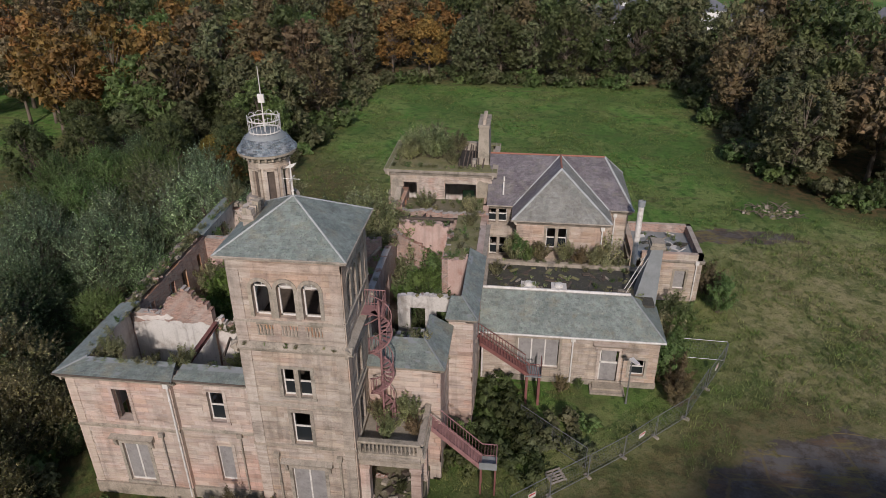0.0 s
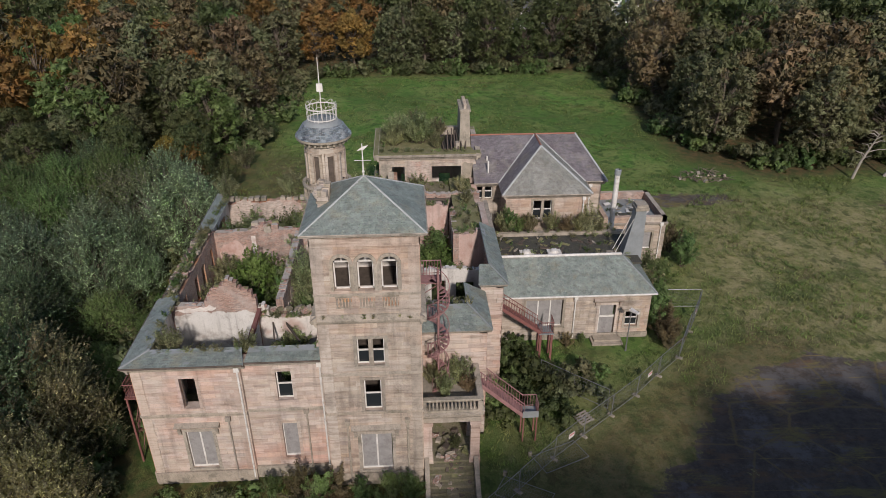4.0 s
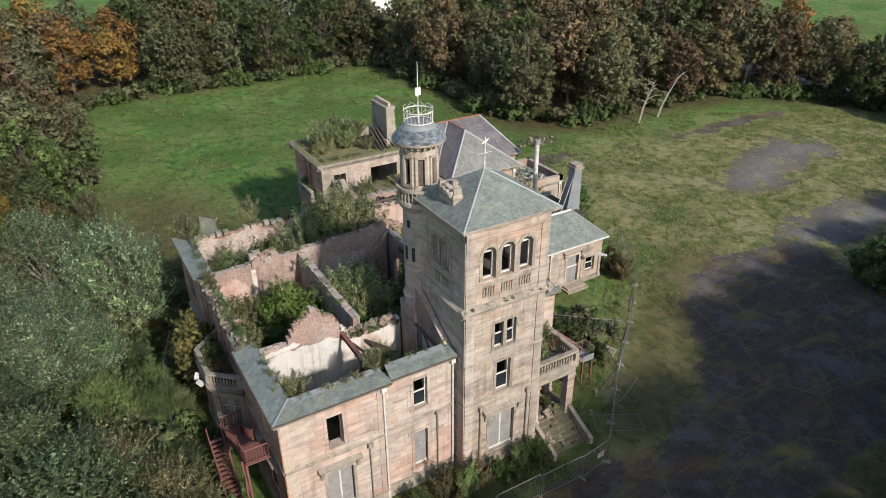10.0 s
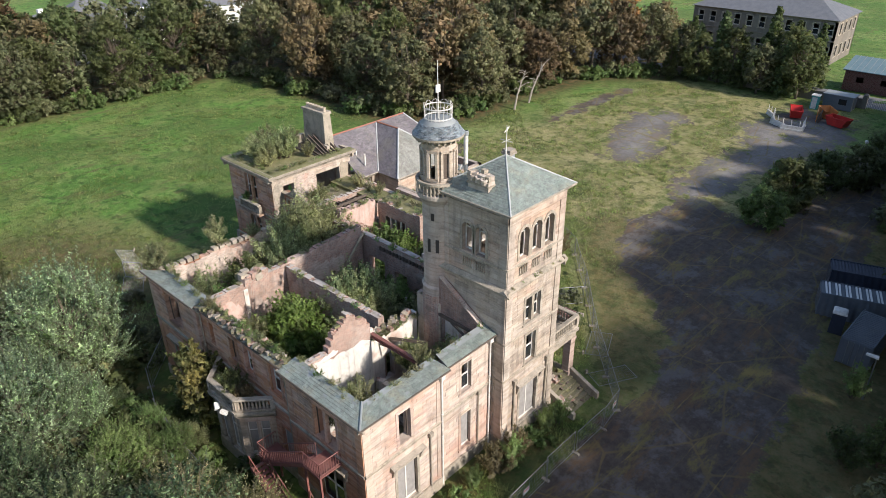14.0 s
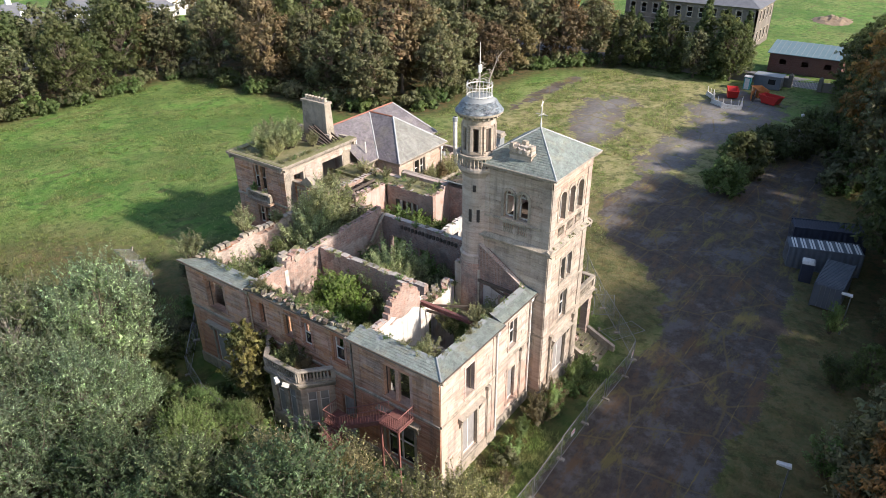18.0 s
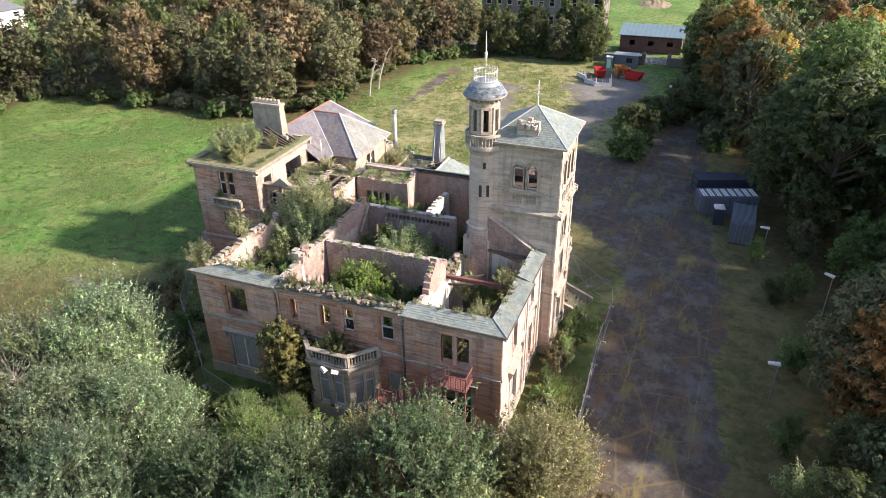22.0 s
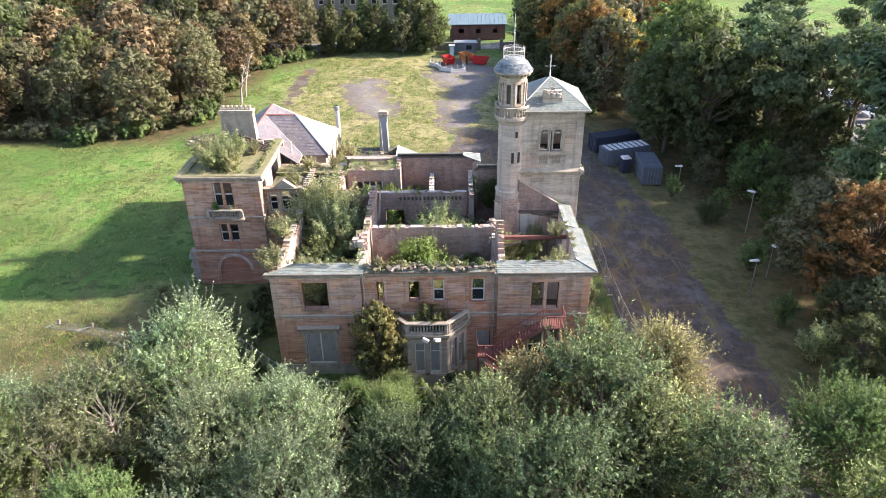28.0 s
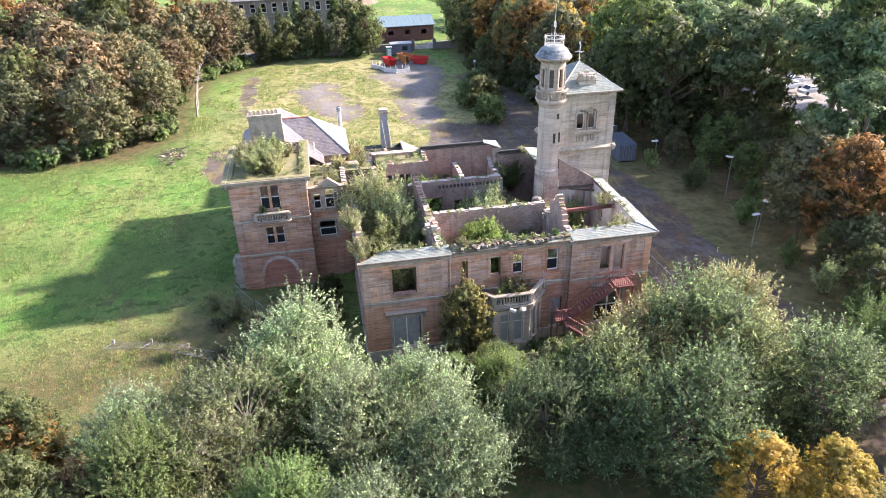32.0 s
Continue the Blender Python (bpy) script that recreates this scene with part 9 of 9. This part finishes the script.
container("grey steel shipping container with pale streaked roof", 46.6, -14.0, -0.55, -71, 6.8, CONTAINER, True)
container("grey steel shipping container standing beside another", 41.2, -15.9, -0.55, -2, 5.6, CONTAINER)
container("dark navy steel shipping container under the trees", 51.5, -13.6, -0.5, -71, 7.2, NAVY)
tl = thing("portable_toilet", "dark blue portable toilet with white roof", "toilet cabin")
tl.matrix_world = pose(43.0, -13.3, -0.55, 0, 0, 10)
part("body", MB().box(-0.55, -0.55, 0, 0.55, 0.55, 2.1), NAVY, tl)
part("door", MB().box(-0.58, -0.4, 0.1, -0.55, 0.4, 2.0), NAVY, tl)
part("roof", MB().lathe(0, 0, [(0.82, 2.1), (0.8, 2.2), (0.6, 2.35), (0.0, 2.4)], 4, math.pi / 4, math.pi / 4 + 2 * math.pi), WHITEPAINT, tl)

# ---- site compound at the far gate ----
ORANGE = surf("orange paint", (0.55, 0.22, 0.06), (0.42, 0.16, 0.05), 1.0, 0.6, stain=(0.2, 0.1, 0.05), stain_amt=0.5)


def skip_bin(x, y, turn, mat=RED, word="red"):
    ob = thing("skip", word + " steel builder's skip on the asphalt", "skip", "builder's skips")
    ob.matrix_world = pose(x, y, 0, 0, 0, turn)
    w = MB()
    lo, hi = [(-1.2, -0.8, 0.1), (1.2, -0.8, 0.1), (1.2, 0.8, 0.1), (-1.2, 0.8, 0.1)], [(-1.8, -0.9, 1.4), (1.8, -0.9, 1.4), (1.8, 0.9, 1.4), (-1.8, 0.9, 1.4)]
    w.poly(*lo[::-1])
    for i in range(4):
        j = (i + 1) % 4
        w.poly(lo[i], lo[j], hi[j], hi[i])
    part("tub", w, mat, ob)
    part("rim", MB().tube([*hi, hi[0]], 0.06, 5), mat, ob)
    for s in (-1, 1):
        part("lug", MB().box(-0.2, s * 0.88 - 0.05, 0.8, 0.2, s * 0.88 + 0.05, 1.0), mat, ob)


skip_bin(101.5, 10.5, 20)
skip_bin(100.8, 3.9, 70)
skip_bin(104.4, 6.6, 35, ORANGE, "weathered orange")
for i, (x, y, t) in enumerate(((97.5, 12.5, 20), (95.0, 11.0, 60), (94.0, 8.6, 100), (96.0, 7.4, 10), (99.0, 13.5, 40))):
    br = thing("barrier", "white plastic and steel barrier of the site compound", "barrier", "site barriers")
    br.matrix_world = pose(x, y, 0, 0, 0, t)
    part("beam", MB().box(-1.5, -0.2, 0, 1.5, 0.2, 0.25).box(-1.5, -0.1, 0.25, 1.5, 0.1, 0.75), WHITEPAINT, br)
    for s in (-1.2, 0, 1.2):
        part("post", MB().tube([(s, 0, 0.7), (s + 0.1, 0, 1.6)], 0.05, 6), WHITEPAINT, br)
pn = thing("stacked_panel", "rusty orange steel panels leaning together", "panel stack")
part("panel", MB().beam((100.5, 7.0, 0.9), (103.5, 7.8, 0.9), 0.12, 1.8), ORANGE, pn)
part("panel", MB().beam((100.2, 6.6, 0.8), (102.6, 6.9, 0.8), 0.12, 1.6), DARKWOOD, pn)
t2 = thing("portable_toilet", "turquoise portable toilet beside the gate", "toilet cabin")
part("body", MB().box(107.5, 9.2, 0, 108.6, 10.3, 2.2), TEAL, t2)
part("door", MB().box(107.45, 9.35, 0.1, 107.5, 10.15, 2.0), WHITEPAINT, t2)
part("roof", MB().box(107.4, 9.1, 2.2, 108.7, 10.4, 2.35), WHITEPAINT, t2)
cb2 = thing("site_cabin", "dark grey low site cabin beside the gate", "cabin")
part("body", MB().box(109.5, 4.5, 0.1, 112.0, 9.0, 2.4), CONTAINER, cb2)
part("roof", MB().box(109.3, 4.3, 2.4, 112.2, 9.2, 2.5), LEAD, cb2)
part("window", MB().box(109.46, 5.4, 1.0, 109.5, 6.6, 1.9), GLASS, cb2)
gt = thing("gate", "white steel gate between stone piers", "gate")
for y in (3.6, -1.4):
    part("pier", MB().box(113.0, y - 0.35, 0, 113.7, y + 0.35, 2.2).lathe(113.35, y, [(0.55, 2.2), (0.1, 2.6)], 4, math.pi / 4, 2.25 * math.pi), GREYSTONE, gt)
for i in range(18):
    part("bar", MB().tube([(113.35, 3.2 - 0.25 * i, 0.1), (113.35, 3.2 - 0.25 * i, 1.7)], 0.02, 4), WHITEPAINT, gt)
for z in (0.3, 1.6):
    part("gate_rail", MB().tube([(113.35, 3.2, z), (113.35, -1.1, z)], 0.03, 5), WHITEPAINT, gt)
bw = tagged(part("boundary_wall", MB().box(113.2, 4.0, 0, 113.7, 40, 1.6).box(113.2, -40, 0, 113.7, -1.8, 1.6), GREYSTONE), "low grey rubble boundary wall along the road", "wall", kind="structure")
tagged(part("road", MB().box(114.5, -120, -0.02, 121.5, 120, 0.03), surf("road asphalt", (0.13, 0.13, 0.135), (0.17, 0.168, 0.17), 1.0, 0.85)), "grey asphalt public road", "road", kind="structure")

# ---- buildings in the distance ----
hall = thing("stone_hall", "long grey stone two-storey hall with slate roof", "building")
HX, HY0, HY1, HZ = 139.5, 17.3, 47.3, 8.9
PHa, PHb = side((HX, HY1), "S"), side((HX, HY0), "E")
hh = [(1.2 + 2.7 * i, 2.4 + 2.7 * i, z, z + 2.2) for i in range(11) for z in (1.4, 5.8)]
wall("wall", hall, PHa, HY1 - HY0, 0, HZ, 0.5, hh, GREYSTONE)
for h in hh:
    window(hall, PHa, *h, "sash", depth=0.15)
hb = [(2 + 3 * i, 3.2 + 3 * i, z, z + 2.2) for i in range(4) for z in (1.4, 5.8)]
wall("wall", hall, PHb, 14.0, 0, HZ, 0.5, hb, GREYSTONE)
for h in hb:
    window(hall, PHb, *h, "sash", depth=0.15)
part("string_course", pext(MB(), PHa, 0, HY1 - HY0, [(0.0, 4.6), (0.1, 4.64), (0.1, 4.8), (0.0, 4.86)]), GREYSTONE, hall)
part("cornice", pext(MB(), PHa, 0, HY1 - HY0, [(0.0, HZ - 0.4), (0.2, HZ - 0.2), (0.3, HZ - 0.02), (0.0, HZ - 0.02)]), GREYSTONE, hall)
part("rear_wall", MB().box(HX + 13.6, HY0, 0, HX + 14.0, HY1, HZ).box(HX + 0.5, HY1 - 0.4, 0, HX + 13.6, HY1, HZ), GREYSTONE, hall)
roof_h = MB()
a, b, c, d = (HX - 0.5, HY0 - 0.5, HZ), (HX + 14.5, HY0 - 0.5, HZ), (HX + 14.5, HY1 + 0.5, HZ), (HX - 0.5, HY1 + 0.5, HZ)
e, f = (HX + 7, HY0 + 6.5, HZ + 3.2), (HX + 7, HY1 - 6.5, HZ + 3.2)
roof_h.poly(a, b, e).poly(b, c, f, e).poly(c, d, f).poly(d, a, e, f).poly(d, c, b, a)
part("roof", roof_h, ROOFDARK, hall, "dark slate hipped roof")
for y in (HY0 + 6.5, HY0 + 15, HY1 - 6.5):
    part("chimney", MB().box(HX + 6.4, y - 0.8, HZ + 2.4, HX + 7.6, y + 0.8, HZ + 5.2), GREYSTONE, hall)
MAROON = surf("dark red brick", (0.16, 0.06, 0.05), (0.12, 0.05, 0.045), 1.0, 0.9, brick=(0.24, 0.082, (0.2, 0.14, 0.12)))
shed = thing("brick_shed", "long red brick shed with pale teal metal roof", "shed")
w = wall("wall", shed, side((123.4, 10.0), "S"), 13.0, 0, 3.6, 0.3, [(2, 3.2, 1.6, 2.6), (6, 7.2, 1.6, 2.6), (10, 11.2, 1.6, 2.6)], MAROON)
part("side_wall", MB().box(123.7, -3.0, 0, 128.6, -2.7, 3.8).box(123.7, 9.7, 0, 128.6, 10.0, 3.8).box(128.3, -3, 0, 128.6, 10, 4.6), MAROON, shed)
part("roof", MB().hexa([(122.9, -3.4, 3.6), (129.0, -3.4, 5.0), (129.0, 10.4, 5.0), (122.9, 10.4, 3.6), (122.9, -3.4, 3.72), (129.0, -3.4, 5.12), (129.0, 10.4, 5.12), (122.9, 10.4, 3.72)]), surf("teal metal roof", (0.1, 0.17, 0.19), (0.14, 0.2, 0.22), 1.0, 0.5), shed)
for i in range(13):
    part("roof_rib", MB().beam((122.9, -2.6 + i, 3.75), (129, -2.6 + i, 5.15), 0.07), LEAD, shed)


def villa(x, y, turn, L=11.0, D=8.0, H=4.6, R=3.2):
    ob = thing("house", "white rendered house with grey tiled hipped roof", "house", "houses beyond the wood")
    M = pose(x, y, 0, 0, 0, turn)
    ob.matrix_world = M
    P = side((-L / 2, -D / 2), "E")
    hs = [(1.2, 2.6, 1.0, 2.4), (L - 2.8, L - 1.2, 1.0, 2.4), (L / 2 - 0.5, L / 2 + 0.5, 0.1, 2.2)] + ([(1.2, 2.6, H - 1.9, H - 0.6), (L - 2.8, L - 1.2, H - 1.9, H - 0.6)] if H > 4.5 else [])
    w = wall("wall", ob, P, L, 0, H, 0.3, hs, HARL)
    for h in hs:
        window(ob, P, *h, "sash", depth=0.1, surround=False)
    w = wall("wall", ob, side((-L / 2, D / 2), "S"), D, 0, H, 0.3, [(2, 3.4, 1.0, 2.4)], HARL)
    part("rear_wall", MB().box(-L / 2, D / 2 - 0.3, 0, L / 2, D / 2, H).box(L / 2 - 0.3, -D / 2, 0, L / 2, D / 2, H), HARL, ob)
    a, b, c, d = (-L / 2 - 0.5, -D / 2 - 0.5, H), (L / 2 + 0.5, -D / 2 - 0.5, H), (L / 2 + 0.5, D / 2 + 0.5, H), (-L / 2 - 0.5, D / 2 + 0.5, H)
    e, f = (-L / 2 + D / 2, 0, H + R), (L / 2 - D / 2, 0, H + R)
    part("roof", MB().poly(a, b, f, e).poly(b, c, f).poly(c, d, e, f).poly(d, a, e).poly(d, c, b, a), ROOFDARK, ob)
    part("chimney", MB().box(-1.0, -0.4, H + R - 1.0, 0.2, 0.4, H + R + 1.0), HARL, ob)


for x, y, t, L, D, H in ((49, 150, -20, 11, 8, 4.8), (60, 149, 15, 10, 8, 3.4), (39, 154, 10, 12, 8, 5.2), (82, 156, -15, 12, 8, 5.0), (54, 168, 5, 12, 8, 5.2), (70, 166, 20, 12, 8, 5.0), (38, 139, 5, 10, 8, 4.2), (96, 166, -10, 12, 8, 5.0), (28, 168, 0, 12, 8, 5.2), (110, 150, -30, 12, 8, 5.0), (-40, 190, 10, 12, 8, 5.0), (88, -74, 20, 12, 8, 3.2), (104, -62, -30, 12, 8, 3.2)):
    villa(x, y, t, L, D, H)


# ---- parked cars ----
def car(x, y, turn, mat, words):
    ob = thing("car", words + " parked on the asphalt", "car", "parked cars")
    ob.matrix_world = pose(x, y, 0, 0, 0, turn)
    prof = [(-2.1, 0.35), (2.1, 0.35), (2.12, 0.75), (1.25, 0.95), (0.55, 1.42), (-1.2, 1.45), (-1.85, 1.0), (-2.12, 0.85)]
    b = MB()
    n = len(prof)
    b.v = [(px, -0.86 + (0.12 if pz > 1 else 0), pz) for px, pz in prof] + [(px, 0.86 - (0.12 if pz > 1 else 0), pz) for px, pz in prof]
    b.f = [tuple(range(n))[::-1], tuple(range(n, 2 * n))] + [(i, (i + 1) % n, n + (i + 1) % n, n + i) for i in range(n)]
    body = part("body", b, mat, ob)
    part("windscreen", MB().poly((1.22, -0.7, 0.98), (1.22, 0.7, 0.98), (0.58, 0.66, 1.42), (0.58, -0.66, 1.42)).moved(Matrix.Translation((0.02, 0, 0.015))), GLASS, body)
    part("rear_window", MB().poly((-1.82, 0.7, 1.03), (-1.82, -0.7, 1.03), (-1.24, -0.66, 1.43), (-1.24, 0.66, 1.43)).moved(Matrix.Translation((-0.02, 0, 0.015))), GLASS, body)
    for s in (-1, 1):
        part("side_window", MB().poly((1.05, s * 0.84, 1.0), (0.5, s * 0.76, 1.38), (-1.15, s * 0.76, 1.4), (-1.6, s * 0.84, 1.02)), GLASS, body)
        for px in (-1.3, 1.3):
            part("wheel", MB().tube([(px, s * 0.9, 0.32), (px, s * 0.7, 0.32)], 0.32, 12), DARKIN, ob)


BLUE, SILVER, BLACK, PALE = (surf(n, c, c, 1.0, 0.3, bump=0.0, spec=0.6) for n, c in (("blue car paint", (0.1, 0.17, 0.26)), ("silver car paint", (0.45, 0.46, 0.48)), ("black car paint", (0.02, 0.02, 0.025)), ("white car paint", (0.75, 0.75, 0.75))))
for i, (x, y, t, m, wd) in enumerate(((67.0, -55.5, 100, BLUE, "blue hatchback"), (63.5, -58.5, 95, PALE, "white hatchback"), (66.3, -60.5, 90, SILVER, "silver hatchback"), (70.5, -57.5, 100, BLACK, "black hatchback"), (60.0, -60.0, 95, SILVER, "silver hatchback"), (74.0, -56.0, 100, PALE, "white hatchback"), (70.0, -61.5, 95, BLUE, "blue hatchback"), (116.8, -20, 90, SILVER, "silver hatchback"), (116.8, 30, 90, PALE, "white hatchback"))):
    car(x, y, t, m, wd)
# heap of brushwood and stones at the wood edge, and spoil on the far field
ob = thing("brush_heap", "flat brown heap of cut brushwood and broken stone", "rubble")
for i in range(90):
    a, d = rnd.uniform(0, 6.28), rnd.uniform(0, 1) ** 0.6
    p, q = Vector((55.2 + 3.4 * d * math.cos(a), 48.6 + 2.0 * d * math.sin(a), 0.0)), rnd.uniform(0, 6.28)
    if i % 3 == 0:
        k = rnd.uniform(0.15, 0.4)
        part("stone", MB().obox(pose(p.x, p.y, -0.06, rnd.uniform(-30, 30), rnd.uniform(-30, 30), rnd.uniform(0, 90)), k * 1.5, k, k * 0.7), rnd.choice((RUBBLE, TRIM, MOSS)), ob)
    else:
        e = p + Vector((1.3 * math.cos(q), 1.3 * math.sin(q), rnd.uniform(0.1, 0.7)))
        part("branch", MB().tube([p, p.lerp(e, 0.5) + Vector((0, 0, 0.15)), e], [0.05, 0.04, 0.015], 4, False), BARK, ob)
mound = MB()
for j in range(13):
    for i in range(17):
        u, v = i / 8 - 1, j / 6 - 1
        h = max(0.0, 1 - u * u - v * v)
        mound.v.append((186 + 7 * u, 9 + 5 * v, -0.1 + 1.5 * h * (0.7 + 0.6 * noise.noise((u * 3, v * 3, 2))) + 0.2 * noise.noise((u * 9, v * 9, 5))))
for j in range(12):
    for i in range(16):
        k = 17 * j + i
        mound.f.append((k, k + 1, k + 18, k + 17))
tagged(part("earth_mound", mound, surf("bare soil", (0.26, 0.19, 0.13), (0.17, 0.125, 0.08), 0.6, 0.95, speck=0.3)), "low bare earth mound on the far lawn", "mound")

# ---- stones of the ashlar walls ----
def lay(wall_ob, P, L, z0, z1, holes, mat, course, singles, seed):
    r = random.Random(seed)
    m, made = MB(), 0
    z = z0
    rows = []
    while z < z1 - 0.05:
        h = min(course * r.choice((0.85, 1.0, 1.0, 1.1)), z1 - z)
        rows.append((z, z + h))
        z += h
    for za, zb in rows:
        spans, cut = [(0.0, L)], [h for h in holes if h[2] < zb - 0.01 and h[3] > za + 0.01]
        for a, b, _, _ in cut:
            nxt = []
            for s, e in spans:
                if b <= s or a >= e:
                    nxt.append((s, e))
                else:
                    if a > s:
                        nxt.append((s, a))
                    if b < e:
                        nxt.append((b, e))
            spans = nxt
        for s, e in spans:
            x = s - r.uniform(0, 0.4)
            while x < e:
                w = r.uniform(0.55, 1.15)
                a, b = max(x, s) + 0.006, min(x + w, e) - 0.006
                x += w
                if b - a < 0.05:
                    continue
                o = r.uniform(0.006, 0.024)
                c, d = za + 0.006, zb - 0.006
                q = MB()
                q.poly(P(a + 0.008, o, c + 0.008), P(b - 0.008, o, c + 0.008), P(b - 0.008, o, d - 0.008), P(a + 0.008, o, d - 0.008))
                q.poly(P(a, 0, c), P(b, 0, c), P(b - 0.008, o, c + 0.008), P(a + 0.008, o, c + 0.008)).poly(P(a + 0.008, o, d - 0.008), P(b - 0.008, o, d - 0.008), P(b, 0, d), P(a, 0, d))
                q.poly(P(a, 0, d), P(a, 0, c), P(a + 0.008, o, c + 0.008), P(a + 0.008, o, d - 0.008)).poly(P(b, 0, c), P(b, 0, d), P(b - 0.008, o, d - 0.008), P(b - 0.008, o, c + 0.008))
                if made < singles and r.random() < 0.8:
                    part("stone", q, mat, wall_ob)
                    made += 1
                else:
                    k = len(m.v)
                    m.v.extend(q.v)
                    m.f.extend(tuple(k + i for i in f) for f in q.f)
    if m.f:
        tagged(part("stonework", m, mat, wall_ob), kind="stuff")


for args in STONES:
    lay(*args)
